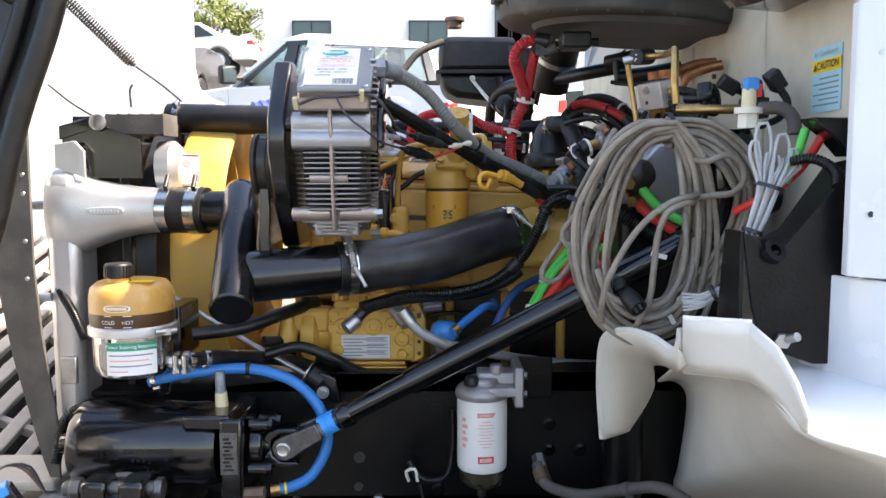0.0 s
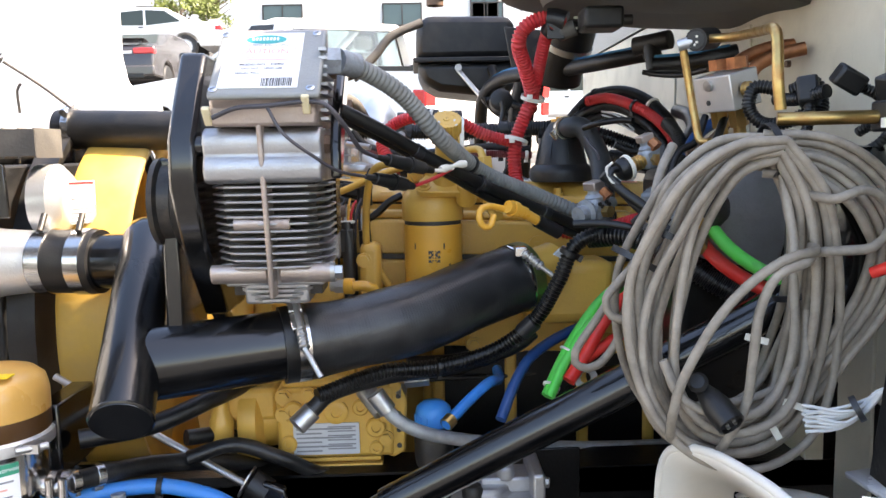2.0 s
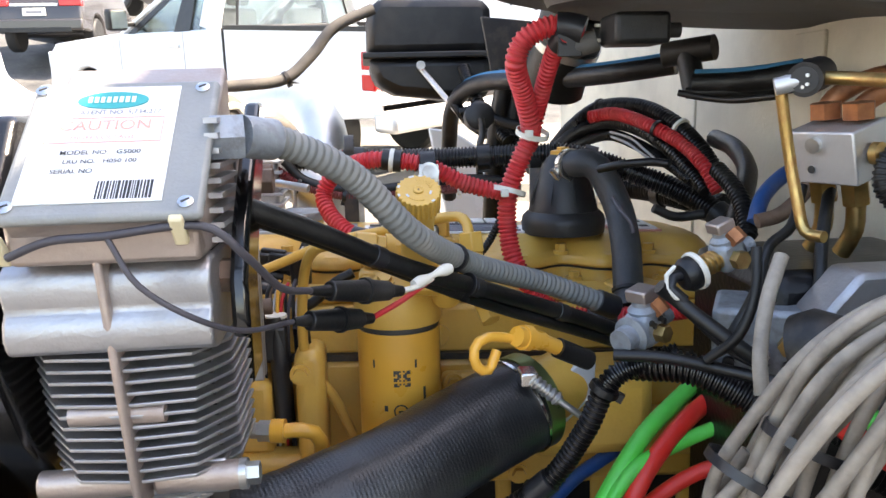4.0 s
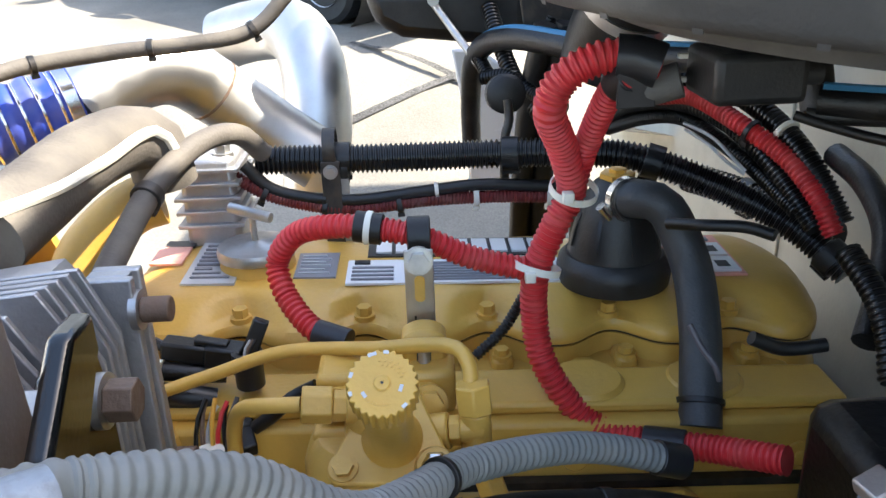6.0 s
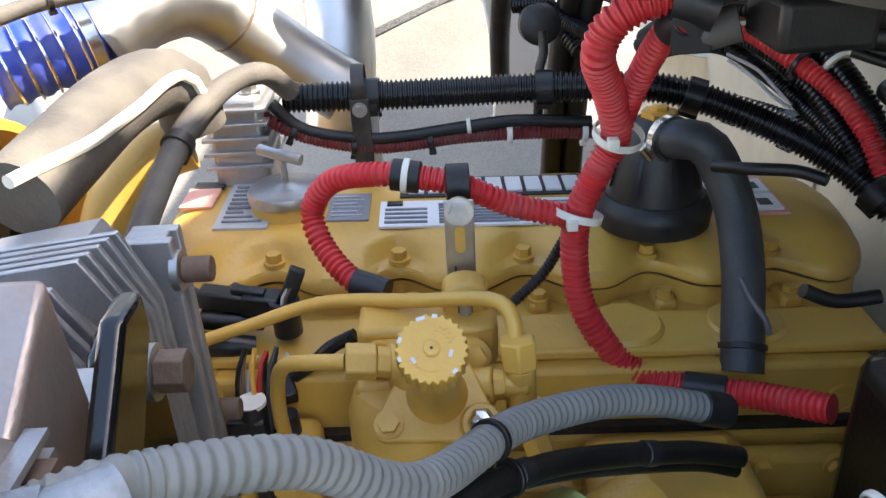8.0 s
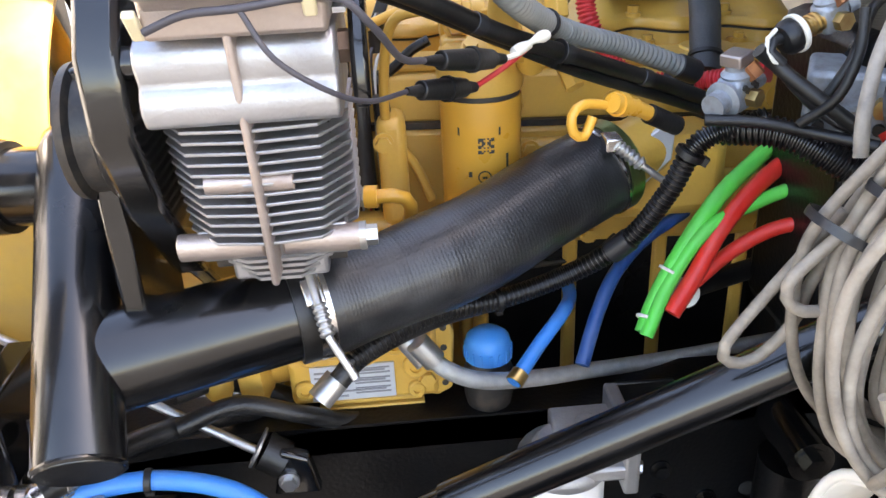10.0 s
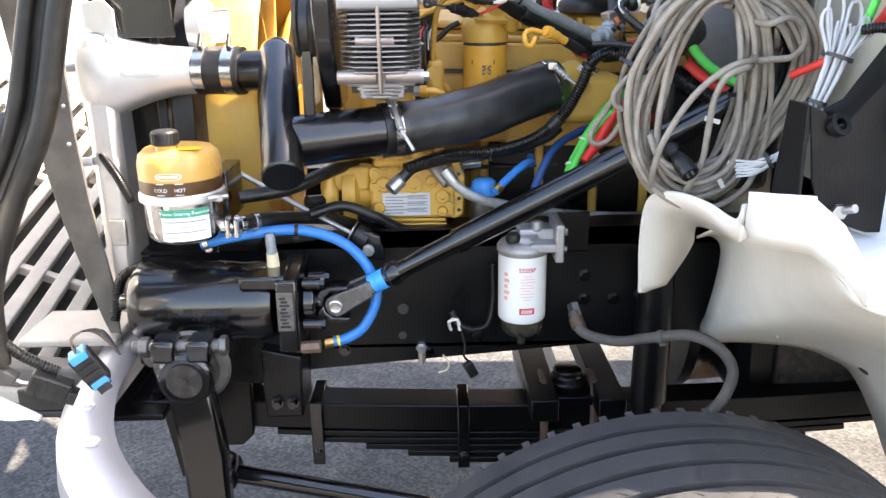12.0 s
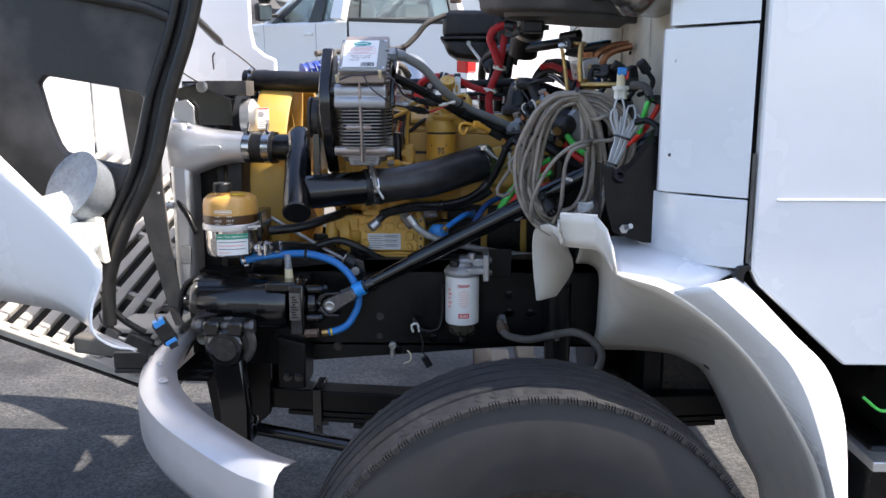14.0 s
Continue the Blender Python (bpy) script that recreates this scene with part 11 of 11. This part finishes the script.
def car(name, label, kind, paint, m, group=""):
    """A parked car; nose at the origin, length along x, near side at y = 0."""
    v = thing(name, label, "car", (0, 0, 0), group)
    W = 1.8
    if kind == "suv":
        prof = [(0.0, 0.45), (0.05, 0.85), (0.9, 1.0), (1.6, 1.60), (2.0, 1.70), (4.1, 1.70), (4.5, 1.15), (4.6, 0.45)]
        glass = [[(1.25, 1.05), (1.72, 1.55), (2.4, 1.60), (2.4, 1.05)], [(2.48, 1.05), (2.48, 1.60), (3.3, 1.60), (3.3, 1.05)], [(3.38, 1.05), (3.38, 1.60), (4.05, 1.58), (4.25, 1.10)]]
        back = ((1.18, 4.52), (1.60, 4.17))
    else:
        prof = [(0.0, 0.40), (0.05, 0.72), (1.0, 0.88), (1.75, 1.36), (2.2, 1.44), (3.1, 1.42), (3.75, 1.08), (4.5, 1.0), (4.62, 0.80), (4.6, 0.35)]
        glass = [[(1.30, 0.93), (1.82, 1.30), (2.45, 1.36), (2.45, 0.93)], [(2.52, 0.93), (2.52, 1.36), (3.05, 1.34), (3.5, 1.04)]]
        back = ((1.12, 3.70), (1.38, 3.20))
    L = prof[-1][0]
    low = []
    for wx in (3.6, 0.9):
        low += [(wx + 0.40 * math.cos(a), 0.33 + 0.40 * math.sin(a)) for a in [math.pi * k / 8 for k in range(9)]]
    part("body", Shape().prism(prof + low, 0.0, W), paint, v, bevel=0.05)
    for g in glass:
        part("side_window", Shape().prism(g, -0.012, 0.02), car_glass, v)
    (za, xa), (zb, xb) = back
    part("rear_window", Shape().add([(xa + 0.012, 0.2, za + 0.02), (xa + 0.012, W - 0.2, za + 0.02), (xb + 0.012, W - 0.3, zb + 0.02), (xb + 0.012, 0.3, zb + 0.02)], [(0, 1, 2, 3)]), car_glass, v)
    for wx in (0.9, 3.6):
        t = part("wheel", Shape().lathe([(0.18, 0.0), (0.30, -0.01), (0.33, 0.03), (0.33, 0.19), (0.30, 0.22)], 36, pose(wx, 0.02, 0.33, -90)), tyre_rubber, v)
        part("rim", Shape().lathe([(0.21, -0.012), (0.19, 0.01), (0.06, 0.0), (0.0, -0.01)], 24, pose(wx, 0.01, 0.33, -90), False), tank_alu, t)
        part("wheel", Shape().lathe([(0.18, 0.0), (0.30, -0.01), (0.33, 0.03), (0.33, 0.19), (0.30, 0.22)], 36, pose(wx, W - 0.22, 0.33, -90)), tyre_rubber, v)
    part("mirror", Shape().box((1.35, -0.16, 0.95), (1.52, -0.02, 1.08)), black_plastic, v, bevel=0.02)
    part("door_handle", Shape().box((2.3, -0.025, 0.85), (2.45, 0.0, 0.89)), black_plastic, v, bevel=0.01)
    for y0, y1 in ((-0.012, 0.42), (W - 0.42, W + 0.012)):
        part("tail_lamp", Shape().box((L - 0.14, y0, 0.80), (L + 0.035, y1, 0.92)), lamp_red, v, "red tail lamp", bevel=0.02)
        part("head_lamp", Shape().box((-0.01, y0 + 0.02, 0.60), (0.3, y1 - 0.02, 0.74)), tank_alu, v, bevel=0.02)
    part("trunk_trim", Shape().box((L - 0.02, 0.45, 0.80), (L + 0.03, W - 0.45, 0.86)), tank_alu, v, bevel=0.008)
    part("plate", Shape().box((L + 0.0, W / 2 - 0.22, 0.62), (L + 0.032, W / 2 + 0.22, 0.77)), tie_white, v, "pale number plate", bevel=0.004)
    part("plate_bar", Shape().box((L + 0.03, W / 2 - 0.15, 0.67), (L + 0.036, W / 2 + 0.15, 0.71)), print_grey, v)
    part("rear_bumper", Shape().box((L - 0.2, -0.01, 0.34), (L + 0.07, W + 0.01, 0.56)), paint, v, bevel=0.04)
    part("bumper_trim", Shape().box((L + 0.02, 0.2, 0.30), (L + 0.075, W - 0.2, 0.40)), black_plastic, v, bevel=0.01)
    if kind != "suv":
        part("spoiler", Shape().prism([(4.22, 1.10), (4.50, 1.14), (4.55, 1.13), (4.24, 1.07)], 0.2, W - 0.2), paint, v, bevel=0.01)
        for y in (0.32, W - 0.36):
            part("spoiler_foot", Shape().box((4.28, y, 0.98), (4.40, y + 0.05, 1.09)), paint, v)
    v.matrix_basis = m
    return v


pickup(Matrix.Translation((0.092, 8.052, 1.126)) @ Matrix.Rotation(2.387, 4, "Z") @ Matrix.Rotation(-0.081, 4, "Y") @ Matrix.Rotation(-0.076, 4, "X"))


def parked(x, y, turn, lift=0.0):
    return pose(x, y, ground_height(x, y) + lift, 0, 0, turn)


car("sedan", "dark brown sedan parked with its tail to the lane", "sedan", car_dark, parked(-7.25, 22.6, -90, -0.55), "far parked cars")
car("sedan", "white sedan parked beyond the dark one", "sedan", car_white, parked(-10.2, 24.5, 3, 0.05), "far parked cars")
car("sport_utility", "white sport utility car parked nose to the pickup", "suv", car_white, parked(-6.4, 27.0, 8, 0.05), "far parked cars")
car("sport_utility", "silver-white sport utility car in the far row", "suv", car_white, parked(2.2, 25.0, 3), "far parked cars")

# ---- building and trees ----
bd = thing("office_building", "plain white office building with small dark windows", "building", (0, 36, 5))
part("wall", Shape().box((-60, 34.2, 3.0), (60, 36.0, 26.0)), wall_white, bd)


def building_window(x0, x1, z0, z1):
    w = part("window", Shape().box((x0, 34.12, z0), (x1, 34.3, z1)), win_glass, bd, "dark reflecting window")
    for a, b, c, d in ((x0 - 0.05, x1 + 0.05, z0 - 0.06, z0), (x0 - 0.05, x1 + 0.05, z1, z1 + 0.05), (x0 - 0.05, x0, z0, z1), (x1, x1 + 0.05, z0, z1), ((x0 + x1) / 2 - 0.02, (x0 + x1) / 2 + 0.02, z0, z1)):
        part("window_frame", Shape().box((a, 34.08, c), (b, 34.2, d)), dark_steel, w)


for x0 in (-16.0, -11.0, -6.0, -1.2, 2.4, 7.2, 12.0):
    building_window(x0, x0 + (1.5 if x0 < 0 else 1.2), 6.95, 7.75)
building_window(2.35, 3.4, 6.95, 8.4)


def tree(x, y, h, crown, seed):
    random.seed(seed)
    z0 = ground_height(x, y)
    t = thing("tree", "young tree with thin yellow-green foliage", "tree", (x, y, z0), "trees by the building")
    sh = Shape().tube([(x, y, z0 - 0.1), (x + 0.05, y, z0 + h * 0.35), (x - 0.05, y, z0 + h * 0.7), (x, y, z0 + h)], lambda k: 0.09 * (1 - 0.8 * k), 10, step=0.3)
    for i in range(12):
        a, zz_ = random.uniform(0, 6.28), z0 + h * random.uniform(0.4, 0.9)
        ln = crown * random.uniform(0.6, 1.0)
        sh.tube([(x, y, zz_), (x + 0.5 * ln * math.cos(a), y + 0.5 * ln * math.sin(a), zz_ + 0.25 * ln), (x + ln * math.cos(a), y + ln * math.sin(a), zz_ + 0.6 * ln)], lambda k: 0.03 * (1 - 0.7 * k), 6, step=0.3)
    part("trunk", sh, bark, t)
    vs, fs = [], []
    for i in range(1500):
        d = Vector((random.gauss(0, 1), random.gauss(0, 1), random.gauss(0, 1))).normalized() * crown * random.random() ** 0.4
        c = Vector((x, y, z0 + h * 0.8)) + Vector((d.x, d.y, d.z * 0.9))
        if noise.noise(c * 1.3) < -0.05:
            continue
        u = Vector((random.gauss(0, 1), random.gauss(0, 1), random.gauss(0, 1))).normalized()
        w = u.orthogonal().normalized()
        k = len(vs)
        s_ = random.uniform(0.05, 0.12)
        vs += [c - u * s_, c + w * s_ * 0.5, c + u * s_, c - w * s_ * 0.5]
        fs.append((k, k + 1, k + 2, k + 3))
    sh = Shape()
    sh.v, sh.f = vs, fs
    tagged(part("crown", sh, leaf_green, t, flat=True), kind="stuff")


tree(-8.4, 31.0, 2.2, 1.1, 1)
tree(-7.4, 31.6, 2.1, 0.9, 2)
tree(-12.3, 30.0, 6.0, 1.6, 3)
